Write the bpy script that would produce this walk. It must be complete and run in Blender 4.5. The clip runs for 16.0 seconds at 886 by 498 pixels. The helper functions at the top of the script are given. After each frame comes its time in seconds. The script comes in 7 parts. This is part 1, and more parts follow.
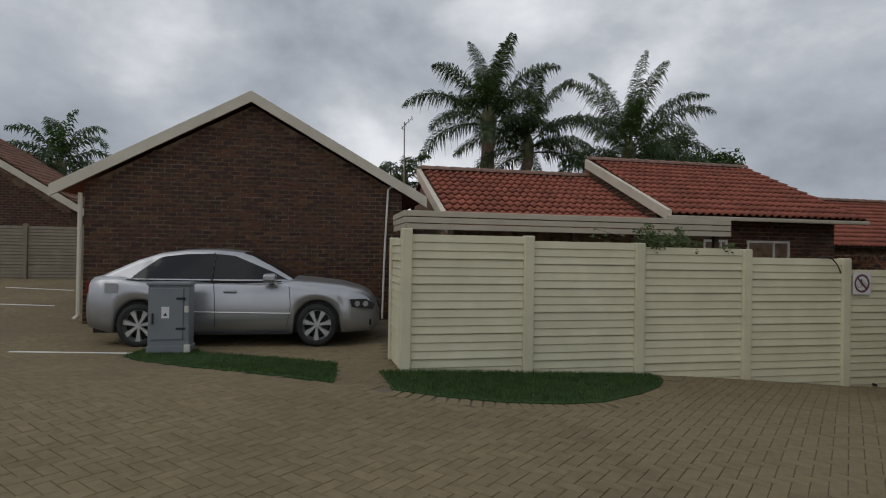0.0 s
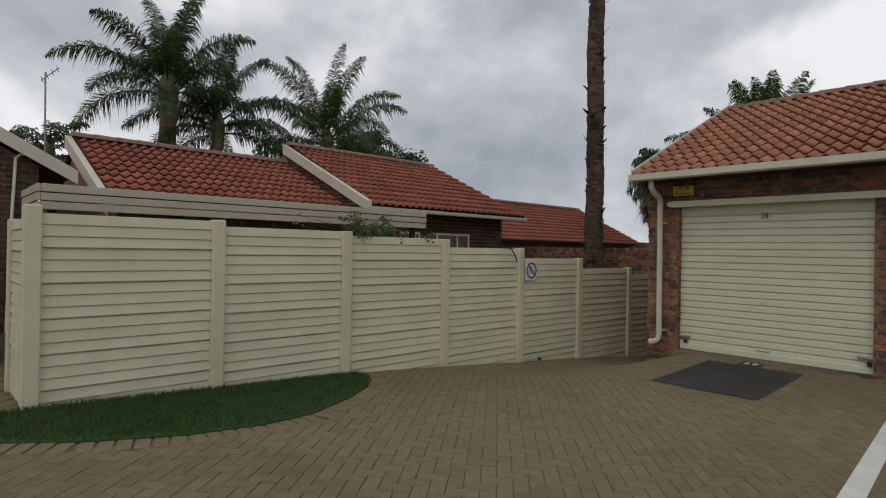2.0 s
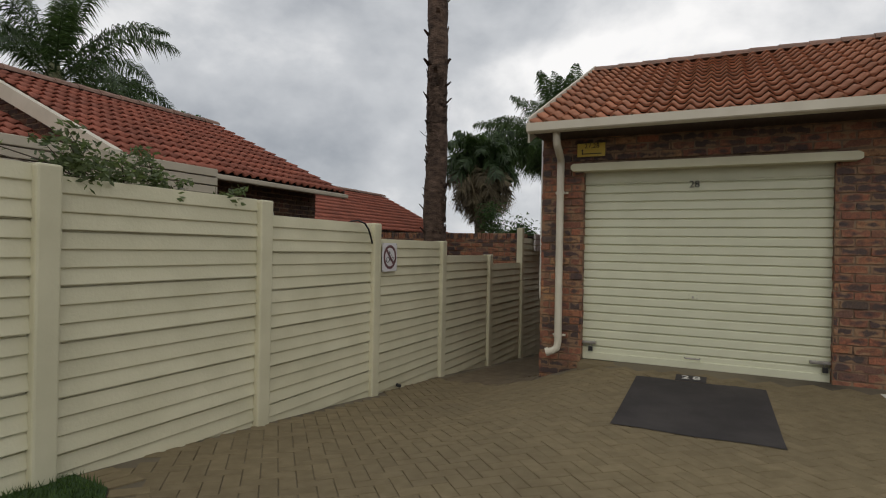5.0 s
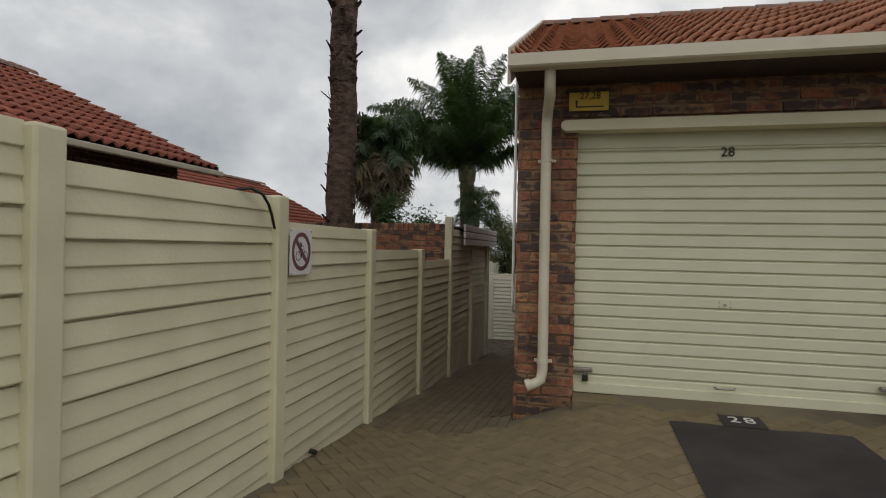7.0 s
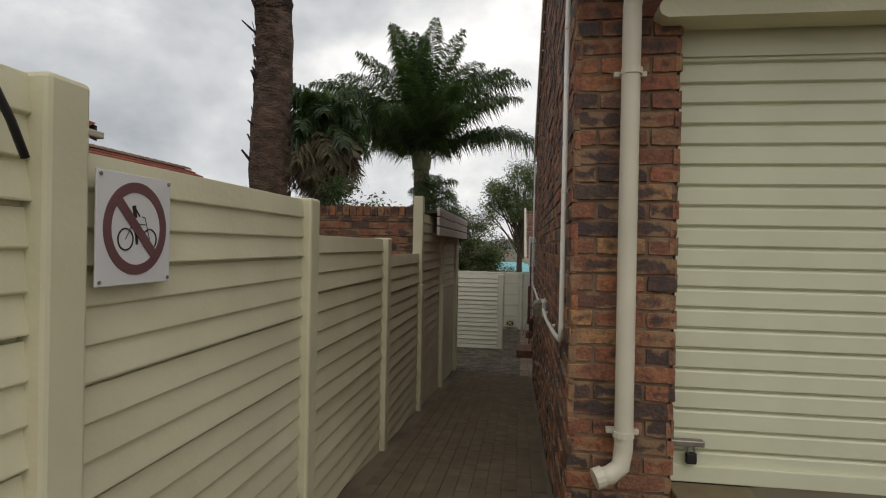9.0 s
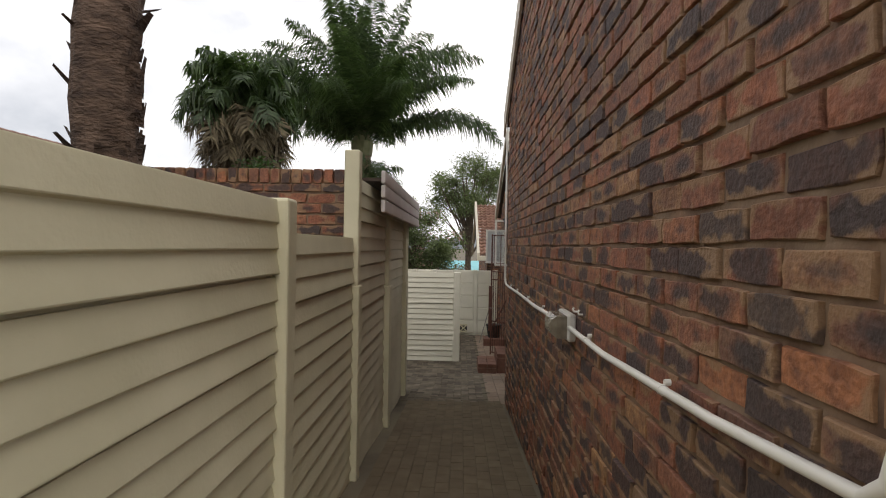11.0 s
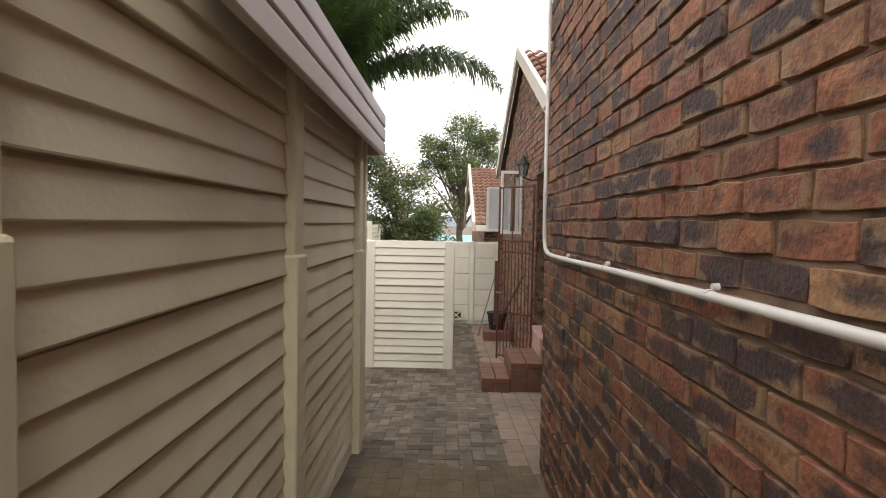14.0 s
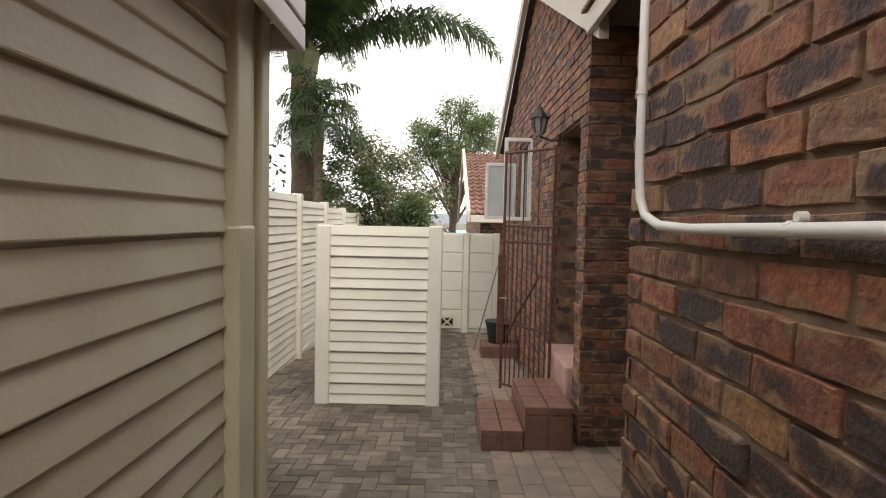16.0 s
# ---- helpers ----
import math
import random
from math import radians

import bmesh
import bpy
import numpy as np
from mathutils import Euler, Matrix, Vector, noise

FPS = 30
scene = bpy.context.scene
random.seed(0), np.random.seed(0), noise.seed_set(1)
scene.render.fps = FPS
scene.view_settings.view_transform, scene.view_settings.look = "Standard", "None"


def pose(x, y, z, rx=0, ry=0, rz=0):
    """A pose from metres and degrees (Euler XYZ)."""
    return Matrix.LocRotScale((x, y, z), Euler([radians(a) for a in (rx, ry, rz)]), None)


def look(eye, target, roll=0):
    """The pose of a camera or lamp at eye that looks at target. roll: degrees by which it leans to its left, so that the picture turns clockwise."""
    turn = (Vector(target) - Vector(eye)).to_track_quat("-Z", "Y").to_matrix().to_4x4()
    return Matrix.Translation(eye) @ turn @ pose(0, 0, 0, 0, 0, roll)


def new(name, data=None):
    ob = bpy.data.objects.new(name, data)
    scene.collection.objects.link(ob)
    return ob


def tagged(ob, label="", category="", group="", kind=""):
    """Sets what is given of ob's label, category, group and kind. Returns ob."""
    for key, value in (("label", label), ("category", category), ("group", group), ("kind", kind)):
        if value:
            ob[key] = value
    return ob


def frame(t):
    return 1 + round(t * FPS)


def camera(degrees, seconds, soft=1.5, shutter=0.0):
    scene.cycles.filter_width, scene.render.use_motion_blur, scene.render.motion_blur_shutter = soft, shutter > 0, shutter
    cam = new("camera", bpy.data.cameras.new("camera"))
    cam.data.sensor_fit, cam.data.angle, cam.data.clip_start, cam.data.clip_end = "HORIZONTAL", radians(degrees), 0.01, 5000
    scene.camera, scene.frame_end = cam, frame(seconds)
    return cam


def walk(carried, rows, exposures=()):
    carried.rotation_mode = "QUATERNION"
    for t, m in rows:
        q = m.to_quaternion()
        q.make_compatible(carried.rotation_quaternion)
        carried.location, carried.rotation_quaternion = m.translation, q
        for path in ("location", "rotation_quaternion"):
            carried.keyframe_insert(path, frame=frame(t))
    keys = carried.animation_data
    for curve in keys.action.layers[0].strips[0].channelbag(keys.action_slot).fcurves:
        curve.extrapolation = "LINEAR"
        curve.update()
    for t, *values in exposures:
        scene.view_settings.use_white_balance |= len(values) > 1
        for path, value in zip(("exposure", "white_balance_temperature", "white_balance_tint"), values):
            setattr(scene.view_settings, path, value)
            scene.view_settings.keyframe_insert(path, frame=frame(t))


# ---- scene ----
cam = camera(76.6, 16.0, 1.1)
METRES, EYE, TILT, LEAN, TURN = 16.0, 1.6, 0.0, 0.0, -12.0
ROWS = [
    (0.0, 0.0, 0.0, 0.0, -0.0, 0.28, -0.94),
    (0.5, -0.0007, 0.0044, 0.0001, -9.01, 0.33, -0.93),
    (1.0, -0.0001, 0.0136, -0.001, -17.12, 0.29, -0.86),
    (1.5, 0.0045, 0.0322, -0.0027, -24.13, 0.22, -0.88),
    (2.0, 0.0091, 0.0567, -0.0037, -30.48, 0.19, -0.92),
    (2.5, 0.0162, 0.0832, -0.0066, -35.66, 0.19, -0.97),
    (3.0, 0.0266, 0.1115, -0.0082, -39.32, 0.14, -0.96),
    (3.5, 0.0407, 0.1418, -0.0112, -43.21, 0.07, -1.0),
    (4.0, 0.0561, 0.1738, -0.0127, -46.32, 0.07, -1.04),
    (6.5, 0.1579, 0.317, -0.0188, -61.68, -0.18, -1.18),
    (7.0, 0.1821, 0.3395, -0.019, -64.6, -0.15, -1.15),
    (7.5, 0.2093, 0.3595, -0.0198, -66.98, -0.21, -1.22),
    (8.0, 0.2376, 0.3781, -0.0203, -67.99, -0.29, -1.23),
    (8.5, 0.2669, 0.3944, -0.0223, -69.26, -0.36, -1.25),
    (9.0, 0.2952, 0.4104, -0.0236, -70.18, -0.41, -1.2),
    (11.5, 0.4534, 0.4662, -0.0353, -76.83, -0.6, -0.99),
    (12.0, 0.4864, 0.4737, -0.0379, -77.08, -1.04, -1.03),
    (12.5, 0.5201, 0.4808, -0.0411, -77.27, -1.52, -1.05),
    (13.0, 0.5544, 0.488, -0.0442, -77.19, -1.95, -0.97),
    (13.5, 0.5891, 0.4962, -0.0472, -77.11, -2.3, -1.04),
    (14.0, 0.6203, 0.5049, -0.0495, -77.15, -2.59, -1.07),
    (14.5, 0.6522, 0.512, -0.0522, -77.18, -2.67, -1.2),
    (15.0, 0.6852, 0.518, -0.0554, -77.33, -2.77, -1.24),
    (15.5, 0.7177, 0.5227, -0.058, -77.54, -2.85, -1.26),
    (16.0, 0.7495, 0.5277, -0.0604, -77.75, -2.85, -1.29),
]
EXPOSURES = [(0.0, -0.36, 6500, 10), (2.0, -0.24, 6650, 10), (4.0, -0.12, 6800, 10), (8.0, 0.0, 7000, 9), (9.2, 0.15, 7050, 10), (11.3, 0.95, 7100, 13), (12.5, 1.26, 7100, 14), (13.5, 1.55, 7150, 15), (14.5, 1.86, 7150, 15), (15.3, 1.9, 7150, 15), (16.0, 1.76, 7150, 15)]
walk(cam, [(t, pose(0, 0, EYE, TILT, LEAN, TURN) @ pose(METRES * x, METRES * y, METRES * z, 90 + pitch, roll, yaw)) for t, x, y, z, yaw, pitch, roll in ROWS], EXPOSURES)

# ---- light ----
SUN_EL, SUN_AZ = 46.0, 248.0
world = bpy.data.worlds.new("world")
scene.world = world
world.use_nodes = True
wn, wl = world.node_tree.nodes, world.node_tree.links
wn.clear()
w_out = wn.new("ShaderNodeOutputWorld")
w_bg = wn.new("ShaderNodeBackground")
w_sky = wn.new("ShaderNodeTexSky")
w_sky.sky_type = "NISHITA"
w_sky.sun_disc = False
w_sky.sun_elevation = radians(SUN_EL)
w_sky.sun_rotation = radians(SUN_AZ)
w_co = wn.new("ShaderNodeTexCoord")
w_map = wn.new("ShaderNodeMapping")
w_map.inputs["Scale"].default_value = (1.0, 1.0, 1.5)
w_map.inputs["Location"].default_value = (0.35, 0.1, 0.0)
w_n1 = wn.new("ShaderNodeTexNoise")
w_n1.inputs["Scale"].default_value = 2.7
w_n1.inputs["Detail"].default_value = 7.0
w_n1.inputs["Roughness"].default_value = 0.52
w_n1.inputs["Distortion"].default_value = 0.1
w_ramp = wn.new("ShaderNodeValToRGB")
els = w_ramp.color_ramp.elements
els[0].position, els[0].color = 0.34, (0.33, 0.365, 0.42, 1)
els[1].position, els[1].color = 0.66, (0.92, 0.94, 0.98, 1)
e = els.new(0.5)
e.color = (0.55, 0.585, 0.64, 1)
w_mul = wn.new("ShaderNodeMix")
w_mul.data_type = "RGBA"
w_mul.inputs["Factor"].default_value = 0.96
w_scale = wn.new("ShaderNodeVectorMath")
w_scale.operation = "SCALE"
w_scale.inputs["Scale"].default_value = 0.06
wl.new(w_co.outputs["Generated"], w_map.inputs["Vector"])
wl.new(w_map.outputs["Vector"], w_n1.inputs["Vector"])
wl.new(w_n1.outputs["Fac"], w_ramp.inputs["Fac"])
wl.new(w_sky.outputs["Color"], w_scale.inputs[0])
wl.new(w_scale.outputs["Vector"], w_mul.inputs["A"])
wl.new(w_ramp.outputs["Color"], w_mul.inputs["B"])
wl.new(w_mul.outputs["Result"], w_bg.inputs["Color"])
w_bg.inputs["Strength"].default_value = 1.12
wl.new(w_bg.outputs["Background"], w_out.inputs["Surface"])

sun = new("sun", bpy.data.lights.new("sun", "SUN"))
sun.data.energy = 0.55
sun.data.angle = radians(40)
sun.data.color = (1.0, 0.965, 0.9)
_az, _el = radians(SUN_AZ), radians(SUN_EL)
_to = Vector((math.sin(_az) * math.cos(_el), math.cos(_az) * math.cos(_el), math.sin(_el)))
sun.matrix_world = look(_to * 40, (0, 0, 0))


# ---- materials ----
def rgb(c):
    return (*c, 1.0)


def material(name, stops, scale=6.0, rough=0.75, bump=0.2, fine=60.0, metal=0.0, vary=None, vary_amount=0.5,
             stain=None, stain_scale=1.2, stain_amount=0.5, spec=0.4, bump_dist=0.004, stretch=(1, 1, 1), transmit=0.0):
    """Two scales of noise for the colour, a fine bump, and a random tint for each piece or island."""
    m = bpy.data.materials.new(name)
    m.use_nodes = True
    n, l = m.node_tree.nodes, m.node_tree.links
    p = n["Principled BSDF"]
    co = n.new("ShaderNodeTexCoord")
    mp = n.new("ShaderNodeMapping")
    mp.inputs["Scale"].default_value = stretch
    l.new(co.outputs["Object"], mp.inputs["Vector"])
    no = n.new("ShaderNodeTexNoise")
    no.inputs["Scale"].default_value, no.inputs["Detail"].default_value = scale, 5.0
    l.new(mp.outputs["Vector"], no.inputs["Vector"])
    ramp = n.new("ShaderNodeValToRGB")
    ramp.color_ramp.elements[0].position, ramp.color_ramp.elements[0].color = 0.3, rgb(stops[0])
    ramp.color_ramp.elements[1].position, ramp.color_ramp.elements[1].color = 0.7, rgb(stops[-1])
    for i, c in enumerate(stops[1:-1]):
        ramp.color_ramp.elements.new(0.3 + 0.4 * (i + 1) / (len(stops) - 1)).color = rgb(c)
    l.new(no.outputs["Fac"], ramp.inputs["Fac"])
    colour = ramp.outputs["Color"]
    if vary:
        source = n.new("ShaderNodeObjectInfo").outputs["Random"] if vary == "object" else n.new("ShaderNodeNewGeometry").outputs["Random Per Island"]
        mr = n.new("ShaderNodeMapRange")
        mr.inputs["To Min"].default_value, mr.inputs["To Max"].default_value = 1 - vary_amount, 1 + vary_amount * 0.7
        l.new(source, mr.inputs["Value"])
        vm = n.new("ShaderNodeVectorMath")
        vm.operation = "SCALE"
        l.new(colour, vm.inputs[0])
        l.new(mr.outputs["Result"], vm.inputs["Scale"])
        colour = vm.outputs["Vector"]
    if stain:
        sn = n.new("ShaderNodeTexNoise")
        sn.inputs["Scale"].default_value, sn.inputs["Detail"].default_value = stain_scale, 6.0
        l.new(mp.outputs["Vector"], sn.inputs["Vector"])
        sr = n.new("ShaderNodeMapRange")
        sr.inputs["From Min"].default_value, sr.inputs["From Max"].default_value = 0.45, 0.72
        sr.inputs["To Max"].default_value = stain_amount
        l.new(sn.outputs["Fac"], sr.inputs["Value"])
        mx = n.new("ShaderNodeMix")
        mx.data_type = "RGBA"
        l.new(sr.outputs["Result"], mx.inputs["Factor"])
        l.new(colour, mx.inputs["A"])
        mx.inputs["B"].default_value = rgb(stain)
        colour = mx.outputs["Result"]
    l.new(colour, p.inputs["Base Color"])
    p.inputs["Roughness"].default_value = rough
    p.inputs["Metallic"].default_value = metal
    p.inputs["Specular IOR Level"].default_value = spec
    if transmit:
        p.inputs["Transmission Weight"].default_value = transmit
    if bump:
        fn = n.new("ShaderNodeTexNoise")
        fn.inputs["Scale"].default_value, fn.inputs["Detail"].default_value = fine, 4.0
        l.new(mp.outputs["Vector"], fn.inputs["Vector"])
        b = n.new("ShaderNodeBump")
        b.inputs["Strength"].default_value, b.inputs["Distance"].default_value = bump, bump_dist
        l.new(fn.outputs["Fac"], b.inputs["Height"])
        l.new(b.outputs["Normal"], p.inputs["Normal"])
    return m


def brick_material(name, per_object, dark=1.0, patch=0.84):
    """Flashed clay: red-brown to tan bricks, many with a charcoal patch in the middle."""
    m = bpy.data.materials.new(name)
    m.use_nodes = True
    n, l = m.node_tree.nodes, m.node_tree.links
    p = n["Principled BSDF"]
    rnd = n.new("ShaderNodeObjectInfo").outputs["Random"] if per_object else n.new("ShaderNodeNewGeometry").outputs["Random Per Island"]
    base = n.new("ShaderNodeValToRGB")
    base.color_ramp.interpolation = "LINEAR"
    cols = [(0.0, (0.20, 0.083, 0.052)), (0.2, (0.34, 0.125, 0.068)), (0.38, (0.23, 0.098, 0.06)), (0.55, (0.38, 0.155, 0.075)),
            (0.7, (0.15, 0.08, 0.06)), (0.84, (0.42, 0.225, 0.105)), (0.92, (0.25, 0.11, 0.068)), (1.0, (0.36, 0.13, 0.07))]
    er = base.color_ramp.elements
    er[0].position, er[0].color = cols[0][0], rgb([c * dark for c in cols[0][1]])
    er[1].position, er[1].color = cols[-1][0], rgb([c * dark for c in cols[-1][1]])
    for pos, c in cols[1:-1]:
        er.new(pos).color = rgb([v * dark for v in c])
    l.new(rnd, base.inputs["Fac"])
    uv = n.new("ShaderNodeUVMap")
    co = n.new("ShaderNodeTexCoord")
    # patch: a soft ellipse on the brick's face, torn by noise
    sub = n.new("ShaderNodeVectorMath")
    sub.operation = "SUBTRACT"
    sub.inputs[1].default_value = (0.5, 0.5, 0)
    l.new(uv.outputs["UV"], sub.inputs[0])
    ln = n.new("ShaderNodeVectorMath")
    ln.operation = "LENGTH"
    l.new(sub.outputs["Vector"], ln.inputs[0])
    no = n.new("ShaderNodeTexNoise")
    no.inputs["Scale"].default_value, no.inputs["Detail"].default_value = 8.0, 5.0
    off = n.new("ShaderNodeVectorMath")
    off.operation = "ADD"
    sc = n.new("ShaderNodeMath")
    sc.operation = "MULTIPLY"
    sc.inputs[1].default_value = 37.0
    l.new(rnd, sc.inputs[0])
    l.new(co.outputs["Object"], off.inputs[0])
    l.new(sc.outputs["Value"], off.inputs[1])
    l.new(off.outputs["Vector"], no.inputs["Vector"])
    a1 = n.new("ShaderNodeMath")
    a1.operation = "MULTIPLY_ADD"
    a1.inputs[1].default_value = 2.1
    l.new(no.outputs["Fac"], a1.inputs[0])
    l.new(ln.outputs["Value"], a1.inputs[2])
    # second random number: which bricks carry a patch
    fr = n.new("ShaderNodeMath")
    fr.operation = "MULTIPLY"
    fr.inputs[1].default_value = 17.31
    l.new(rnd, fr.inputs[0])
    fr2 = n.new("ShaderNodeMath")
    fr2.operation = "FRACT"
    l.new(fr.outputs["Value"], fr2.inputs[0])
    thr = n.new("ShaderNodeMapRange")
    thr.inputs["To Min"].default_value, thr.inputs["To Max"].default_value = 0.8, 2.15
    l.new(fr2.outputs["Value"], thr.inputs["Value"])
    d = n.new("ShaderNodeMath")
    d.operation = "SUBTRACT"
    l.new(thr.outputs["Result"], d.inputs[0])
    l.new(a1.outputs["Value"], d.inputs[1])
    ps = n.new("ShaderNodeMapRange")
    ps.inputs["From Min"].default_value, ps.inputs["From Max"].default_value = -0.12, 0.3
    ps.inputs["To Max"].default_value = patch
    l.new(d.outputs["Value"], ps.inputs["Value"])
    mx = n.new("ShaderNodeMix")
    mx.data_type = "RGBA"
    mx.inputs["B"].default_value = rgb((0.046 * dark, 0.041 * dark, 0.042 * dark))
    l.new(ps.outputs["Result"], mx.inputs["Factor"])
    # burnt brown cloud over the clay
    n2 = n.new("ShaderNodeTexNoise")
    n2.inputs["Scale"].default_value, n2.inputs["Detail"].default_value = 22.0, 4.0
    l.new(off.outputs["Vector"], n2.inputs["Vector"])
    r2 = n.new("ShaderNodeMapRange")
    r2.inputs["From Min"].default_value, r2.inputs["From Max"].default_value = 0.42, 0.68
    r2.inputs["To Max"].default_value = 0.75
    l.new(n2.outputs["Fac"], r2.inputs["Value"])
    mb = n.new("ShaderNodeMix")
    mb.data_type = "RGBA"
    mb.inputs["B"].default_value = rgb((0.145 * dark, 0.065 * dark, 0.045 * dark))
    l.new(r2.outputs["Result"], mb.inputs["Factor"])
    l.new(base.outputs["Color"], mb.inputs["A"])
    l.new(mb.outputs["Result"], mx.inputs["A"])
    # grain and pale flecks
    g = n.new("ShaderNodeTexNoise")
    g.inputs["Scale"].default_value, g.inputs["Detail"].default_value = 70.0, 4.0
    l.new(off.outputs["Vector"], g.inputs["Vector"])
    gm = n.new("ShaderNodeMapRange")
    gm.inputs["From Min"].default_value, gm.inputs["From Max"].default_value = 0.25, 0.75
    gm.inputs["To Min"].default_value, gm.inputs["To Max"].default_value = 0.7, 1.3
    l.new(g.outputs["Fac"], gm.inputs["Value"])
    vs = n.new("ShaderNodeVectorMath")
    vs.operation = "SCALE"
    l.new(mx.outputs["Result"], vs.inputs[0])
    l.new(gm.outputs["Result"], vs.inputs["Scale"])
    # mortar smeared over the brick's edges
    sep = n.new("ShaderNodeSeparateXYZ")
    ab = n.new("ShaderNodeVectorMath")
    ab.operation = "ABSOLUTE"
    l.new(sub.outputs["Vector"], ab.inputs[0])
    l.new(ab.outputs["Vector"], sep.inputs["Vector"])
    ex = n.new("ShaderNodeMath")
    ex.operation = "MULTIPLY_ADD"
    ex.inputs[1].default_value, ex.inputs[2].default_value = -3.0, 1.5
    l.new(sep.outputs["X"], ex.inputs[0])
    ey = n.new("ShaderNodeMath")
    ey.operation = "SUBTRACT"
    ey.inputs[0].default_value = 0.5
    l.new(sep.outputs["Y"], ey.inputs[1])
    em = n.new("ShaderNodeMath")
    em.operation = "MINIMUM"
    l.new(ex.outputs["Value"], em.inputs[0])
    l.new(ey.outputs["Value"], em.inputs[1])
    sn_ = n.new("ShaderNodeTexNoise")
    sn_.inputs["Scale"].default_value, sn_.inputs["Detail"].default_value = 9.0, 6.0
    l.new(n.new("ShaderNodeNewGeometry").outputs["Position"], sn_.inputs["Vector"])
    sm = n.new("ShaderNodeMath")
    sm.operation = "MULTIPLY_ADD"
    sm.inputs[1].default_value, sm.inputs[2].default_value = 2.7, -1.33
    l.new(sn_.outputs["Fac"], sm.inputs[0])
    sd = n.new("ShaderNodeMath")
    sd.operation = "SUBTRACT"
    l.new(sm.outputs["Value"], sd.inputs[0])
    l.new(em.outputs["Value"], sd.inputs[1])
    sf_ = n.new("ShaderNodeMapRange")
    sf_.inputs["From Min"].default_value, sf_.inputs["From Max"].default_value = -0.06, 0.14
    sf_.inputs["To Max"].default_value = 0.75
    l.new(sd.outputs["Value"], sf_.inputs["Value"])
    ms = n.new("ShaderNodeMix")
    ms.data_type = "RGBA"
    ms.inputs["B"].default_value = rgb((0.30 * dark, 0.185 * dark, 0.105 * dark))
    l.new(sf_.outputs["Result"], ms.inputs["Factor"])
    l.new(vs.outputs["Vector"], ms.inputs["A"])
    l.new(ms.outputs["Result"], p.inputs["Base Color"])
    p.inputs["Roughness"].default_value = 0.72
    p.inputs["Specular IOR Level"].default_value = 0.35
    b = n.new("ShaderNodeBump")
    b.inputs["Strength"].default_value, b.inputs["Distance"].default_value = 0.8, 0.008
    add = n.new("ShaderNodeMath")
    add.operation = "ADD"
    l.new(g.outputs["Fac"], add.inputs[0])
    l.new(no.outputs["Fac"], add.inputs[1])
    l.new(add.outputs["Value"], b.inputs["Height"])
    l.new(b.outputs["Normal"], p.inputs["Normal"])
    return m


M_BRICK = brick_material("flashed brick piece", True)
M_BRICKS = brick_material("flashed brick", False)
# Same brick colours cut to a third to darken three houses' walls.
M_BRICKS_DARK = brick_material("darkened flashed brick", False, 0.34, 0.6)
M_MORTAR = material("mortar", [(0.11, 0.066, 0.044), (0.25, 0.16, 0.105)], 9, 0.9, 0.8, 60, stain=(0.33, 0.26, 0.18), stain_scale=4, stain_amount=0.5)
M_CREAM = material("cream painted concrete", [(0.575, 0.54, 0.375), (0.655, 0.615, 0.44)], 3.0, 0.55, 0.35, 45, stain=(0.42, 0.40, 0.27), stain_scale=1.1, stain_amount=0.28, bump_dist=0.006)
M_CREAM_STAINED = material("water-stained cream concrete", [(0.56, 0.53, 0.39), (0.64, 0.60, 0.45)], 3.0, 0.55, 0.35, 45, stain=(0.36, 0.275, 0.165), stain_scale=0.9, stain_amount=0.5, bump_dist=0.006)
M_CREAM_PALE = material("pale cream painted concrete", [(0.66, 0.645, 0.54), (0.73, 0.715, 0.60)], 3.0, 0.55, 0.3, 45, stain=(0.48, 0.46, 0.35), stain_scale=1.3, stain_amount=0.3, bump_dist=0.006)
M_CREAM_DOOR = material("cream painted steel", [(0.61, 0.605, 0.445), (0.66, 0.655, 0.49)], 2.0, 0.42, 0.08, 30, stain=(0.5, 0.49, 0.36), stain_scale=2.5, stain_amount=0.25)
M_TAN = material("beige fibre cement", [(0.46, 0.405, 0.315), (0.53, 0.47, 0.37)], 3.0, 0.6, 0.2, 50, stain=(0.32, 0.28, 0.21), stain_scale=1.4, stain_amount=0.35)
M_FASCIA = material("pale grey-mauve painted board", [(0.50, 0.46, 0.44), (0.58, 0.54, 0.52)], 2.5, 0.5, 0.15, 50, stain=(0.36, 0.32, 0.3), stain_scale=2.0, stain_amount=0.3)
M_BARGE = material("cream bargeboard", [(0.56, 0.51, 0.41), (0.63, 0.58, 0.475)], 3.0, 0.55, 0.15, 40, stain=(0.42, 0.37, 0.28), stain_scale=1.6, stain_amount=0.3)
M_TILE = material("terracotta roof tile piece", [(0.38, 0.155, 0.082), (0.48, 0.215, 0.125)], 14, 0.7, 0.35, 80, vary="object", vary_amount=0.22, stain=(0.15, 0.07, 0.05), stain_scale=3, stain_amount=0.45)
M_TILES = material("terracotta roof tile", [(0.27, 0.075, 0.045), (0.34, 0.11, 0.068)], 12, 0.7, 0.35, 80, vary="island", vary_amount=0.2, stain=(0.16, 0.06, 0.045), stain_scale=2, stain_amount=0.45)
M_TILES_ORANGE = material("orange terracotta roof tile", [(0.38, 0.155, 0.082), (0.48, 0.215, 0.125)], 14, 0.7, 0.35, 80, vary="island", vary_amount=0.22, stain=(0.15, 0.07, 0.05), stain_scale=3, stain_amount=0.45)
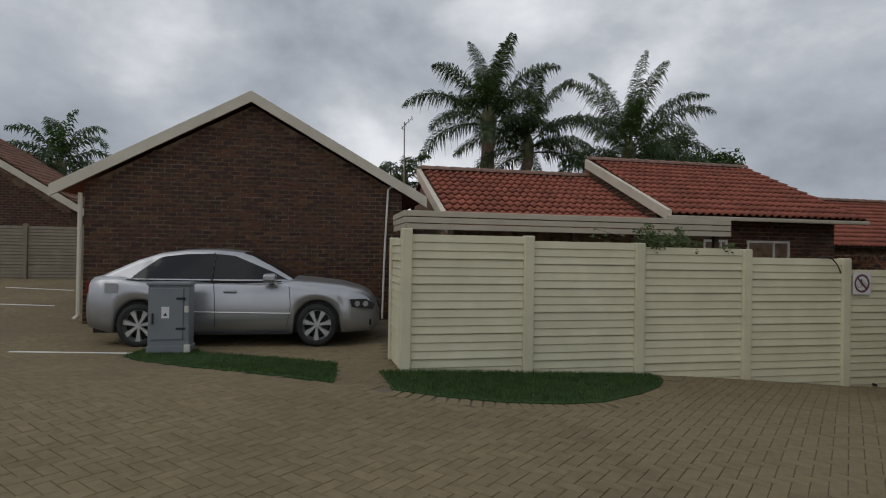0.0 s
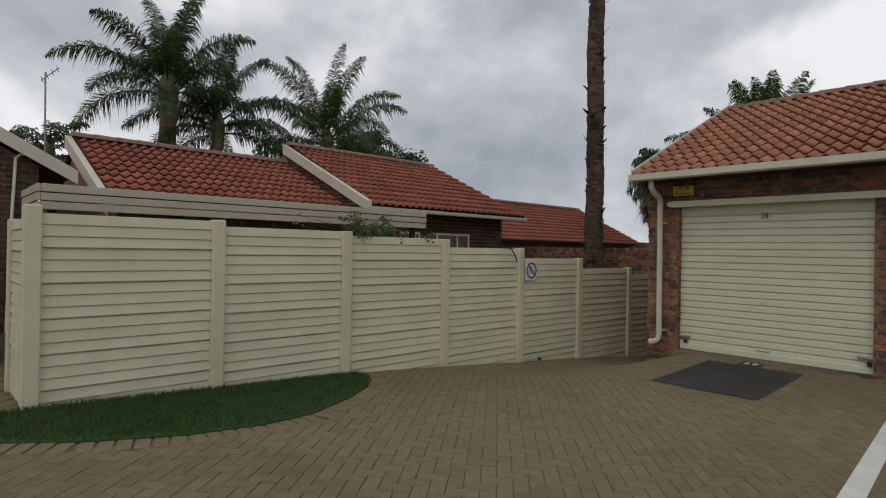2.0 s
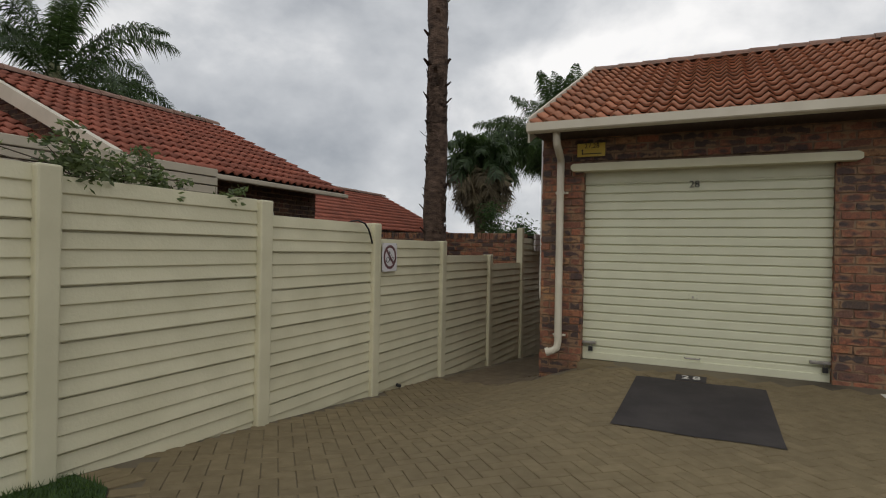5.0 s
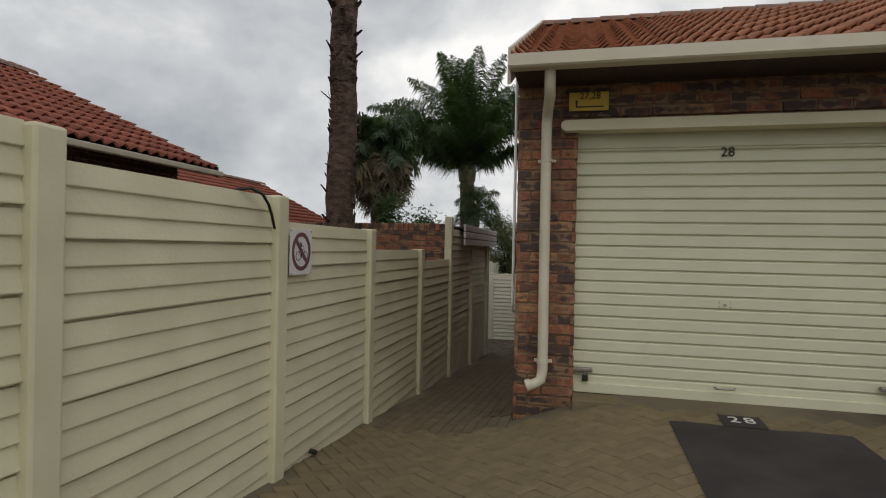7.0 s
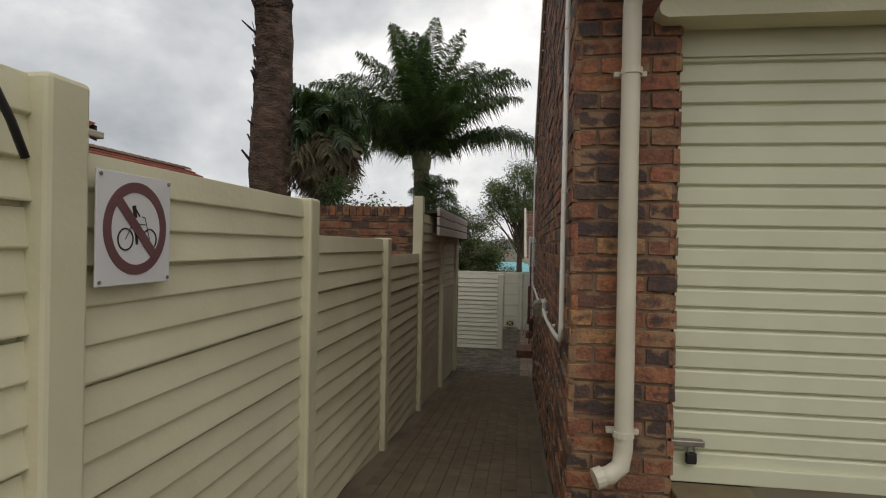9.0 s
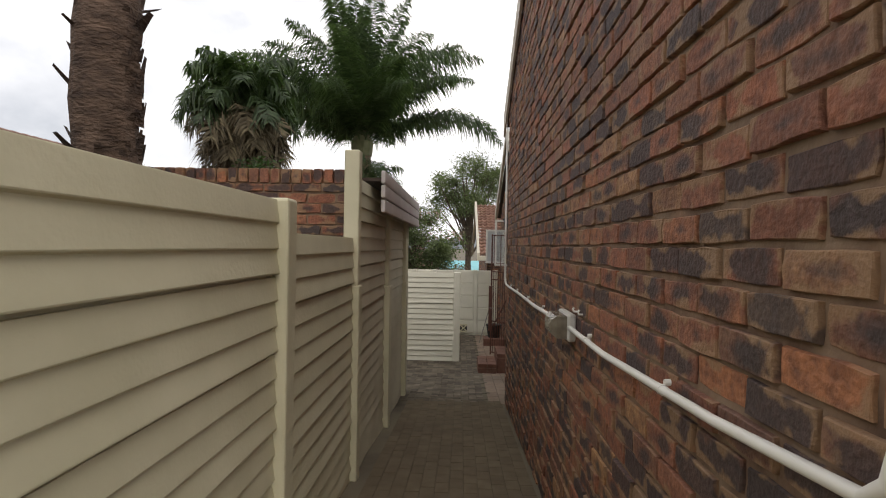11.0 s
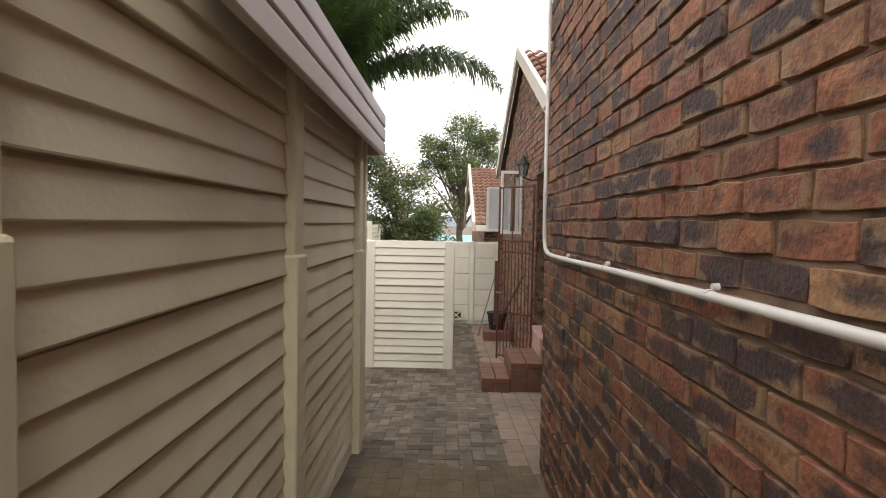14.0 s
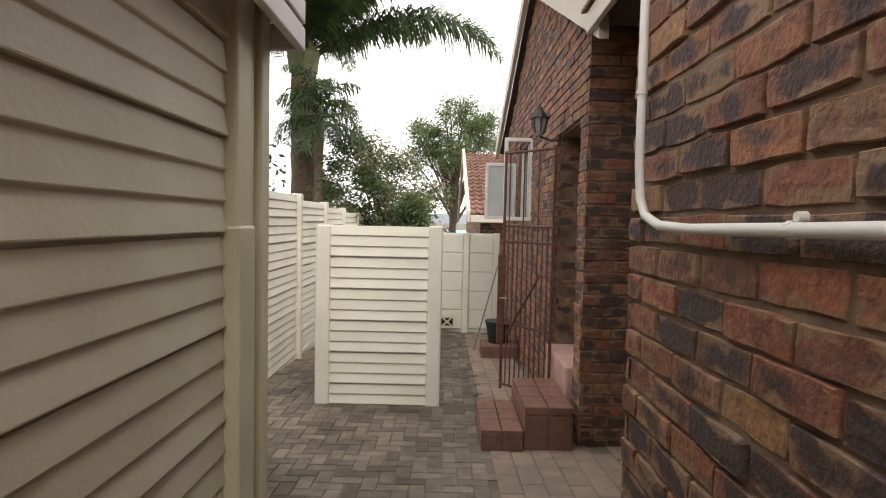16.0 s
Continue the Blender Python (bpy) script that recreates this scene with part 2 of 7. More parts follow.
M_RIDGE = material("weathered ridge tile", [(0.20, 0.115, 0.085), (0.29, 0.175, 0.13)], 9, 0.8, 0.4, 70, stain=(0.13, 0.10, 0.085), stain_scale=3, stain_amount=0.5)
M_PAVER = material("concrete paver piece", [(0.178, 0.139, 0.080), (0.23, 0.183, 0.109)], 11, 0.85, 0.5, 120, vary="object", vary_amount=0.09, stain=(0.115, 0.092, 0.06), stain_scale=1.0, stain_amount=0.4, spec=0.15)
M_PAVERS = material("concrete paver", [(0.178, 0.139, 0.080), (0.23, 0.183, 0.109)], 11, 0.85, 0.5, 120, vary="island", vary_amount=0.09, stain=(0.115, 0.092, 0.06), stain_scale=0.5, stain_amount=0.45, spec=0.15)
M_PAVERS_GREY = material("weathered grey paver", [(0.125, 0.104, 0.078), (0.20, 0.168, 0.128)], 9, 0.85, 0.5, 120, vary="island", vary_amount=0.42, stain=(0.05, 0.043, 0.033), stain_scale=0.8, stain_amount=0.85, spec=0.15)
M_PAVERS_ALLEY = material("alley paver", [(0.132, 0.102, 0.066), (0.178, 0.14, 0.092)], 7, 0.85, 0.5, 120, vary="island", vary_amount=0.10, stain=(0.08, 0.064, 0.044), stain_scale=0.7, stain_amount=0.5, spec=0.15)
M_SAND = material("jointing sand and soil", [(0.055, 0.044, 0.031), (0.14, 0.116, 0.08), (0.175, 0.147, 0.1)], 1.1, 0.95, 0.6, 90)
M_GRASS = material("lawn blades", [(0.038, 0.075, 0.022), (0.078, 0.132, 0.04)], 5, 0.7, 0, vary="island", vary_amount=0.45)
M_TURF = material("turf soil", [(0.022, 0.05, 0.014), (0.04, 0.082, 0.022)], 20, 0.95, 0.8, 90)
M_WHITE = material("white paint", [(0.66, 0.65, 0.6), (0.74, 0.73, 0.68)], 5, 0.6, 0.2, 60, stain=(0.4, 0.38, 0.33), stain_scale=4, stain_amount=0.4)
M_PVC = material("white plastic pipe", [(0.72, 0.70, 0.64), (0.78, 0.76, 0.70)], 4, 0.38, 0.05, 60, stain=(0.55, 0.5, 0.42), stain_scale=3, stain_amount=0.3)
M_PIPE = material("cream painted pipe", [(0.58, 0.535, 0.43), (0.65, 0.60, 0.49)], 4, 0.42, 0.1, 60, stain=(0.42, 0.37, 0.28), stain_scale=3, stain_amount=0.3)
M_MAT = material("dark bitumen patch", [(0.027, 0.023, 0.023), (0.042, 0.036, 0.036)], 5, 0.85, 0.4, 140, stain=(0.085, 0.075, 0.07), stain_scale=2, stain_amount=0.4)
M_BLACK = material("black", [(0.012, 0.012, 0.012), (0.022, 0.022, 0.022)], 8, 0.6, 0.1, 60)
M_RUBBER = material("tyre rubber", [(0.014, 0.014, 0.014), (0.03, 0.03, 0.03)], 8, 0.75, 0.2, 90)
M_SILVER = material("silver metallic car paint", [(0.40, 0.405, 0.42), (0.45, 0.455, 0.47)], 2, 0.28, 0, metal=0.72, spec=0.6)
M_ALLOY = material("alloy wheel", [(0.5, 0.5, 0.5), (0.6, 0.6, 0.6)], 6, 0.35, 0, metal=0.7)
M_CARGLASS = material("dark tinted car glass", [(0.008, 0.009, 0.011), (0.012, 0.013, 0.015)], 1, 0.05, 0, spec=0.35)
M_LENS = material("clear lamp lens", [(0.30, 0.31, 0.33), (0.48, 0.49, 0.5)], 30, 0.1, 0, metal=0.3, spec=0.7)
M_RED = material("red lamp lens", [(0.14, 0.008, 0.008), (0.2, 0.012, 0.012)], 8, 0.2, 0)
M_KIOSK = material("grey fibreglass", [(0.165, 0.185, 0.20), (0.21, 0.23, 0.245)], 3, 0.5, 0.15, 50, stain=(0.12, 0.13, 0.14), stain_scale=3, stain_amount=0.4)
M_STEEL = material("dull steel", [(0.25, 0.23, 0.21), (0.38, 0.36, 0.33)], 15, 0.45, 0.2, 60, metal=0.8)
M_RUST = material("rusty brown painted steel", [(0.085, 0.036, 0.026), (0.15, 0.06, 0.04)], 25, 0.7, 0.4, 90)
M_YELLOW = material("yellow sign plate", [(0.56, 0.37, 0.035), (0.62, 0.43, 0.06)], 4, 0.45, 0.05, stain=(0.38, 0.26, 0.05), stain_scale=6, stain_amount=0.4)
M_SIGN = material("white sign board", [(0.64, 0.63, 0.64), (0.7, 0.69, 0.7)], 4, 0.4, 0.03, stain=(0.5, 0.47, 0.46), stain_scale=5, stain_amount=0.3)
M_RING = material("faded maroon print", [(0.13, 0.06, 0.065), (0.17, 0.08, 0.085)], 8, 0.5, 0)
M_BARK = material("palm bark", [(0.035, 0.022, 0.016), (0.125, 0.083, 0.06)], 6, 0.95, 0.9, 22, bump_dist=0.03, stretch=(1, 1, 2.5), vary="island", vary_amount=0.35)
M_PALMBARK = material("grey-brown palm trunk", [(0.12, 0.085, 0.055), (0.23, 0.17, 0.115)], 9, 0.9, 0.6, 30, bump_dist=0.02, stretch=(1, 1, 3))
M_FROND = material("palm leaflets", [(0.027, 0.052, 0.02), (0.078, 0.12, 0.052)], 3, 0.5, 0, vary="island", vary_amount=0.4, spec=0.5)
M_DRYFROND = material("dry palm leaflets", [(0.085, 0.066, 0.036), (0.145, 0.115, 0.062)], 3, 0.7, 0, vary="island", vary_amount=0.4)
M_RACHIS = material("frond stalk", [(0.09, 0.10, 0.04), (0.15, 0.15, 0.07)], 5, 0.6, 0)
M_LEAF = material("tree leaves", [(0.075, 0.105, 0.05), (0.15, 0.185, 0.095)], 2, 0.55, 0, vary="island", vary_amount=0.45)
M_LEAF_DARK = material("dark shrub leaves", [(0.03, 0.06, 0.02), (0.07, 0.115, 0.042)], 2, 0.55, 0, vary="island", vary_amount=0.45)


def translucent(m, amount):
    """Lets a part of the light pass through a leaf."""
    n, l = m.node_tree.nodes, m.node_tree.links
    p, out = n["Principled BSDF"], n["Material Output"]
    colour = p.inputs["Base Color"].links[0].from_socket
    tr = n.new("ShaderNodeBsdfTranslucent")
    up = n.new("ShaderNodeVectorMath")
    up.operation = "MULTIPLY"
    up.inputs[1].default_value = (1.5, 1.6, 0.9)
    l.new(colour, up.inputs[0])
    l.new(up.outputs["Vector"], tr.inputs["Color"])
    mx = n.new("ShaderNodeMixShader")
    mx.inputs["Fac"].default_value = amount
    l.new(p.outputs["BSDF"], mx.inputs[1])
    l.new(tr.outputs["BSDF"], mx.inputs[2])
    l.new(mx.outputs["Shader"], out.inputs["Surface"])


for leafy in (M_LEAF, M_LEAF_DARK, M_FROND, M_GRASS):
    translucent(leafy, 0.4)
M_LEAF_PINK = material("pale pinkish blossom", [(0.3, 0.18, 0.14), (0.42, 0.3, 0.24)], 4, 0.7, 0, vary="island", vary_amount=0.3)
M_WOODBARK = material("tree bark", [(0.06, 0.045, 0.032), (0.13, 0.1, 0.075)], 8, 0.9, 0.7, 30, bump_dist=0.02)
M_SOFFIT = material("dark stained timber", [(0.04, 0.026, 0.018), (0.07, 0.045, 0.032)], 6, 0.7, 0.2, 50, stretch=(1, 8, 1))
M_TILES_BROWN = material("brown concrete roof tile", [(0.22, 0.115, 0.08), (0.30, 0.165, 0.12)], 12, 0.75, 0.35, 80, vary="island", vary_amount=0.2, stain=(0.14, 0.08, 0.06), stain_scale=2, stain_amount=0.45)
M_TANDARK = material("weathered beige concrete", [(0.19, 0.165, 0.12), (0.245, 0.21, 0.155)], 3.0, 0.7, 0.3, 50, stain=(0.17, 0.15, 0.1), stain_scale=1.2, stain_amount=0.5)
M_TEAL = material("turquoise sheet roof", [(0.10, 0.42, 0.46), (0.14, 0.5, 0.54)], 2, 0.5, 0.1)
# Distance haze is put into the hills' pale blue-grey colour.
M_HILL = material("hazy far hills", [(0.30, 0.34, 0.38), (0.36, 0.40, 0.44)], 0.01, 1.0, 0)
M_PINK = material("pinkish step screed", [(0.42, 0.25, 0.205), (0.52, 0.33, 0.28)], 6, 0.7, 0.3, 60)
M_STEPBRICK = material("step paver", [(0.15, 0.07, 0.048), (0.22, 0.108, 0.075)], 9, 0.85, 0.5, 90, vary="island", vary_amount=0.25, stain=(0.09, 0.07, 0.055), stain_scale=3, stain_amount=0.4)
M_BOXBASE = material("grey plastic enclosure", [(0.5, 0.48, 0.43), (0.58, 0.56, 0.5)], 4, 0.4, 0.05)
M_PAVERS_PALE = material("worn pale paver", [(0.23, 0.165, 0.12), (0.31, 0.23, 0.17)], 7, 0.85, 0.5, 120, vary="island", vary_amount=0.14, stain=(0.13, 0.105, 0.08), stain_scale=1.2, stain_amount=0.5)
M_FROST = material("frosted pane", [(0.42, 0.43, 0.42), (0.5, 0.51, 0.5)], 4, 0.35, 0.1)
M_CURTAIN = material("pale curtain", [(0.35, 0.36, 0.31), (0.5, 0.5, 0.44)], 14, 0.9, 0.2, stretch=(6, 6, 0.4))


def glass_material():
    m = bpy.data.materials.new("window glass")
    m.use_nodes = True
    p = m.node_tree.nodes["Principled BSDF"]
    p.inputs["Base Color"].default_value = (0.92, 0.94, 0.93, 1)
    p.inputs["Roughness"].default_value = 0.02
    p.inputs["Transmission Weight"].default_value = 1.0
    p.inputs["IOR"].default_value = 1.45
    return m


M_GLASS = glass_material()


# ---- builders ----
BASE = {}


def base_of(ob):
    while ob.parent:
        ob = ob.parent
    return BASE.get(ob.name, Vector((0, 0, 0)))


def thing(name, at=(0, 0, 0), label="", category="", group="", kind=""):
    ob = new(name)
    ob.location = at
    ob.empty_display_size = 0.1
    BASE[ob.name] = Vector(at)
    return tagged(ob, label, category, group, kind)


def part(name, bm, mat, parent=None, label="", smooth=False, kind="", doubles=False):
    """One mesh object under a thing, its bmesh given in world coordinates."""
    if doubles:
        bmesh.ops.remove_doubles(bm, verts=bm.verts, dist=0.0004)
    off = base_of(parent) if parent else Vector((0, 0, 0))
    if off.length > 0:
        bmesh.ops.translate(bm, verts=bm.verts, vec=-off)
    me = bpy.data.meshes.new(name)
    bm.to_mesh(me)
    bm.free()
    return finish(name, me, mat, parent, label, smooth, kind)


def finish(name, me, mat, parent=None, label="", smooth=False, kind=""):
    me.materials.append(mat)
    if smooth:
        me.polygons.foreach_set("use_smooth", [True] * len(me.polygons))
    ob = new(name, me)
    if parent:
        ob.parent = parent
    return tagged(ob, label, "", "", kind)


def stuff_mesh(name, verts, faces, mat, parent=None, label="", uvs=None, kind="stuff", smooth=False):
    off = base_of(parent) if parent else Vector((0, 0, 0))
    if off.length > 0:
        verts = [(v[0] - off.x, v[1] - off.y, v[2] - off.z) for v in verts]
    me = bpy.data.meshes.new(name)
    me.from_pydata(verts, [], faces)
    if uvs is not None:
        layer = me.uv_layers.new(name="UVMap")
        layer.data.foreach_set("uv", np.asarray(uvs, dtype=np.float32).ravel())
    me.update()
    return finish(name, me, mat, parent, label, smooth, kind)


def box(bm, x0, x1, y0, y1, z0, z1, bevel=0.0, turn=None):
    g = bmesh.ops.create_cube(bm, size=1.0)
    vs = g["verts"]
    bmesh.ops.scale(bm, verts=vs, vec=(x1 - x0, y1 - y0, z1 - z0))
    if bevel:
        es = list({e for v in vs for e in v.link_edges})
        r = bmesh.ops.bevel(bm, geom=es, offset=bevel, segments=2, profile=0.5, affect="EDGES")
        vs = list({v for f in r["faces"] for v in f.verts} | {v for v in vs if v.is_valid})
    if turn:
        bmesh.ops.rotate(bm, verts=vs, cent=(0, 0, 0), matrix=turn)
    bmesh.ops.translate(bm, verts=vs, vec=((x0 + x1) / 2, (y0 + y1) / 2, (z0 + z1) / 2))
    return vs


def cube(x0, x1, y0, y1, z0, z1, bevel=0.0):
    bm = bmesh.new()
    box(bm, x0, x1, y0, y1, z0, z1, bevel)
    return bm


def tube(bm, pts, radius, sides=8, cap=True):
    """A tube along points; radius is a number or one for each point."""
    pts = [Vector(p) for p in pts]
    rings = []
    prev = None
    for i, p in enumerate(pts):
        d = (pts[min(i + 1, len(pts) - 1)] - pts[max(i - 1, 0)]).normalized()
        if prev is None:
            ref = Vector((0, 0, 1)) if abs(d.z) < 0.9 else Vector((1, 0, 0))
            a = d.cross(ref).normalized()
        else:
            a = (prev - d * prev.dot(d)).normalized()
        prev = a
        b = d.cross(a)
        r = radius[i] if isinstance(radius, (list, tuple)) else radius
        rings.append([bm.verts.new(p + (a * math.cos(2 * math.pi * k / sides) + b * math.sin(2 * math.pi * k / sides)) * r) for k in range(sides)])
    for r0, r1 in zip(rings, rings[1:]):
        for k in range(sides):
            bm.faces.new((r0[k], r0[(k + 1) % sides], r1[(k + 1) % sides], r1[k]))
    if cap:
        bm.faces.new(rings[0][::-1])
        bm.faces.new(rings[-1])


def pipe(pts, radius, sides=8):
    bm = bmesh.new()
    tube(bm, pts, radius, sides)
    return bm


def prism(bm, outline, axis, a, b):
    """A flat outline (pairs) pushed from a to b along an axis: 'x' takes (y, z), 'y' takes (x, z), 'z' takes (x, y)."""
    def at(p, t):
        return {"x": (t, p[0], p[1]), "y": (p[0], t, p[1]), "z": (p[0], p[1], t)}[axis]
    lo = [bm.verts.new(at(p, a)) for p in outline]
    hi = [bm.verts.new(at(p, b)) for p in outline]
    n = len(outline)
    fs = [bm.faces.new(lo), bm.faces.new(hi[::-1])]
    for i in range(n):
        fs.append(bm.faces.new((lo[i], hi[i], hi[(i + 1) % n], lo[(i + 1) % n])))
    bmesh.ops.recalc_face_normals(bm, faces=fs)


def text_part(name, body, size, at, turn, mat, parent, depth=0.002):
    cu = bpy.data.curves.new(name, "FONT")
    cu.body, cu.size, cu.extrude, cu.align_x, cu.align_y = body, size, depth, "CENTER", "CENTER"
    tmp = bpy.data.objects.new(name, cu)
    scene.collection.objects.link(tmp)
    me = bpy.data.meshes.new_from_object(tmp.evaluated_get(bpy.context.evaluated_depsgraph_get()))
    bpy.data.objects.remove(tmp)
    me.transform(Matrix.Translation(Vector(at) - base_of(parent)) @ Euler([radians(a) for a in turn]).to_matrix().to_4x4())
    return finish(name, me, mat, parent)


# ---- ground ----
FX = [-80, -4, 1, 2.5, 4, 5.6, 7.25, 8.9, 10.6, 12.3, 15, 17.5, 19, 23, 40, 120]
FZ = [0.8, 0.25, 0.2, 0.13, 0.07, -0.05, -0.19, -0.31, -0.48, -0.64, -0.88, -1.05, -1.09, -1.3, -2.0, -6.0]


def ground_z(x, y):
    f = np.interp(x, FX, FZ)
    a = np.interp(x, [-80, 1, 4, 6.8, 8.2, 8.7], [0.8, 0.16, 0.1, 0.06, 0.1, 0.13])
    w = np.clip((y - 4.2) / 1.7, 0, 1)
    w = w * w * (3 - 2 * w)
    k = np.clip((np.asarray(x) - 8.0) / 1.5, 0, 1) * np.clip((np.asarray(y) - 4.95) / 0.3, 0, 1)
    w = np.maximum(w, k * k * (3 - 2 * k))
    w = np.where(np.asarray(x) > 9.6, 1.0, w)
    rise = np.clip((y - 12) / 8, 0, 1) * 0.5 * (np.asarray(x) < -2)
    dip = np.clip((y - 6.0) / 2.3, 0, 1)
    side = np.clip((1.6 - np.asarray(x)) / 1.2, 0, 1)
    return f * w + a * (1 - w) + rise - 0.12 * dip * dip * (3 - 2 * dip) * side


def gz(x, y):
    return float(ground_z(x, y))


def grid_axis(spans):
    out = []
    for a, b, step in spans:
        out += list(np.arange(a, b, step))
    return np.array(out + [spans[-1][1]])


gx = grid_axis([(-1500, -200, 260), (-200, -20, 30), (-20, -5, 2.5), (-5, 0, 0.5), (0, 3, 0.25), (3, 7.9, 0.35), (7.9, 9.7, 0.1), (9.7, 24, 0.5), (24, 60, 4), (60, 300, 40), (300, 3000, 450)])
gy = grid_axis([(-1500, -200, 260), (-200, -20, 30), (-20, 0, 2), (0, 4, 0.5), (4, 6.6, 0.1), (6.6, 9, 0.25), (9, 26, 1), (26, 200, 24), (200, 1500, 260)])
XX, YY = np.meshgrid(gx, gy, indexing="ij")
ZZ = ground_z(XX, YY) - 0.007
ny = len(gy)
ground = stuff_mesh("ground", np.stack([XX, YY, ZZ], -1).reshape(-1, 3).tolist(),
                    [(i * ny + j, (i + 1) * ny + j, (i + 1) * ny + j + 1, i * ny + j + 1) for i in range(len(gx) - 1) for j in range(ny - 1)],
                    M_SAND, None, "sandy brown soil under and around the paving", kind="structure", smooth=True)
tagged(ground, category="ground")


# ---- brickwork ----
BL, BH, BJ = 0.222, 0.073, 0.012
COURSE = BH + BJ


def brick_faces(verts, faces, uvs, o, u, v, n, length, height, depth=0.03, ch=0.003, rnd=None):
    """One brick's face with ragged, worn edges: o the lower corner on the mortar plane, u along, v up, n out."""
    k = len(verts)
    cuts = (0.0, 0.3, 0.68, 1.0) if length > 0.15 else (0.0, 0.5, 1.0)
    rim = [(c, 0.0) for c in cuts] + [(1.0, 0.5)] + [(c, 1.0) for c in cuts[::-1]] + [(0.0, 0.5)]
    m = len(rim)
    shift = [((rnd.uniform(-0.004, 0.004), rnd.uniform(-0.0035, 0.0035)) if rnd else (0.0, 0.0)) for _ in rim]
    for d, e in ((0.0, 0.0), (depth - ch, 0.001), (depth, ch)):
        for (p, q), (da, db) in zip(rim, shift):
            corner = 0.002 if p in (0.0, 1.0) and q in (0.0, 1.0) and d > 0 else 0.0
            ins = e + corner
            a = p * length + (ins if p == 0.0 else -ins if p == 1.0 else 0.0)
            b = q * height + (ins if q == 0.0 else -ins if q == 1.0 else 0.0)
            if d > 0:
                a += da
                b += db
            w = d + (rnd.uniform(-0.0018, 0.0018) if rnd and d == depth else 0.0)
            verts.append((o[0] + u[0] * a + v[0] * b + n[0] * w, o[1] + u[1] * a + v[1] * b + n[1] * w, o[2] + u[2] * a + v[2] * b + n[2] * w))
    faces.append(tuple(range(k + 2 * m, k + 3 * m)))
    uvs.extend(rim)
    for r in (0, m):
        for i in range(m):
            j = (i + 1) % m
            faces.append((k + r + i, k + r + j, k + r + m + j, k + r + m + i))
            uvs.extend([rim[i], rim[j], rim[j], rim[i]])


BRICK_MESHES = {}


def brick_mesh(length, height, u, n, variant=0):
    key = (round(length, 3), round(height, 3), tuple(u), tuple(n), variant)
    if key not in BRICK_MESHES:
        vs, fs, us = [], [], []
        brick_faces(vs, fs, us, (0, 0, 0), u, (0, 0, 1), n, length, height, rnd=random.Random(variant + 3))
        me = bpy.data.meshes.new("brick")
        me.from_pydata(vs, [], fs)
        me.uv_layers.new(name="UVMap").data.foreach_set("uv", np.asarray(us, dtype=np.float32).ravel())
        me.materials.append(M_BRICK)
        me.update()
        BRICK_MESHES[key] = me
    return BRICK_MESHES[key]


def brickwork(parent, o, u, n, length, height, top=None, holes=(), single=None, jitter=0.006, mat=None):
    """Stretcher bond on a face. top(a): greatest height at a along; holes: (a0, a1, h0, h1); single(a, h): whether that brick is a piece of its own."""
    rnd = random.Random(hash((round(o[0], 2), round(o[1], 2), round(length, 2))) & 0xffff)
    verts, faces, uvs = [], [], []
    mv, mf = [], []
    singles = 0
    rows = int(height / COURSE) + 1
    for r in range(rows):
        h = r * COURSE
        a = -(BL + BJ) / 2 if r % 2 else 0.0
        while a < length - 0.01:
            a0, a1 = max(a, 0.0), min(a + BL, length)
            a += BL + BJ
            if a1 - a0 < 0.03:
                continue
            spans = [(a0, a1)]
            for p0, p1, q0, q1 in holes:
                if h + BH > q0 + 0.02 and h < q1 - 0.02:
                    cut = []
                    for s0, s1 in spans:
                        if s1 <= p0 or s0 >= p1:
                            cut.append((s0, s1))
                        else:
                            cut += [(s0, min(s1, p0)), (max(s0, p1), s1)]
                    spans = [s for s in cut if s[1] - s[0] > 0.03]
            for s0, s1 in spans:
                hh = min(BH, height - h)
                if hh < 0.03 or (top and h + hh > min(top(s0), top(s1)) + 0.03):
                    continue
                d = rnd.uniform(-jitter, jitter)
                k = len(mv)
                b0, b1, h1_ = max(0.0, s0 - BJ / 2), min(length, s1 + BJ / 2), h + hh + BJ
                for aa, zz_ in ((b0, h), (b1, h), (b1, h1_), (b0, h1_)):
                    mv.append((o[0] + u[0] * aa + n[0] * 0.0195, o[1] + u[1] * aa + n[1] * 0.0195, o[2] + zz_))
                mf.append((k, k + 1, k + 2, k + 3))
                p = (o[0] + u[0] * s0 + n[0] * d, o[1] + u[1] * s0 + n[1] * d, o[2] + h + rnd.uniform(-0.003, 0.003))
                if single and singles < 290 and single(s0, h) and abs(s1 - s0 - BL) < 0.001 and abs(hh - BH) < 0.001:
                    ob = new("brick", brick_mesh(BL, BH, u, n, rnd.randrange(8)))
                    ob.parent = parent
                    ob.location = Vector(p) - base_of(parent)
                    singles += 1
                else:
                    brick_faces(verts, faces, uvs, p, u, (0, 0, 1), n, s1 - s0, hh, rnd=rnd)
    if mv:
        stuff_mesh("mortar_joints", mv, mf, M_MORTAR, parent, "tan mortar joints")
    if verts:
        stuff_mesh("brickwork", verts, faces, mat or M_BRICKS, parent, "brown and red flashed face bricks", uvs)


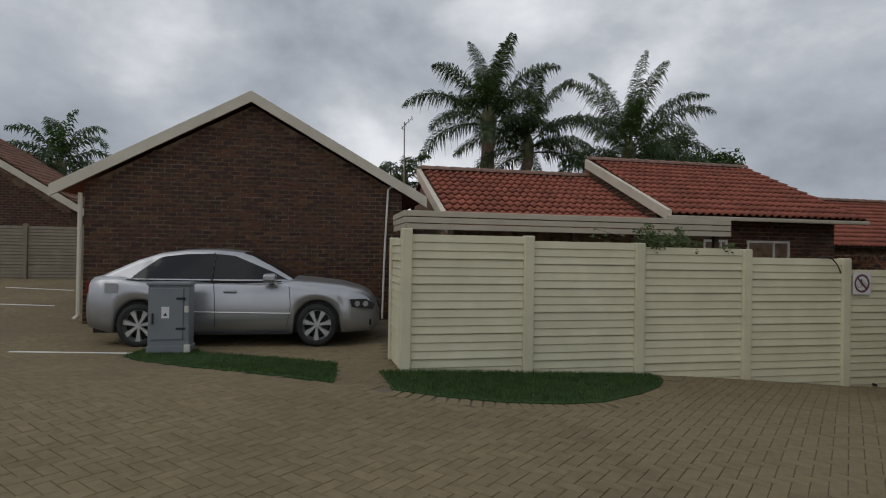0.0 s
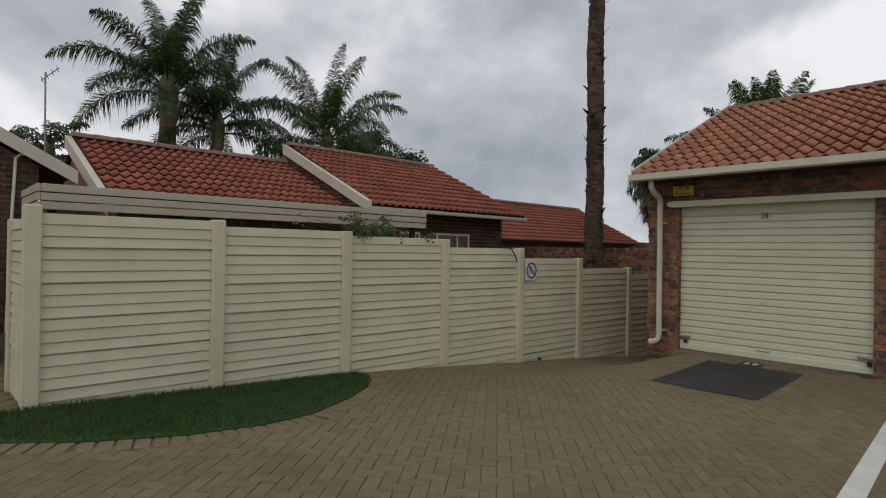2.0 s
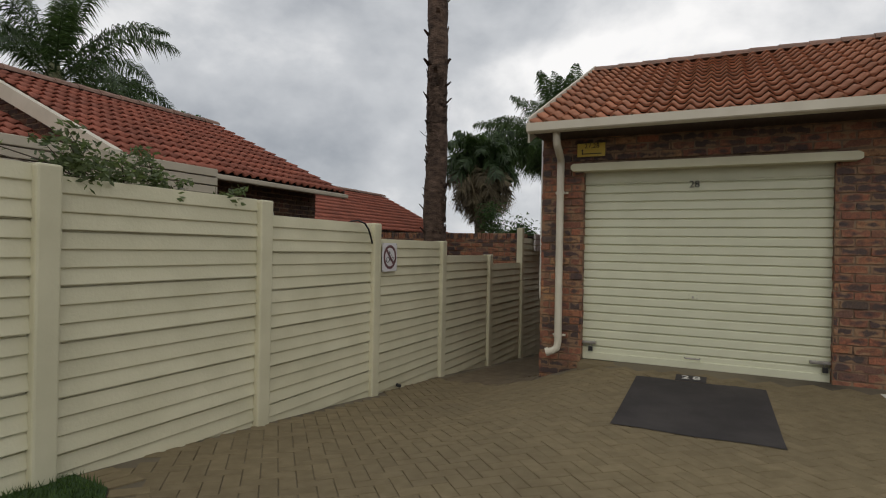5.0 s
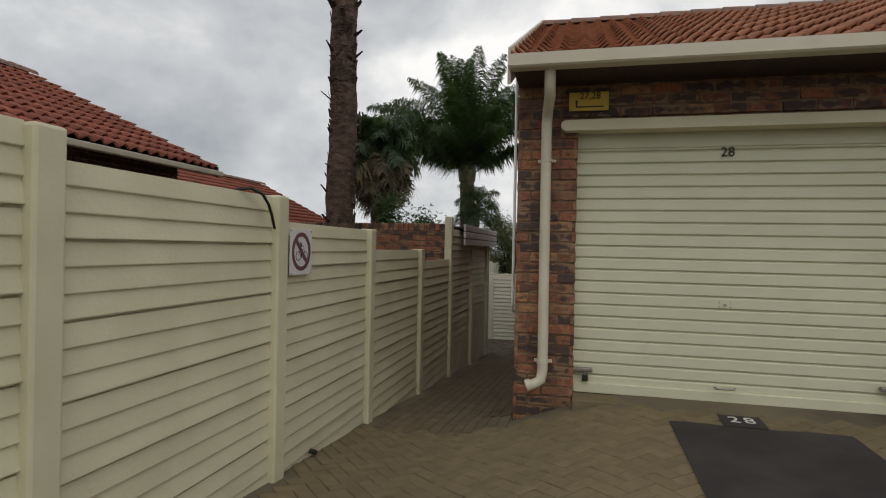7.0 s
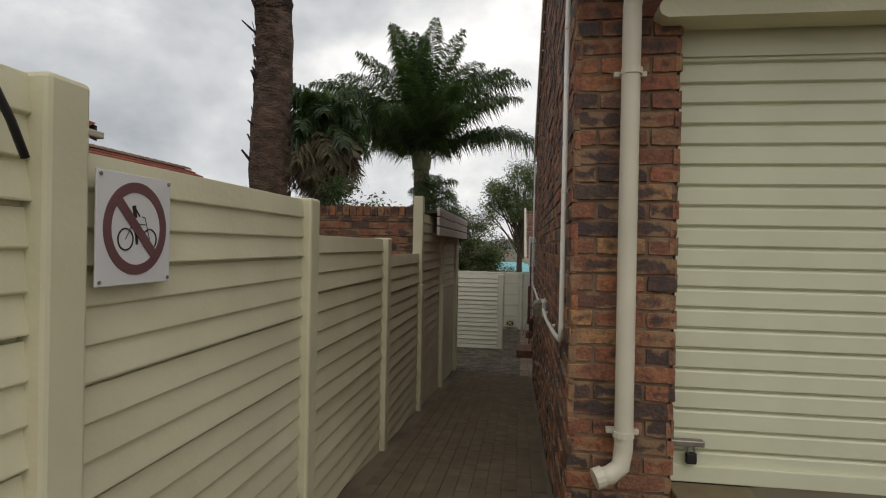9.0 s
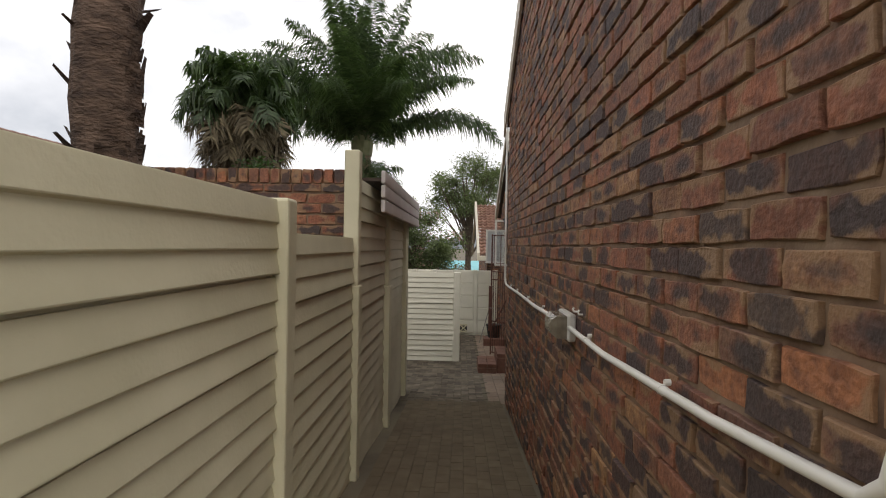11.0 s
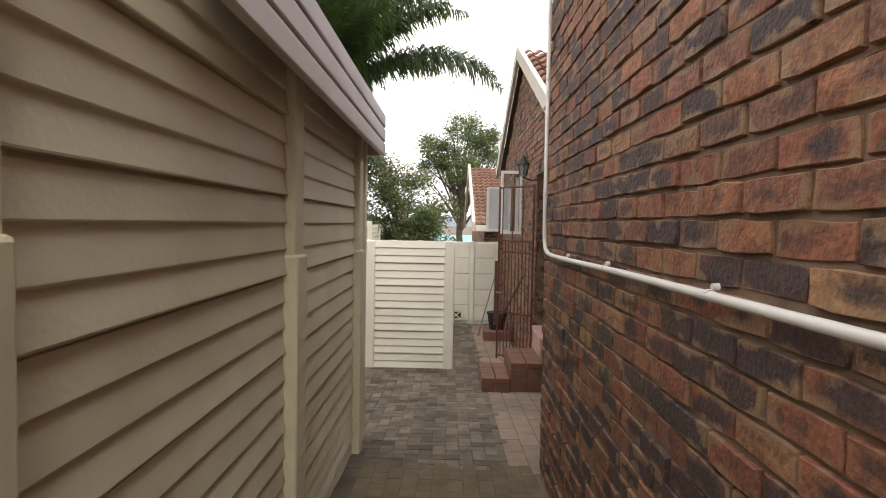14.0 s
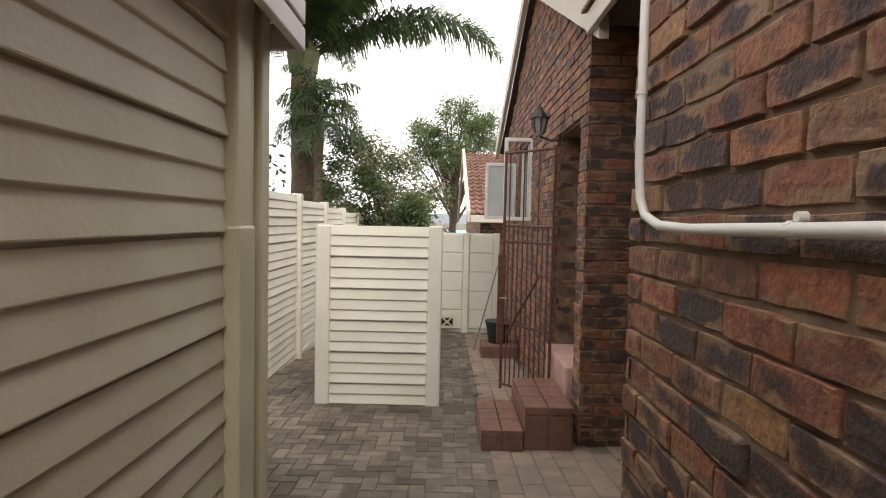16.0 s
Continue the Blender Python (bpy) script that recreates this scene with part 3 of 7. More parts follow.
# ---- roof tiles ----
def tile_shape(w, l, rise, thick=0.028, cols=12):
    """A tile of two broad pans between narrow rolls, along x (width) and y (up the slope), its undercut lower edge at y = 0."""
    vs, fs = [], []
    for row, (yy, zz) in enumerate(((0.018, -thick), (0.0, 0.0), (l, -0.040))):
        for i in range(cols + 1):
            t = i / cols
            vs.append((w * t, yy, zz + 0.026 + rise * (0.5 + 0.5 * math.cos(4 * math.pi * t)) ** 1.7))
    c = cols + 1
    for row in (0, 1):
        for i in range(cols):
            fs.append((row * c + i, row * c + i + 1, (row + 1) * c + i + 1, (row + 1) * c + i))
    return vs, fs


def roof_slope(parent, corner, along, up, width, run, single=False, w=0.36, course=0.335, rise=0.05, mat=None):
    """Tiles on a slope: corner the lower start, along the eave direction, up the unit vector up the slope."""
    along, up = Vector(along), Vector(up).normalized()
    nrm = along.cross(up).normalized()
    if nrm.z < 0:
        nrm = -nrm
    rot = Matrix((along, up, along.cross(up))).transposed().to_4x4()
    flip = along.cross(up).z < 0
    nx, nyy = int(round(width / w)), int(math.ceil(run / course))
    w = width / nx
    course = run / nyy
    vs, fs = tile_shape(w, course * 1.06, rise)
    if flip:
        vs = [(x, y, -z) for x, y, z in vs]
    me = None
    verts, faces = [], []
    for j in range(nyy):
        for i in range(nx):
            p = Vector(corner) + along * (i * w) + up * (j * course)
            if single:
                if me is None:
                    me = bpy.data.meshes.new("roof_tile")
                    me.from_pydata([tuple(rot.to_3x3() @ Vector(v)) for v in vs], [], fs)
                    me.materials.append(M_TILE)
                    me.polygons.foreach_set("use_smooth", [True] * len(me.polygons))
                    me.update()
                ob = new("roof_tile", me)
                ob.parent = parent
                ob.location = p - base_of(parent)
            else:
                k = len(verts)
                r3 = rot.to_3x3()
                verts.extend([tuple(p + r3 @ Vector(v)) for v in vs])
                faces.extend([tuple(k + q for q in f) for f in fs])
    if verts:
        stuff_mesh("roof_tiles", verts, faces, mat or M_TILES, parent, "rows of red clay roof tiles", smooth=True)


def ridge_tiles(parent, a, b, size=0.13):
    a, b = Vector(a), Vector(b)
    n = max(2, int((b - a).length / 0.38))
    d = (b - a) / n
    for i in range(n):
        bm = bmesh.new()
        p, q = a + d * i - d * 0.04, a + d * (i + 1) + d * 0.04
        side = d.cross(Vector((0, 0, 1))).normalized()
        rows = []
        for pt, s in ((p, size), (q, size * 0.86)):
            rows.append([bm.verts.new(pt + side * s * math.cos(t) + Vector((0, 0, 1)) * (s * 0.75 * math.sin(t) - 0.03)) for t in [math.pi * k / 6 for k in range(7)]])
        for k in range(6):
            bm.faces.new((rows[0][k], rows[0][k + 1], rows[1][k + 1], rows[1][k]))
        bm.faces.new(rows[0])
        part("ridge_tile", bm, M_RIDGE, parent, smooth=False)


# ---- precast fences ----
SLAT = 0.0967


def slat_panel(length, rows, along="x", sign=-1, lap=0.022, thick=0.05, pitch=SLAT):
    """A cast panel of lapped boards, from (0, 0) along; its top at z = 0; boards lean out to sign * y."""
    prof = [(0.0, 0.0)]
    for r in range(rows):
        last = r == rows - 1
        foot = -(r + 1) * pitch
        prof.append((0.001, -r * pitch - 0.003))
        if last:
            prof += [(lap * 0.82, foot + 0.018), (lap * 0.76, foot + 0.013), (-0.014, foot + 0.0115), (-0.014, foot + 0.001)]
        else:
            prof += [(lap * 0.62, foot + 0.013), (lap * 0.55, foot + 0.009), (0.001, foot + 0.003)]
    prof += [(-0.015, -rows * pitch), (-0.015, -rows * pitch - 0.02), (-thick + 0.02, -rows * pitch - 0.02), (-thick + 0.02, -0.022), (-0.012, -0.022), (-0.012, 0.0)]
    bm = bmesh.new()
    if along == "x":
        prism(bm, [(sign * p, z) for p, z in prof], "x", 0, length)
    else:
        prism(bm, [(sign * p, z) for p, z in prof], "y", 0, length)
    return bm


def fence_bay(parent, start, length, top, bottom, along="x", sign=-1, mat=None, pitch=SLAT, first=3):
    """Panels stacked from the top down between two posts; the lowest ones reach into the ground."""
    z = top
    rnd = random.Random(int(start[0] * 100) + int(start[1] * 37))
    rows = first
    while z > bottom:
        bm = slat_panel(length, rows, along, sign, pitch=pitch)
        dy = rnd.uniform(-0.003, 0.003)
        bmesh.ops.translate(bm, verts=bm.verts, vec=(start[0] + (0 if along == "x" else dy), start[1] + (dy if along == "x" else 0), z))
        part("panel", bm, mat or M_CREAM, parent)
        z -= rows * pitch + 0.001
        rows = 3


def fence_post(parent, cx, cy, top, bottom, w=0.13, d=0.13, mat=None, stub=None):
    bm = bmesh.new()
    if stub:
        box(bm, cx - w / 2, cx + w / 2, cy - d / 2, cy + d / 2, bottom, stub, 0.012)
        box(bm, cx - w * 0.44, cx + w * 0.44, cy - d * 0.40, cy + d * 0.46, stub - 0.02, top, 0.012)
    else:
        box(bm, cx - w / 2, cx + w / 2, cy - d / 2, cy + d / 2, bottom, top, 0.014)
    return part("post", bm, mat or M_CREAM, parent)


FENCE_Y = 6.5
PX = [1.02, 2.54, 4.05, 5.64, 7.25, 8.87, 10.58, 12.24]
PTOP = [1.87, 1.815, 1.755, 1.70, 1.60, 1.45, 1.27, 1.76]
fence = thing("precast_fence", (1.0, FENCE_Y, 0.2), "cream painted precast concrete slat fence stepping down the slope", "fence", kind="structure")
for i, (x, t) in enumerate(zip(PX, PTOP)):
    fence_post(fence, x - 0.068, FENCE_Y + 0.065, t, gz(x, 6.5) - 0.15, stub=0.78 if i == 7 else None)
    if i < 7:
        tops = PTOP[i + 1] - (0.012, 0.003, -0.004, 0.008, 0.008, 0.008, 0)[i] if i < 6 else 1.125
        fence_bay(fence, (x - 0.005, FENCE_Y + 0.055), PX[i + 1] - x - 0.122, tops, gz(x + 1.6, 6.5) - 0.04,
                  pitch=(0.0993, 0.0990, 0.1008, 0.1010, 0.1017, 0.1088, 0.112)[i])
# the return beside the parking bay
fence_post(fence, PX[0] - 0.075, FENCE_Y + 1.12, 1.78, 0.0)
fence_bay(fence, (PX[0] - 0.10, FENCE_Y + 0.13), 0.92, 1.76, 0.1, "y", -1)

high = thing("precast_carport_wall", (12.3, FENCE_Y, -0.7), "cream precast slat wall closing a carport, stained under the fascia", "wall", kind="structure")
HX = [13.92, 15.62]
for i, x in enumerate(HX):
    fence_post(high, x - 0.068, FENCE_Y + 0.065, 1.62, gz(x, 6.5) - 0.15, stub=0.60 if i else 0.66, w=0.165, d=0.15)
fence_bay(high, (PX[7] - 0.005, FENCE_Y + 0.055), HX[0] - PX[7] - 0.122, 1.581, gz(13.9, 6.5) - 0.05, pitch=0.1127, mat=M_CREAM_STAINED)
fence_bay(high, (HX[0] - 0.005, FENCE_Y + 0.055), HX[1] - HX[0] - 0.122, 1.581, gz(15.6, 6.5) - 0.05, pitch=0.1127, mat=M_CREAM_STAINED)
part("end_post", cube(HX[1] + 0.03, HX[1] + 0.125, FENCE_Y + 0.035, FENCE_Y + 0.15, gz(15.7, 6.5) - 0.1, 1.60, 0.012), M_CREAM, high)
bm = cube(HX[1] + 0.137, HX[1] + 0.25, FENCE_Y + 0.012, FENCE_Y + 0.14, gz(15.8, 6.5) - 0.1, 1.60, 0.014)
part("end_post", bm, M_CREAM, high)

# carport over the end of the alley
cp = thing("carport_roof", (14.0, 7.9, 1.6), "flat carport roof edged with three pale painted fascia boards", "carport roof", kind="structure")
for k in range(3):
    z0 = 1.335 + k * 0.113
    part("fascia_board", cube(12.48, 15.90, 6.375, 6.41, z0, z0 + 0.098, 0.008), M_FASCIA, cp)
    part("fascia_board", cube(15.865, 15.90, 6.412, 9.6, z0, z0 + 0.098, 0.008), M_FASCIA, cp)
part("deck", cube(12.80, 15.86, 6.42, 9.6, 1.612, 1.64), M_SOFFIT, cp)

# stub wall across the alley's end
stub = thing("precast_screen", (18.6, 6.37, -1.07), "short cream precast slat screen between two posts", "screen wall", kind="structure")
fence_post(stub, 18.66, 6.94 - 0.06, 0.575, -1.2, 0.12, 0.13, M_CREAM_PALE)
fence_post(stub, 18.66, 5.79 + 0.06, 0.585, -1.2, 0.12, 0.13, M_CREAM_PALE)
bmz = 0.575
while bmz > -1.02:
    rows = min(3, max(1, int(round((bmz + 1.05) / 0.098))))
    bm = slat_panel(6.82 - 5.91, rows, "y", -1, pitch=0.098)
    bmesh.ops.translate(bm, verts=bm.verts, vec=(18.64, 5.91, bmz))
    part("panel", bm, M_CREAM_PALE, stub)
    bmz -= rows * 0.098 + 0.001

back = thing("precast_back_wall", (23.3, 6.2, -1.3), "cream precast block-pattern wall at the yard's end", "wall", kind="structure")
part("core", cube(23.33, 23.40, 4.8, 7.7, -1.5, 0.43), M_CREAM_PALE, back)
for y in (4.86, 5.39, 5.95, 6.5, 7.05, 7.6):
    part("post", cube(23.27, 23.41, y - 0.05, y + 0.05, -1.5, 0.44, 0.01), M_CREAM_PALE, back)
for a, b in ((4.92, 5.33), (5.45, 5.89), (6.01, 6.44), (6.56, 6.99)):
    for k in range(5):
        part("block", cube(23.305, 23.34, a, b, -1.25 + k * 0.335, -1.25 + k * 0.335 + 0.322, 0.01), M_CREAM_PALE, back)

lf = thing("precast_yard_fence", (22, 7.6, -1.2), "cream precast slat fence along the yard, stepping down", "fence", kind="structure")
for k in range(6):
    x0, tp = 19.1 + k * 1.56, 0.92 - k * 0.055
    fence_post(lf, x0 + 1.56, 7.66, tp + 0.02, -1.9, 0.12, 0.13, M_CREAM_PALE)
    fence_bay(lf, (x0 + 0.06, 7.655), 1.44, tp, gz(x0 + 1, 7.6) - 0.08, mat=M_CREAM_PALE)

# brick garden wall behind the fence
gw = thing("brick_garden_wall", (12.55, 9.0, -0.6), "brown face-brick garden wall with a brick-on-edge coping", "wall", kind="structure")
part("core", cube(12.56, 12.75, 6.62, 12.5, -0.8, 1.55), M_MORTAR, gw)
brickwork(gw, (12.56, 12.5, -0.72), (0, -1, 0), (-1, 0, 0), 5.88, 2.27, single=lambda a, h: a > 3.4 and h > 1.35)
for k in range(66):
    y = 6.63 + k * 0.086
    ob = new("coping_brick", brick_mesh(BH, 0.115, (0, -1, 0), (-1, 0, 0), k % 8))
    ob.parent = gw
    ob.location = Vector((12.555, y + BH, 1.557 + 0.002 * math.sin(k * 7.1))) - base_of(gw)
part("coping_bed", cube(12.56, 12.78, 6.62, 12.3, 1.55, 1.668, 0.01), M_BRICKS, gw, "brick-on-edge coping")

# ---- garage ----
GX, GW = 8.70, 5.20
GE, GR = 15.2, 11.75
SL = 0.455
gar = thing("wall_garage", (GX, GW, -0.2), "brown flashed face-brick garage with a gable over the alley", "garage", kind="structure")
ROOF0 = 2.72


def rake(a):
    x = GX + a
    return ROOF0 + SL * min(x - 8.25, 15.6 - x) - 0.02


YB = -3.6
bm = bmesh.new()
prism(bm, [(GX + 0.03, -1.2), (GE - 0.03, -1.2), (GE - 0.03, rake(GE - GX)), (11.9, rake(11.9 - GX)), (GX + 0.03, rake(0.03))], "y", GW - 0.25, GW - 0.03)
part("side_wall", bm, M_MORTAR, gar)
brickwork(gar, (GE, GW - 0.03, -1.03), (-1, 0, 0), (0, 1, 0), GE - GX, 5.4, top=lambda a: rake(GE - GX - a) + 1.03,
          single=lambda a, h: 2.0 < a < 4.6 and 0.95 < h < 2.55)
DY0, DY1, DZ0, DZ1 = 2.32, 4.72, 0.10, 2.36
part("front_pier", cube(GX + 0.03, GX + 0.25, DY1, GW - 0.255, -0.6, 2.72), M_MORTAR, gar)
part("front_pier", cube(GX + 0.03, GX + 0.25, YB, DY0, -0.6, 2.72), M_MORTAR, gar)
part("lintel", cube(GX + 0.03, GX + 0.25, DY0, DY1, DZ1, 2.72), M_MORTAR, gar)
part("back_wall", cube(GE - 0.25, GE - 0.03, YB, GW - 0.255, -1.2, 2.6), M_MORTAR, gar)
part("far_wall", cube(GX + 0.03, GE - 0.03, YB - 0.2, YB - 0.002, -1.2, 2.7), M_MORTAR, gar)
brickwork(gar, (GX + 0.03, GW, -0.42), (0, -1, 0), (-1, 0, 0), GW - YB, 3.12, holes=[(GW - DY1, GW - DY0, -1, DZ1 + 0.42)],
          single=lambda a, h: a < 0.6 and h < 2.7)
# the corner's quoin edge on the alley side closes over the front bricks
brickwork(gar, (GE - 0.03, YB, -1.2), (0, 1, 0), (1, 0, 0), GW - YB, 3.8)
# reveal beside the door
brickwork(gar, (GX + 0.0, DY1 + 0.03, 0.09), (1, 0, 0), (0, -1, 0), 0.18, DZ1 - 0.1)
brickwork(gar, (GX + 0.18, DY0 - 0.03, 0.09), (-1, 0, 0), (0, 1, 0), 0.18, DZ1 - 0.1)
part("threshold", cube(GX - 0.16, GX + 0.3, DY0, DY1, -0.1, 0.112, 0.006), M_PAVERS, gar, "smooth concrete threshold")

# roof over the garage
groof = thing("roof_garage", (8.25, 5.3, 2.72), "terracotta tiled gable roof with cream gutter and bargeboard", "roof", kind="structure")
up_n = Vector((1, 0, SL)).normalized()
run = math.hypot(3.67, 3.67 * SL)
part("deck", (lambda b: (prism(b, [(8.27, 2.70), (11.92, 2.70 + 3.65 * SL), (15.57, 2.70), (15.57, 2.66), (11.92, 2.66 + 3.65 * SL), (8.27, 2.66)], "y", YB - 0.3, 5.20), b)[1])(bmesh.new()), M_SOFFIT, groof)
verge = 5.215
roof_slope(groof, (8.2, verge, 2.705), (0, -1, 0), (1, 0, SL), 5.7, run, single=True, rise=0.058)
roof_slope(groof, (8.2, verge - 5.7, 2.705), (0, -1, 0), (1, 0, SL), 3.3, run, rise=0.058, mat=M_TILES_ORANGE)
roof_slope(groof, (15.64, -3.68, 2.705), (0, 1, 0), (-1, 0, SL), verge + 3.675, run, mat=M_TILES_ORANGE)
ridge_tiles(groof, (11.92, 5.21, 2.72 + 3.67 * SL + 0.03), (11.92, -3.6, 2.72 + 3.67 * SL + 0.03), 0.13)
bm = bmesh.new()
for a, b in ((8.22, 11.92), (15.62, 11.92)):
    za, zb = 2.68, 2.68 + 3.7 * SL
    prism(bm, [(a, za - 0.14), (b, zb - 0.14), (b, zb + 0.14), (a, za + 0.14)], "y", 5.218, 5.243)
part("bargeboard", bm, M_BARGE, groof)
# gutter along the front eave: a square trough
bm = bmesh.new()
prism(bm, [(8.10, 2.73), (8.10, 2.645), (8.115, 2.632), (8.22, 2.632), (8.22, 2.73), (8.205, 2.73), (8.205, 2.645), (8.12, 2.645), (8.12, 2.73)], "y", 5.225, -3.8)
part("gutter", bm, M_BARGE, groof, "cream painted gutter")
part("eave_soffit", cube(8.225, GX + 0.02, -3.8, 5.20, 2.645, 2.657), M_SOFFIT, groof)

# roller door
rd = thing("door_garage", (GX + 0.1, 3.5, 0.11), "closed cream ribbed steel roller door with number 28", "garage door", kind="structure")
bm = bmesh.new()
prof = []
zz = 0.082
while zz < 2.26:
    prof += [(0.0, zz), (0.0, zz + 0.070), (0.004, zz + 0.076), (0.022, zz + 0.082), (0.022, zz + 0.087), (0.004, zz + 0.093), (0.0, zz + 0.0973)]
    zz += 0.0973
prof2 = [(GX + 0.105 + p, z) for p, z in prof]
lo = [bm.verts.new((p, DY0 - 0.02, z)) for p, z in prof2]
hi = [bm.verts.new((p, DY1 + 0.02, z)) for p, z in prof2]
for i in range(len(prof2) - 1):
    bm.faces.new((lo[i], lo[i + 1], hi[i + 1], hi[i]))
part("curtain", bm, M_CREAM_DOOR, rd, "cream ribbed steel curtain")
part("backing", cube(GX + 0.13, GX + 0.145, DY0 - 0.02, DY1 + 0.02, 0.115, 2.36), M_CREAM_DOOR, rd)
part("bottom_rail", cube(GX + 0.085, GX + 0.12, DY0 + 0.005, DY1 - 0.005, 0.118, 0.20, 0.006), M_CREAM_DOOR, rd)
part("rubber_seal", cube(GX + 0.09, GX + 0.115, DY0 + 0.005, DY1 - 0.005, 0.1125, 0.1185), M_BLACK, rd)
part("top_flap", cube(GX + 0.09, GX + 0.104, DY0 + 0.003, DY1 - 0.003, 2.14, 2.27, 0.003), M_CREAM_DOOR, rd)
part("pull_handle", (lambda b: (tube(b, [(GX + 0.085, 3.63, 0.235), (GX + 0.045, 3.62, 0.235), (GX + 0.045, 3.49, 0.235), (GX + 0.085, 3.48, 0.235)], 0.008), b)[1])(bmesh.new()), M_STEEL, rd)
part("lock", pipe([(GX + 0.106, 3.56, 0.885), (GX + 0.09, 3.56, 0.885)], 0.011, 12), M_STEEL, rd)
for ly_, lz_ in ((3.60, 0.905), (3.60, 0.868), (3.52, 0.905), (3.52, 0.868)):
    part("lock_screw", pipe([(GX + 0.106, ly_, lz_), (GX + 0.102, ly_, lz_)], 0.004, 8), M_BLACK, rd)
for y0, y1 in ((4.56, 4.74), (2.30, 2.50)):
    bolt = part("slide_bolt", cube(GX + 0.055, GX + 0.098, y0, y1, 0.295, 0.325, 0.006), M_STEEL, rd)
    ym = (y0 + y1) / 2 - 0.03
    pad = part("padlock", cube(GX + 0.05, GX + 0.078, ym - 0.024, ym + 0.024, 0.215, 0.268, 0.006), M_BLACK, rd)
    part("shackle", (lambda b: (tube(b, [(GX + 0.064, ym + 0.015 * math.cos(t), 0.266 + 0.045 * math.sin(t)) for t in [math.pi * k / 8 for k in range(9)]], 0.005, 6), b)[1])(bmesh.new()), M_STEEL, rd)
text_part("number", "28", 0.105, (GX + 0.088, 3.565, 2.09), (90, 0, -90), M_BLACK, rd)

hood = thing("door_hood", (GX - 0.05, 3.52, 2.28), "cream painted round-nosed concrete hood over the garage door", "door hood", kind="structure")
bm = bmesh.new()
prism(bm, [(4.85, 2.295)] + [(4.81 + 0.04 * math.cos(t), 2.295 + 0.045 * math.sin(t)) for t in (0.5, 1.0, 1.57)] + [(2.17, 2.34), (2.13, 2.32), (2.13, 2.272), (2.17, 2.255), (4.81, 2.255), (4.84, 2.27)], "x", GX - 0.11, GX + 0.06)
part("slab", bm, M_CREAM, hood)

# ---- houses ----
def gable_house(name, label, x0, x1, y_face, y_back, eave, apex_x, apex_z, floor, bricks=True, over=0.45, tiles=True, single=None):
    """A brick house whose gable faces -y, its ridge running back along y."""
    h = thing(name, (apex_x, y_face, floor), label, "house", kind="structure")
    s0, s1 = (apex_z - eave) / (apex_x - x0), (apex_z - eave) / (x1 - apex_x)
    bm = bmesh.new()
    prism(bm, [(x0 + 0.03, floor - 0.3), (x1 - 0.03, floor - 0.3), (x1 - 0.03, eave), (apex_x, apex_z), (x0 + 0.03, eave)], "y", y_face + 0.03, y_back)
    part("wall", bm, M_MORTAR, h)
    zo = floor - 0.1
    if bricks:
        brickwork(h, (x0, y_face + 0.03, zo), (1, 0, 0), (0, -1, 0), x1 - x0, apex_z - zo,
                  top=lambda a: min(eave + s0 * a, eave + s1 * (x1 - x0 - a)) - zo, single=single, mat=M_BRICKS_DARK)
        brickwork(h, (x0 + 0.03, y_back, zo), (0, -1, 0), (-1, 0, 0), min(y_back - y_face, 6.0), eave - zo, mat=M_BRICKS_DARK)
    return h, s0, s1


h0, s0, s1 = gable_house("brick_house", "brown face-brick house end with a plain gable and cream bargeboards", -4.45, 1.60, 11.8, 20.0, 2.80, -1.45, 4.47, 0.1)
bm = bmesh.new()
for a, b in ((-4.98, -1.45), (2.10, -1.45)):
    za = 4.47 - abs(a + 1.45) * (s0 if a < -1.45 else s1)
    prism(bm, [(a, za + 0.0), (b, 4.50), (b, 4.72), (a, za + 0.22)], "y", 11.60, 11.65)
part("bargeboard", bm, M_BARGE, h0, "wide cream bargeboard")
bm = bmesh.new()
for a, b in ((-4.98, -1.45), (2.10, -1.45)):
    za = 4.47 - abs(a + 1.45) * (s0 if a < -1.45 else s1)
    prism(bm, [(a, za + 0.14), (b, 4.62), (b, 4.68), (a, za + 0.2)], "y", 11.652, 20.3)
part("roof", bm, M_TILES, h0)
part("downpipe", pipe([(-4.50, 11.75, 2.6), (-4.50, 11.75, 0.3), (-4.55, 11.68, 0.22)], 0.04, 10), M_PIPE, h0)
part("conduit", pipe([(1.66, 11.77, 2.94), (1.36, 11.77, 2.94), (1.30, 11.77, 2.88), (1.25, 11.77, 1.6), (1.22, 11.77, 0.18)], 0.022, 8), M_PVC, h0, "white conduit")

h1 = thing("tiled_house", (7.0, 10.7, 0.0), "brown brick house under two stepped red-tiled roofs", "house", kind="structure")
EY, RY = 10.25, 13.9
S1 = (4.10 - 2.44) / (RY - EY)
S2 = (3.64 - 2.05) / (RY - EY)
bm = bmesh.new()
prism(bm, [(10.75, -0.8), (17.0, -0.8), (17.0, 2.5), (RY, 2.44 + S1 * (RY - EY) - 0.12), (10.75, 2.5)], "x", 6.9, 11.45)
part("wall", bm, M_MORTAR, h1)
bm = bmesh.new()
prism(bm, [(10.75, -0.8), (17.0, -0.8), (17.0, 2.05), (RY, 2.05 + S2 * (RY - EY) - 0.12), (10.75, 2.05)], "x", 2.45, 6.89)
part("wall", bm, M_MORTAR, h1)
brickwork(h1, (6.9, 10.75, -0.4), (1, 0, 0), (0, -1, 0), 4.55, 2.9, holes=[(2.25, 3.35, 1.2, 2.36), (1.15, 1.75, 1.6, 2.36)], mat=M_BRICKS_DARK)
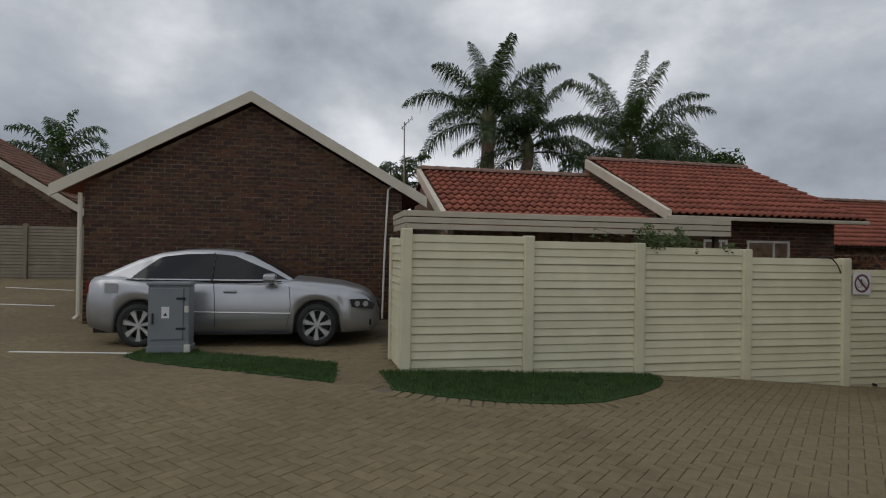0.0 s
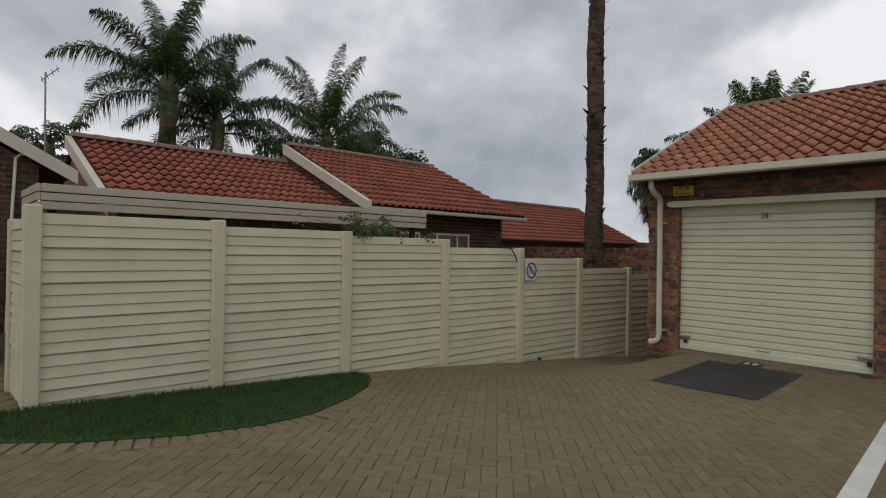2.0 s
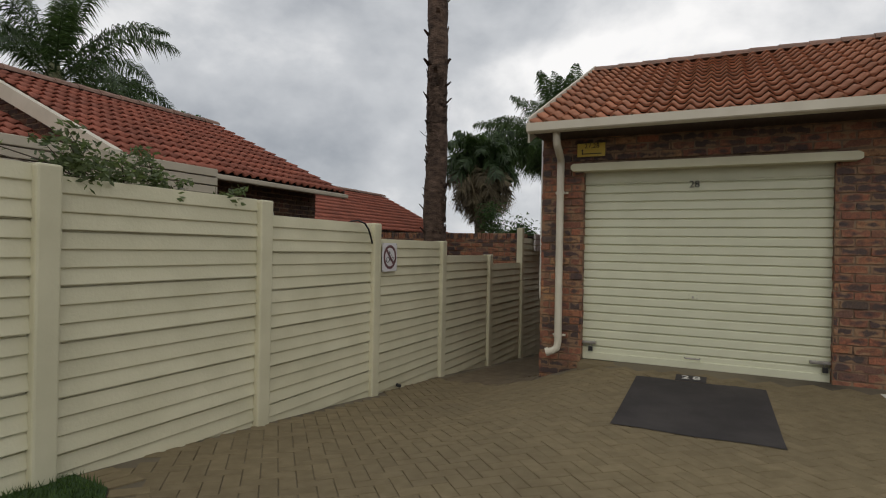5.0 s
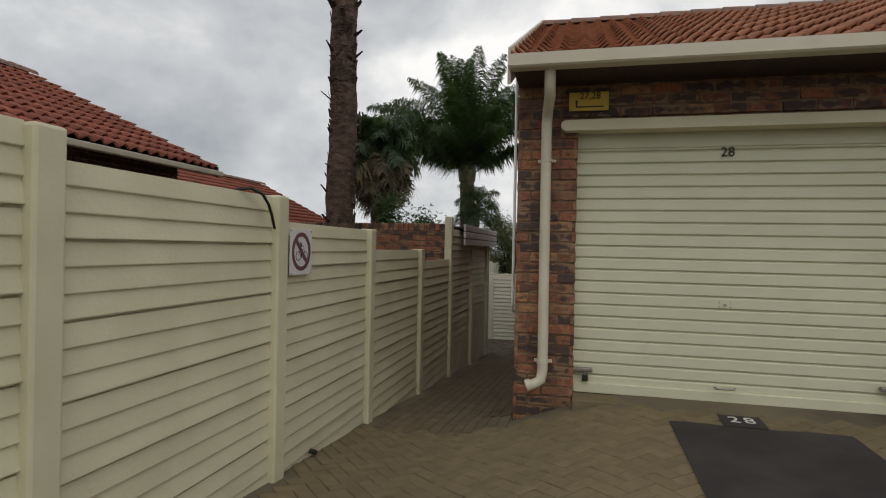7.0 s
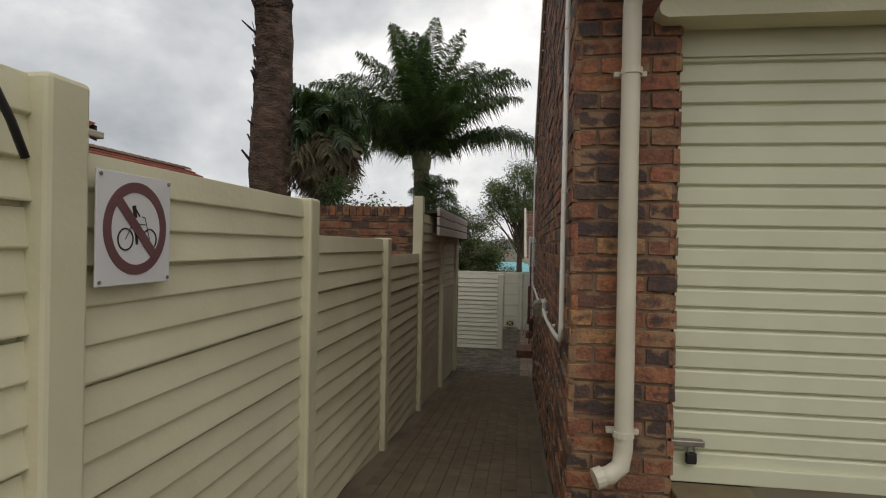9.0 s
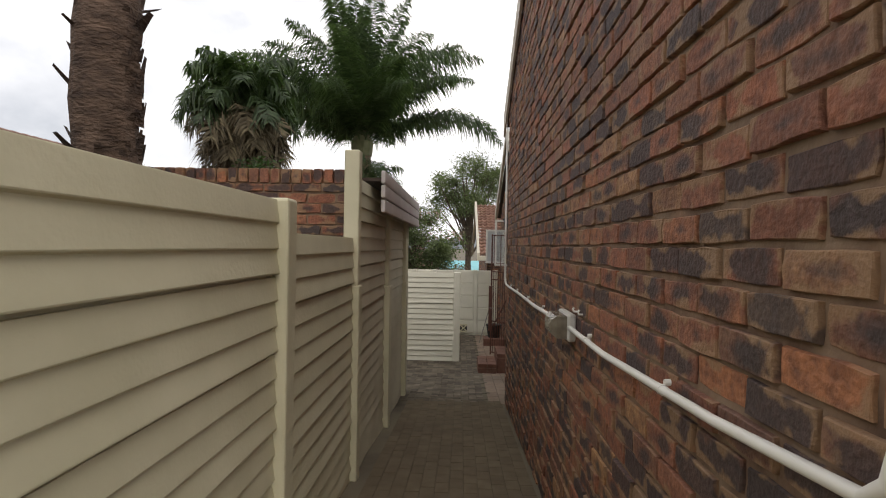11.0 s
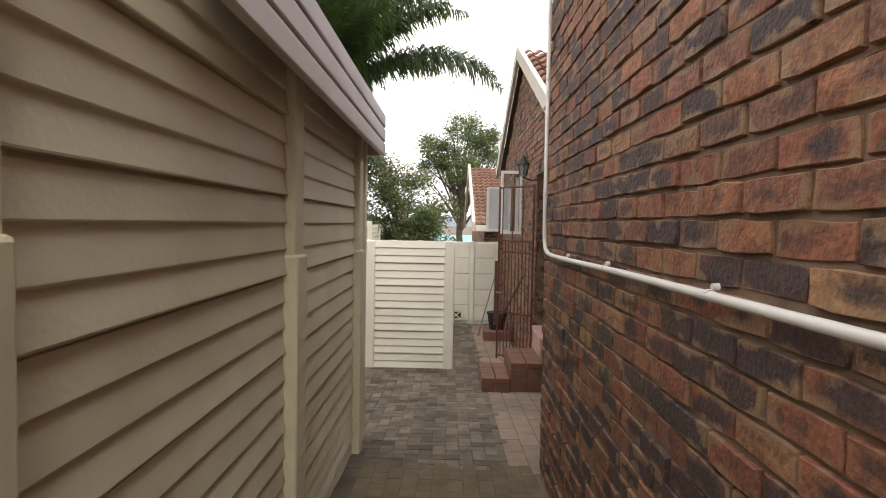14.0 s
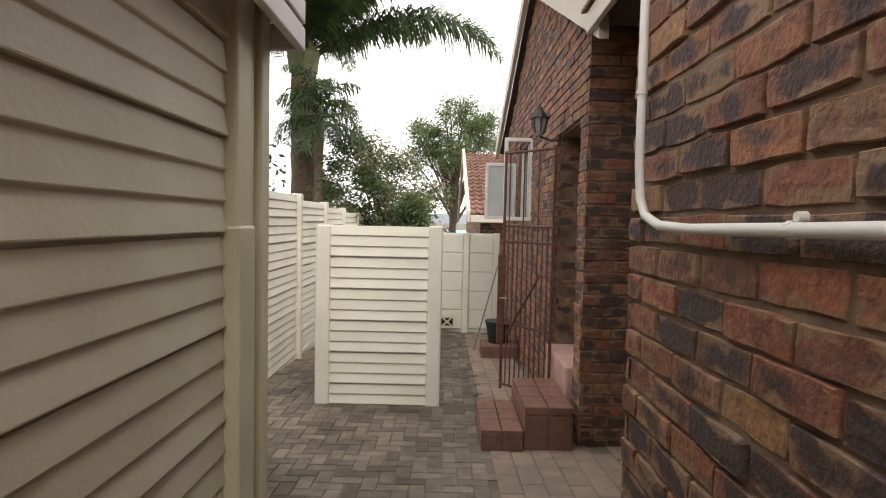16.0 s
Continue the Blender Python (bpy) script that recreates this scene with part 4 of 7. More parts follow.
brickwork(h1, (6.92, 13.9, 2.0), (0, -1, 0), (-1, 0, 0), 3.2, 2.2, top=lambda a: 2.44 + S1 * (3.65 - a) - 2.1, mat=M_BRICKS_DARK)
for x0, x1, zE, S, zR in ((2.37, 7.02, 2.05, S2, 3.64), (6.94, 11.74, 2.44, S1, 4.10)):
    rn = math.hypot(RY - EY, zR - zE)
    roof_slope(h1, (x0, EY, zE + 0.01), (1, 0, 0), (0, 1, S), x1 - x0, rn)
    bm = bmesh.new()
    prism(bm, [(EY + 0.05, zE - 0.03), (RY, zR - 0.03), (17.4, zE - 0.03), (17.4, zE), (RY, zR), (EY + 0.05, zE)], "x", x0 + 0.02, x1 - 0.02)
    part("roof_deck", bm, M_SOFFIT, h1)
    ridge_tiles(h1, (x0, RY, zR + 0.05), (x1, RY, zR + 0.05), 0.15)
    bm = bmesh.new()
    prism(bm, [(EY - 0.03, zE - 0.12), (RY + 0.05, zR - 0.19), (RY + 0.05, zR + 0.045), (EY - 0.03, zE + 0.09)], "x", x0 - 0.12, x0 - 0.01)
    part("bargeboard", bm, M_BARGE, h1, "cream bargeboard")
    bm = bmesh.new()
    prism(bm, [(EY - 0.02, zE - 0.12), (RY + 0.05, zR - 0.14), (RY + 0.05, zR + 0.04), (EY - 0.02, zE + 0.05)], "x", x1 + 0.0, x1 + 0.03)
    part("bargeboard", bm, M_SOFFIT if x0 > 5 else M_BARGE, h1)
part("gutter", cube(6.82, 11.78, EY - 0.11, EY - 0.01, 2.34, 2.42, 0.015), M_TAN, h1, "beige gutter")
for x0, x1, z0, z1 in ((9.15, 10.25, 0.8, 1.96), (8.05, 8.65, 1.2, 1.96)):
    wdw = part("window", cube(x0, x1, 10.80, 10.84, z0, z1), M_CURTAIN, h1, "window with pale curtain")
    for a, b in ((x0, x0 + 0.05), (x1 - 0.05, x1), ((x0 + x1) / 2 + 0.12, (x0 + x1) / 2 + 0.16)):
        part("window_frame", cube(a, b, 10.72, 10.78, z0, z1, 0.004), M_WHITE, h1)
    part("window_frame", cube(x0, x1, 10.725, 10.775, z1 - 0.05, z1, 0.004), M_WHITE, h1)

# carport in front of that house
cpt = thing("carport_flat", (4.2, 8.75, 0.1), "flat-roofed carport edged with beige ribbed fascia boards", "carport", kind="structure")
for k in range(3):
    z0 = 1.95 + k * 0.102
    part("fascia_board", cube(1.27, 7.10, 8.75 - 0.012 * k, 8.80, z0, z0 + 0.092, 0.008), M_TAN, cpt)
    part("fascia_board", cube(1.24 - 0.008 * k, 1.268, 8.75, 10.2, z0, z0 + 0.092, 0.006), M_TAN, cpt)
    part("fascia_board", cube(7.102, 7.13, 8.75, 10.2, z0, z0 + 0.092, 0.006), M_TAN, cpt)
part("deck", cube(1.28, 7.09, 8.81, 10.2, 2.19, 2.21), M_SOFFIT, cpt)
for x in (1.4, 4.2, 6.95):
    part("post", cube(x - 0.04, x + 0.04, 8.9, 8.98, -0.3, 2.19), M_SOFFIT, cpt)

# third roof behind, seen over the fence
h2 = thing("far_tiled_house", (21.0, 15.0, -1.0), "long red-tiled house beyond the brick garden wall", "house", kind="structure")
part("wall", cube(14.0, 27.0, 14.3, 20.0, -1.5, 2.1), M_MORTAR, h2)
E2, R2 = 13.8, 17.3
rn = math.hypot(R2 - E2, 1.75)
roof_slope(h2, (13.2, E2, 1.95), (1, 0, 0), (0, 1, 0.5), 11.5, rn)
ridge_tiles(h2, (13.2, R2, 3.75), (24.7, R2, 3.75), 0.15)
bm = bmesh.new()
prism(bm, [(E2, 1.92), (R2, 3.68), (20.6, 1.92)], "x", 13.2, 24.7)
part("roof_deck", bm, M_SOFFIT, h2)
bm = bmesh.new()
prism(bm, [(E2 - 0.05, 1.85), (R2, 3.62), (R2, 3.78), (E2 - 0.05, 2.0)], "x", 13.08, 13.18)
part("bargeboard", bm, M_BARGE, h2)

# house on the other side of the court
h3 = thing("court_house", (-10.5, 21.0, 0.7), "brown brick house with red-tiled gable across the court", "house", kind="structure")
bm = bmesh.new()
prism(bm, [(-19.0, 0.3), (-9.1, 0.3), (-9.1, 3.2), (-14.0, 6.2), (-19.0, 3.2)], "y", 21.1, 29.0)
part("wall", bm, M_MORTAR, h3)
brickwork(h3, (-13.0, 21.1, 0.6), (1, 0, 0), (0, -1, 0), 3.9, 5.0, top=lambda a: 3.2 + 0.612 * (3.9 - a) - 0.75, mat=M_BRICKS_DARK)
bm = bmesh.new()
prism(bm, [(-8.6, 2.95), (-14.0, 6.3), (-14.0, 6.5), (-8.6, 3.2)], "y", 20.75, 20.82)
part("bargeboard", bm, M_BARGE, h3)
roof_slope(h3, (-8.5, 20.82, 3.15), (0, 1, 0), (-5.4, 0, 3.3), 4.4, 6.3, mat=M_TILES_BROWN)
roof_slope(h3, (-7.2, 22.5, 2.7), (0, 1, 0), (-1.0, 0, 0.55), 6.0, 2.0)
part("porch_wall", cube(-9.0, -7.3, 22.8, 28.0, 0.3, 2.6), M_BRICKS, h3)
part("fascia_board", cube(-8.9, -7.0, 22.3, 22.36, 2.35, 2.62), M_TAN, h3)
h3.location += Vector((0.75, 0, -0.35))
cf = thing("precast_court_fence", (-9.0, 19.0, 0.75), "weathered beige precast slat fence across the court", "fence", kind="structure")
for k in range(5):
    x0 = -7.25 - 1.56 * (k + 1)
    fence_post(cf, x0 + 1.62, 19.06, 2.24, 0.4, 0.13, 0.13, M_TANDARK)
    fence_bay(cf, (x0 + 0.13, 19.06), 1.43, 2.17, 0.6, mat=M_TANDARK)

# ---- house at the alley's end ----
HY = 4.72
he = thing("alley_house", (17.7, HY, -1.05), "brown face-brick house with a gable over the alley and a recessed doorway", "house", kind="structure")
EN, AX, AZ, FE = 2.02, 20.4, 3.55, 23.6
sn, sf = (AZ - EN) / (AX - 17.3), (AZ - EN) / (FE - AX)
top_he = lambda x: EN + (sn * (x - 17.3) if x < AX else sf * (FE - x)) - 0.05
DX0, DX1 = 17.95, 18.85
bm = bmesh.new()
prism(bm, [(17.73, -1.5), (DX0, -1.5), (DX0, top_he(DX0)), (17.73, top_he(17.73))], "y", HY - 0.9, HY - 0.03)
part("pier", bm, M_MORTAR, he)
bm = bmesh.new()
prism(bm, [(DX0, 1.45), (DX1, 1.45), (DX1, top_he(DX1)), (DX0, top_he(DX0))], "y", HY - 0.25, HY - 0.03)
part("lintel", bm, M_MORTAR, he)
WX0, WX1, WZ0, WZ1 = 20.42, 21.66, 0.67, 1.68
bm = bmesh.new()
prism(bm, [(DX1, -1.6), (WX0, -1.6), (WX0, top_he(WX0)), (DX1, top_he(DX1))], "y", HY - 0.9, HY - 0.03)
prism(bm, [(WX0, -1.6), (WX1, -1.6), (WX1, WZ0), (WX0, WZ0)], "y", HY - 0.25, HY - 0.03)
prism(bm, [(WX0, WZ1), (WX1, WZ1), (WX1, top_he(WX1)), (AX + 0.02, AZ - 0.06), (WX0, top_he(WX0))], "y", HY - 0.25, HY - 0.03)
prism(bm, [(WX1, -1.6), (FE, -1.6), (FE, top_he(FE)), (WX1, top_he(WX1))], "y", HY - 0.9, HY - 0.03)
part("wall", bm, M_MORTAR, he)
part("inner_wall", cube(17.73, 23.6, HY - 1.1, HY - 0.92, -1.5, 2.0), M_MORTAR, he)
brickwork(he, (23.6, HY - 0.03, -1.42), (-1, 0, 0), (0, 1, 0), 23.6 - 17.7, 5.0, top=lambda a: top_he(23.6 - a) + 1.42,
          holes=[(23.6 - DX1, 23.6 - DX0, -1, 1.45 + 1.42), (23.6 - WX1, 23.6 - WX0, WZ0 + 1.42, WZ1 + 1.42)],
          single=lambda a, h: a > 4.6 and h < 3.2)
brickwork(he, (17.73, HY, -1.42), (0, -1, 0), (-1, 0, 0), 1.6, 3.45)
brickwork(he, (DX1 - 0.0 + 0.03, HY - 0.88, -1.42), (0, 1, 0), (-1, 0, 0), 0.85, 2.87)
part("door", cube(DX0, DX1, HY - 0.92, HY - 0.88, -0.55, 1.45), M_SOFFIT, he, "dark timber door in the recess")
part("threshold", cube(DX0 + 0.001, DX1 - 0.001, HY - 0.88, HY + 0.05, -1.2, -0.52, 0.02), M_PINK, he, "pinkish screed doorstep")
roof_slope(he, (17.22, 4.86, EN - 0.04), (0, -1, 0), (AX - 17.3, 0, AZ - EN), 6.0, math.hypot(AX - 17.25, AZ - EN) + 0.05, mat=M_TILES_BROWN)
bm = bmesh.new()
prism(bm, [(17.3, EN - 0.06), (AX, AZ - 0.06), (FE + 0.3, EN - 0.1), (FE + 0.3, EN - 0.14), (AX, AZ - 0.1), (17.3, EN - 0.1)], "y", -1.0, 4.79)
part("roof_deck", bm, M_SOFFIT, he)
bm = bmesh.new()
prism(bm, [(16.95, EN - 0.26), (AX, AZ - 0.12), (AX, AZ + 0.09), (16.95, EN - 0.06)], "y", 4.80, 4.86)
prism(bm, [(FE + 0.45, EN - 0.2), (AX, AZ - 0.12), (AX, AZ + 0.09), (FE + 0.45, EN + 0.02)], "y", 4.80, 4.86)
part("bargeboard", bm, M_BARGE, he, "cream bargeboard")
link = thing("link_roof", (16.2, 4.85, 1.85), "low lean-to roof with a cream fascia between house and garage", "lean-to roof", kind="structure")
part("fascia", cube(15.21, 17.12, 4.865, 4.90, 1.84, 1.975, 0.006), M_BARGE, link, "cream painted fascia")
part("soffit", cube(15.21, 17.12, 2.6, 4.862, 1.90, 1.93), M_SOFFIT, link)
bm = bmesh.new()
prism(bm, [(4.925, 1.98), (4.925, 2.005), (2.6, 2.45), (2.6, 2.42)], "x", 15.21, 17.16)
part("roof_sheet", bm, M_TILES_BROWN, link)
part("back_wall", cube(15.21, 17.71, 2.45, 2.6, -1.3, 2.42), M_MORTAR, link)
# window with its sashes swung out
win = part("window", cube(WX0, WX1, HY - 0.14, HY - 0.10, WZ0, WZ1), M_CARGLASS, he, "steel-framed window")
for a, b in ((WX0, WX0 + 0.04), (WX1 - 0.04, WX1), (21.02, 21.06)):
    part("window_frame", cube(a, b, HY - 0.10, HY - 0.04, WZ0, WZ1, 0.004), M_WHITE, he)
for name, xs, ya, yb, za, zb, pane in (("sash", 20.40, 4.70, 5.06, 0.66, 1.67, M_GLASS), ("sash", 21.64, 4.76, 5.2, 0.68, 1.49, M_FROST)):
    fw = 0.045
    sash = part(name, cube(xs, xs + 0.035, ya, ya + fw, za, zb, 0.004), M_WHITE, he, "open casement sash with white frame")
    part("stile", cube(xs, xs + 0.035, yb - fw, yb, za, zb, 0.004), M_WHITE, sash)
    part("rail", cube(xs + 0.001, xs + 0.034, ya, yb, za, za + fw, 0.004), M_WHITE, sash)
    part("rail", cube(xs + 0.001, xs + 0.034, ya, yb, zb - fw, zb, 0.004), M_WHITE, sash)
    gl = part("pane", cube(xs + 0.014, xs + 0.018, ya + fw, yb - fw, za + fw, zb - fw), pane, sash)
    if pane == M_GLASS:
        gl.visible_shadow = False

h4 = thing("lower_house", (30.0, 4.6, -1.8), "brown brick house with tiled gable further down the slope", "house", kind="structure")
bm = bmesh.new()
prism(bm, [(27.0, -2.5), (36.0, -2.5), (36.0, 1.0), (31.5, 2.75), (27.0, 0.9)], "y", -3.0, 4.9)
part("wall", bm, M_MORTAR, h4)
brickwork(h4, (36.0, 4.9, -2.2), (-1, 0, 0), (0, 1, 0), 9.0, 5.0, top=lambda a: (1.0 + 0.389 * a if a < 4.5 else 0.9 + 0.411 * (9.0 - a)) + 2.1)
brickwork(h4, (27.0, 4.9, -2.2), (0, -1, 0), (-1, 0, 0), 3.0, 3.0)
roof_slope(h4, (26.4, 5.2, 0.8), (0, -1, 0), (5.1, 0, 2.0), 6.0, 5.48, mat=M_TILES_BROWN)
bm = bmesh.new()
prism(bm, [(26.3, 0.62), (31.5, 2.70), (31.5, 2.95), (26.3, 0.87)], "y", 5.2, 5.28)
prism(bm, [(36.6, 0.62), (31.5, 2.70), (31.5, 2.95), (36.6, 0.87)], "y", 5.2, 5.28)
part("bargeboard", bm, M_BARGE, h4, "cream bargeboard")
part("gutter", cube(26.2, 26.35, -1.0, 5.2, 0.62, 0.78, 0.015), M_BARGE, h4)
teal = thing("teal_shed", (42, 6.0, -2.2), "low shed with a turquoise sheet roof", "shed")
part("wall", cube(40.2, 44, 3.9, 6.9, -2.6, -0.40), M_WHITE, teal)
bm = bmesh.new()
prism(bm, [(39.9, -0.38), (44.2, 0.1), (44.2, 0.16), (39.9, -0.28)], "y", 3.7, 7.1)
part("roof", bm, M_TEAL, teal, "turquoise sheet roof")
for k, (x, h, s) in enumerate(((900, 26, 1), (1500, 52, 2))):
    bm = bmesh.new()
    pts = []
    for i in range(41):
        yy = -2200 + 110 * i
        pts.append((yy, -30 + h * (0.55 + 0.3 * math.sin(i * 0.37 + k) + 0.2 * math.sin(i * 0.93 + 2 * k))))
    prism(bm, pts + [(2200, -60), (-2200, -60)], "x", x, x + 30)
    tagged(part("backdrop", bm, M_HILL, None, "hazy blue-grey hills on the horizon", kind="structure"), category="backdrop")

# ---- fittings on the garage ----
dp = thing("downpipe", (8.6, 4.94, 0.15), "cream painted downpipe with brackets on the garage corner", "downpipe")
part("pipe", pipe([(8.22, 4.925, 2.65), (8.25, 4.925, 2.52), (8.32, 4.928, 2.475), (8.52, 4.95, 2.42), (8.59, 4.958, 2.38), (8.605, 4.963, 2.31), (8.605, 4.962, 1.2), (8.605, 4.958, 0.32), (8.60, 4.97, 0.24), (8.58, 5.02, 0.205), (8.565, 5.08, 0.19)], 0.042, 14), M_PIPE, dp, smooth=True)
part("outlet", pipe([(8.572, 5.05, 0.20), (8.563, 5.088, 0.188)], 0.048, 14), M_PIPE, dp)
for z in (2.02, 0.385):
    br = part("bracket", cube(8.64, 8.675, 4.885, 5.03, z - 0.012, z + 0.012, 0.003), M_PIPE, dp)
    part("strap", pipe([(8.605, 4.96, z - 0.014), (8.605, 4.96, z + 0.014)], 0.048, 14), M_PIPE, br)

sign = thing("direction_sign", (8.66, 4.635, 2.420), "yellow plate reading 27,28 with a black arrow", "sign")
part("plate", cube(8.655, 8.668, 4.48, 4.79, 2.425, 2.575, 0.002), M_YELLOW, sign)
text_part("numbers", "27,28", 0.075, (8.653, 4.625, 2.542), (90, 0, -90), M_BLACK, sign, 0.001)
bm = bmesh.new()
box(bm, 8.6515, 8.6545, 4.52, 4.735, 2.451, 2.461)
box(bm, 8.6515, 8.6545, 4.727, 4.737, 2.451, 2.500)
prism(bm, [(4.720, 2.492), (4.744, 2.492), (4.732, 2.512)], "x", 8.6515, 8.6545)
part("arrow", bm, M_BLACK, sign)

WYC = 5.232
cond = thing("conduit", (8.9, 5.22, 0.7), "white plastic conduit clipped along the brick wall", "conduit")
part("pipe", pipe([(8.80, WYC, 2.78), (8.80, WYC, 0.84), (8.815, WYC, 0.79), (8.86, WYC, 0.755), (9.3, WYC, 0.72), (10.2, WYC + 0.004, 0.685), (10.85, WYC, 0.685), (10.9, WYC, 0.685)], 0.0125, 10), M_PVC, cond, smooth=True)
part("pipe", pipe([(11.12, WYC, 0.68), (12.2, WYC + 0.004, 0.655), (13.4, WYC, 0.645), (14.3, WYC + 0.003, 0.632), (14.72, WYC, 0.628), (14.89, WYC, 0.635), (14.99, WYC, 0.66), (15.035, WYC, 0.71), (15.05, WYC, 0.80), (15.07, WYC, 2.55)], 0.0125, 10), M_PVC, cond, smooth=True)
def saddle(x, z, upright):
    d_ = Vector((0, 0, 0.007)) if upright else Vector((0.007, 0, 0))
    c_ = Vector((x, WYC, z))
    bm_ = pipe([c_ - d_, c_ + d_], 0.0152, 10)
    t_ = Vector((0.02, 0, 0)) if upright else Vector((0, 0, 0.02))
    q_ = c_ + t_
    tube(bm_, [(q_.x, 5.212, q_.z), (q_.x, 5.2275, q_.z)], [0.0095, 0.0085], 12)
    part("clip", bm_, M_PVC, cond)


for x, z in ((8.80, 2.3), (8.80, 1.5), (15.052, 1.0), (15.062, 1.75)):
    saddle(x, z, True)
for x, z in ((10.5, 0.687), (11.85, 0.666), (12.7, 0.652), (13.6, 0.643), (14.35, 0.632), (9.6, 0.708)):
    saddle(x, z, False)
for x in (10.72, 10.84):
    part("hook", pipe([(x, 5.205, 0.77), (x, 5.222, 0.771), (x, 5.227, 0.782), (x, 5.219, 0.79)], 0.005, 8), M_PVC, cond, "spare white saddle clip")

bl = thing("bulkhead_light", (11.1, 5.2, 0.67), "weathered bulkhead light box with a dull clear cover", "wall light")
part("base", cube(10.87, 11.15, 5.201, 5.243, 0.615, 0.752, 0.012), M_BOXBASE, bl)
bm = bmesh.new()
rings = []
for d, e in ((0.0, 0.0), (0.05, 0.002), (0.072, 0.02), (0.08, 0.05)):
    rings.append([bm.verts.new((x, 5.243 + d, z)) for x, z in ((10.885 + e, 0.628 + e), (11.135 - e, 0.628 + e), (11.135 - e, 0.740 - e), (10.885 + e, 0.740 - e))])
for r0, r1 in zip(rings, rings[1:]):
    for k in range(4):
        bm.faces.new((r0[k], r0[(k + 1) % 4], r1[(k + 1) % 4], r1[k]))
bm.faces.new(rings[-1])
bmesh.ops.recalc_face_normals(bm, faces=bm.faces)
part("cover", bm, material("dull clear plastic", [(0.085, 0.07, 0.05), (0.2, 0.168, 0.122)], 14, 0.25, 0.3, 40, stain=(0.34, 0.3, 0.24), stain_scale=9, stain_amount=0.5), bl, "yellowed translucent cover")

# ---- on the fence ----
ns = thing("cycling_sign", (7.42, 6.49, 1.1), "white square no-cycling sign screwed to the fence", "sign")
part("board", cube(7.275, 7.578, 6.507, 6.513, 1.095, 1.40, 0.002), M_SIGN, ns)
cxs, czs = 7.427, 1.25


def ring(bm, cx, cz, r0, r1, y, y2, n=40):
    a = [[bm.verts.new((cx + r * math.cos(2 * math.pi * k / n), yy, cz + r * math.sin(2 * math.pi * k / n))) for k in range(n)] for r, yy in ((r0, y), (r1, y), (r1, y2), (r0, y2))]
    for s in range(4):
        for k in range(n):
            bm.faces.new((a[s][k], a[s][(k + 1) % n], a[(s + 1) % 4][(k + 1) % n], a[(s + 1) % 4][k]))
    bmesh.ops.recalc_face_normals(bm, faces=bm.faces)


bm = bmesh.new()
ring(bm, cxs, czs, 0.101, 0.129, 6.5045, 6.507)
part("ring", bm, M_RING, ns)
bm = bmesh.new()
box(bm, cxs - 0.11, cxs + 0.11, 6.5035, 6.5045, czs - 0.0145, czs + 0.0145, turn=Matrix.Rotation(radians(45), 3, "Y"))
part("slash", bm, M_RING, ns)
for wx_ in (-0.045, 0.055):
    bm = bmesh.new()
    ring(bm, cxs + wx_, czs - 0.03, 0.0275, 0.0315, 6.505, 6.5068, 24)
    part("symbol_wheel", bm, M_BLACK, ns)
bm = bmesh.new()
for xa_, za_, xb_, zb_, r_ in ((-0.045, -0.03, -0.018, 0.012, 0.0018), (-0.018, 0.012, 0.036, 0.012, 0.0018), (0.055, -0.03, 0.034, 0.032, 0.0018), (0.034, 0.032, 0.022, 0.034, 0.0018),
                               (-0.013, 0.064, -0.006, 0.03, 0.0085), (-0.008, 0.058, 0.012, 0.034, 0.0035), (-0.008, 0.018, 0.002, -0.044, 0.006)):
    tube(bm, [(cxs + xa_, 6.5062, czs + za_), (cxs + xb_, 6.5062, czs + zb_)], r_, 6)
bmesh.ops.scale(bm, verts=bm.verts, vec=(1, 0.1, 1), space=Matrix.Translation((0, -6.506, 0)))
part("symbol_bars", bm, M_BLACK, ns)
for sx in (7.287, 7.566):
    for sz in (1.107, 1.388):
        part("screw", pipe([(sx, 6.508, sz), (sx, 6.503, sz)], 0.005, 8), M_STEEL, ns)

cab = thing("loose_cable", (7.1, 6.52, 1.6), "thin black cable drooping over the fence beside a post", "cable")
part("wire", pipe([(6.74, 6.62, 1.55), (6.77, 6.56, 1.60), (6.82, 6.51, 1.61), (6.90, 6.485, 1.585), (6.96, 6.48, 1.53), (7.01, 6.485, 1.46), (7.05, 6.49, 1.39)], 0.009, 6), M_BLACK, cab, smooth=True)
# Short black pipe stands in for a small hole at the fence's foot.
hole = thing("hole_stub", (7.68, 6.48, gz(7.68, 6.48)), "small black stub standing in for a hole at the fence's foot", "drain")
part("pipe", pipe([(7.68, 6.54, gz(7.68, 6.5) + 0.04), (7.68, 6.49, gz(7.68, 6.5) + 0.03)], 0.018, 10), M_BLACK, hole)


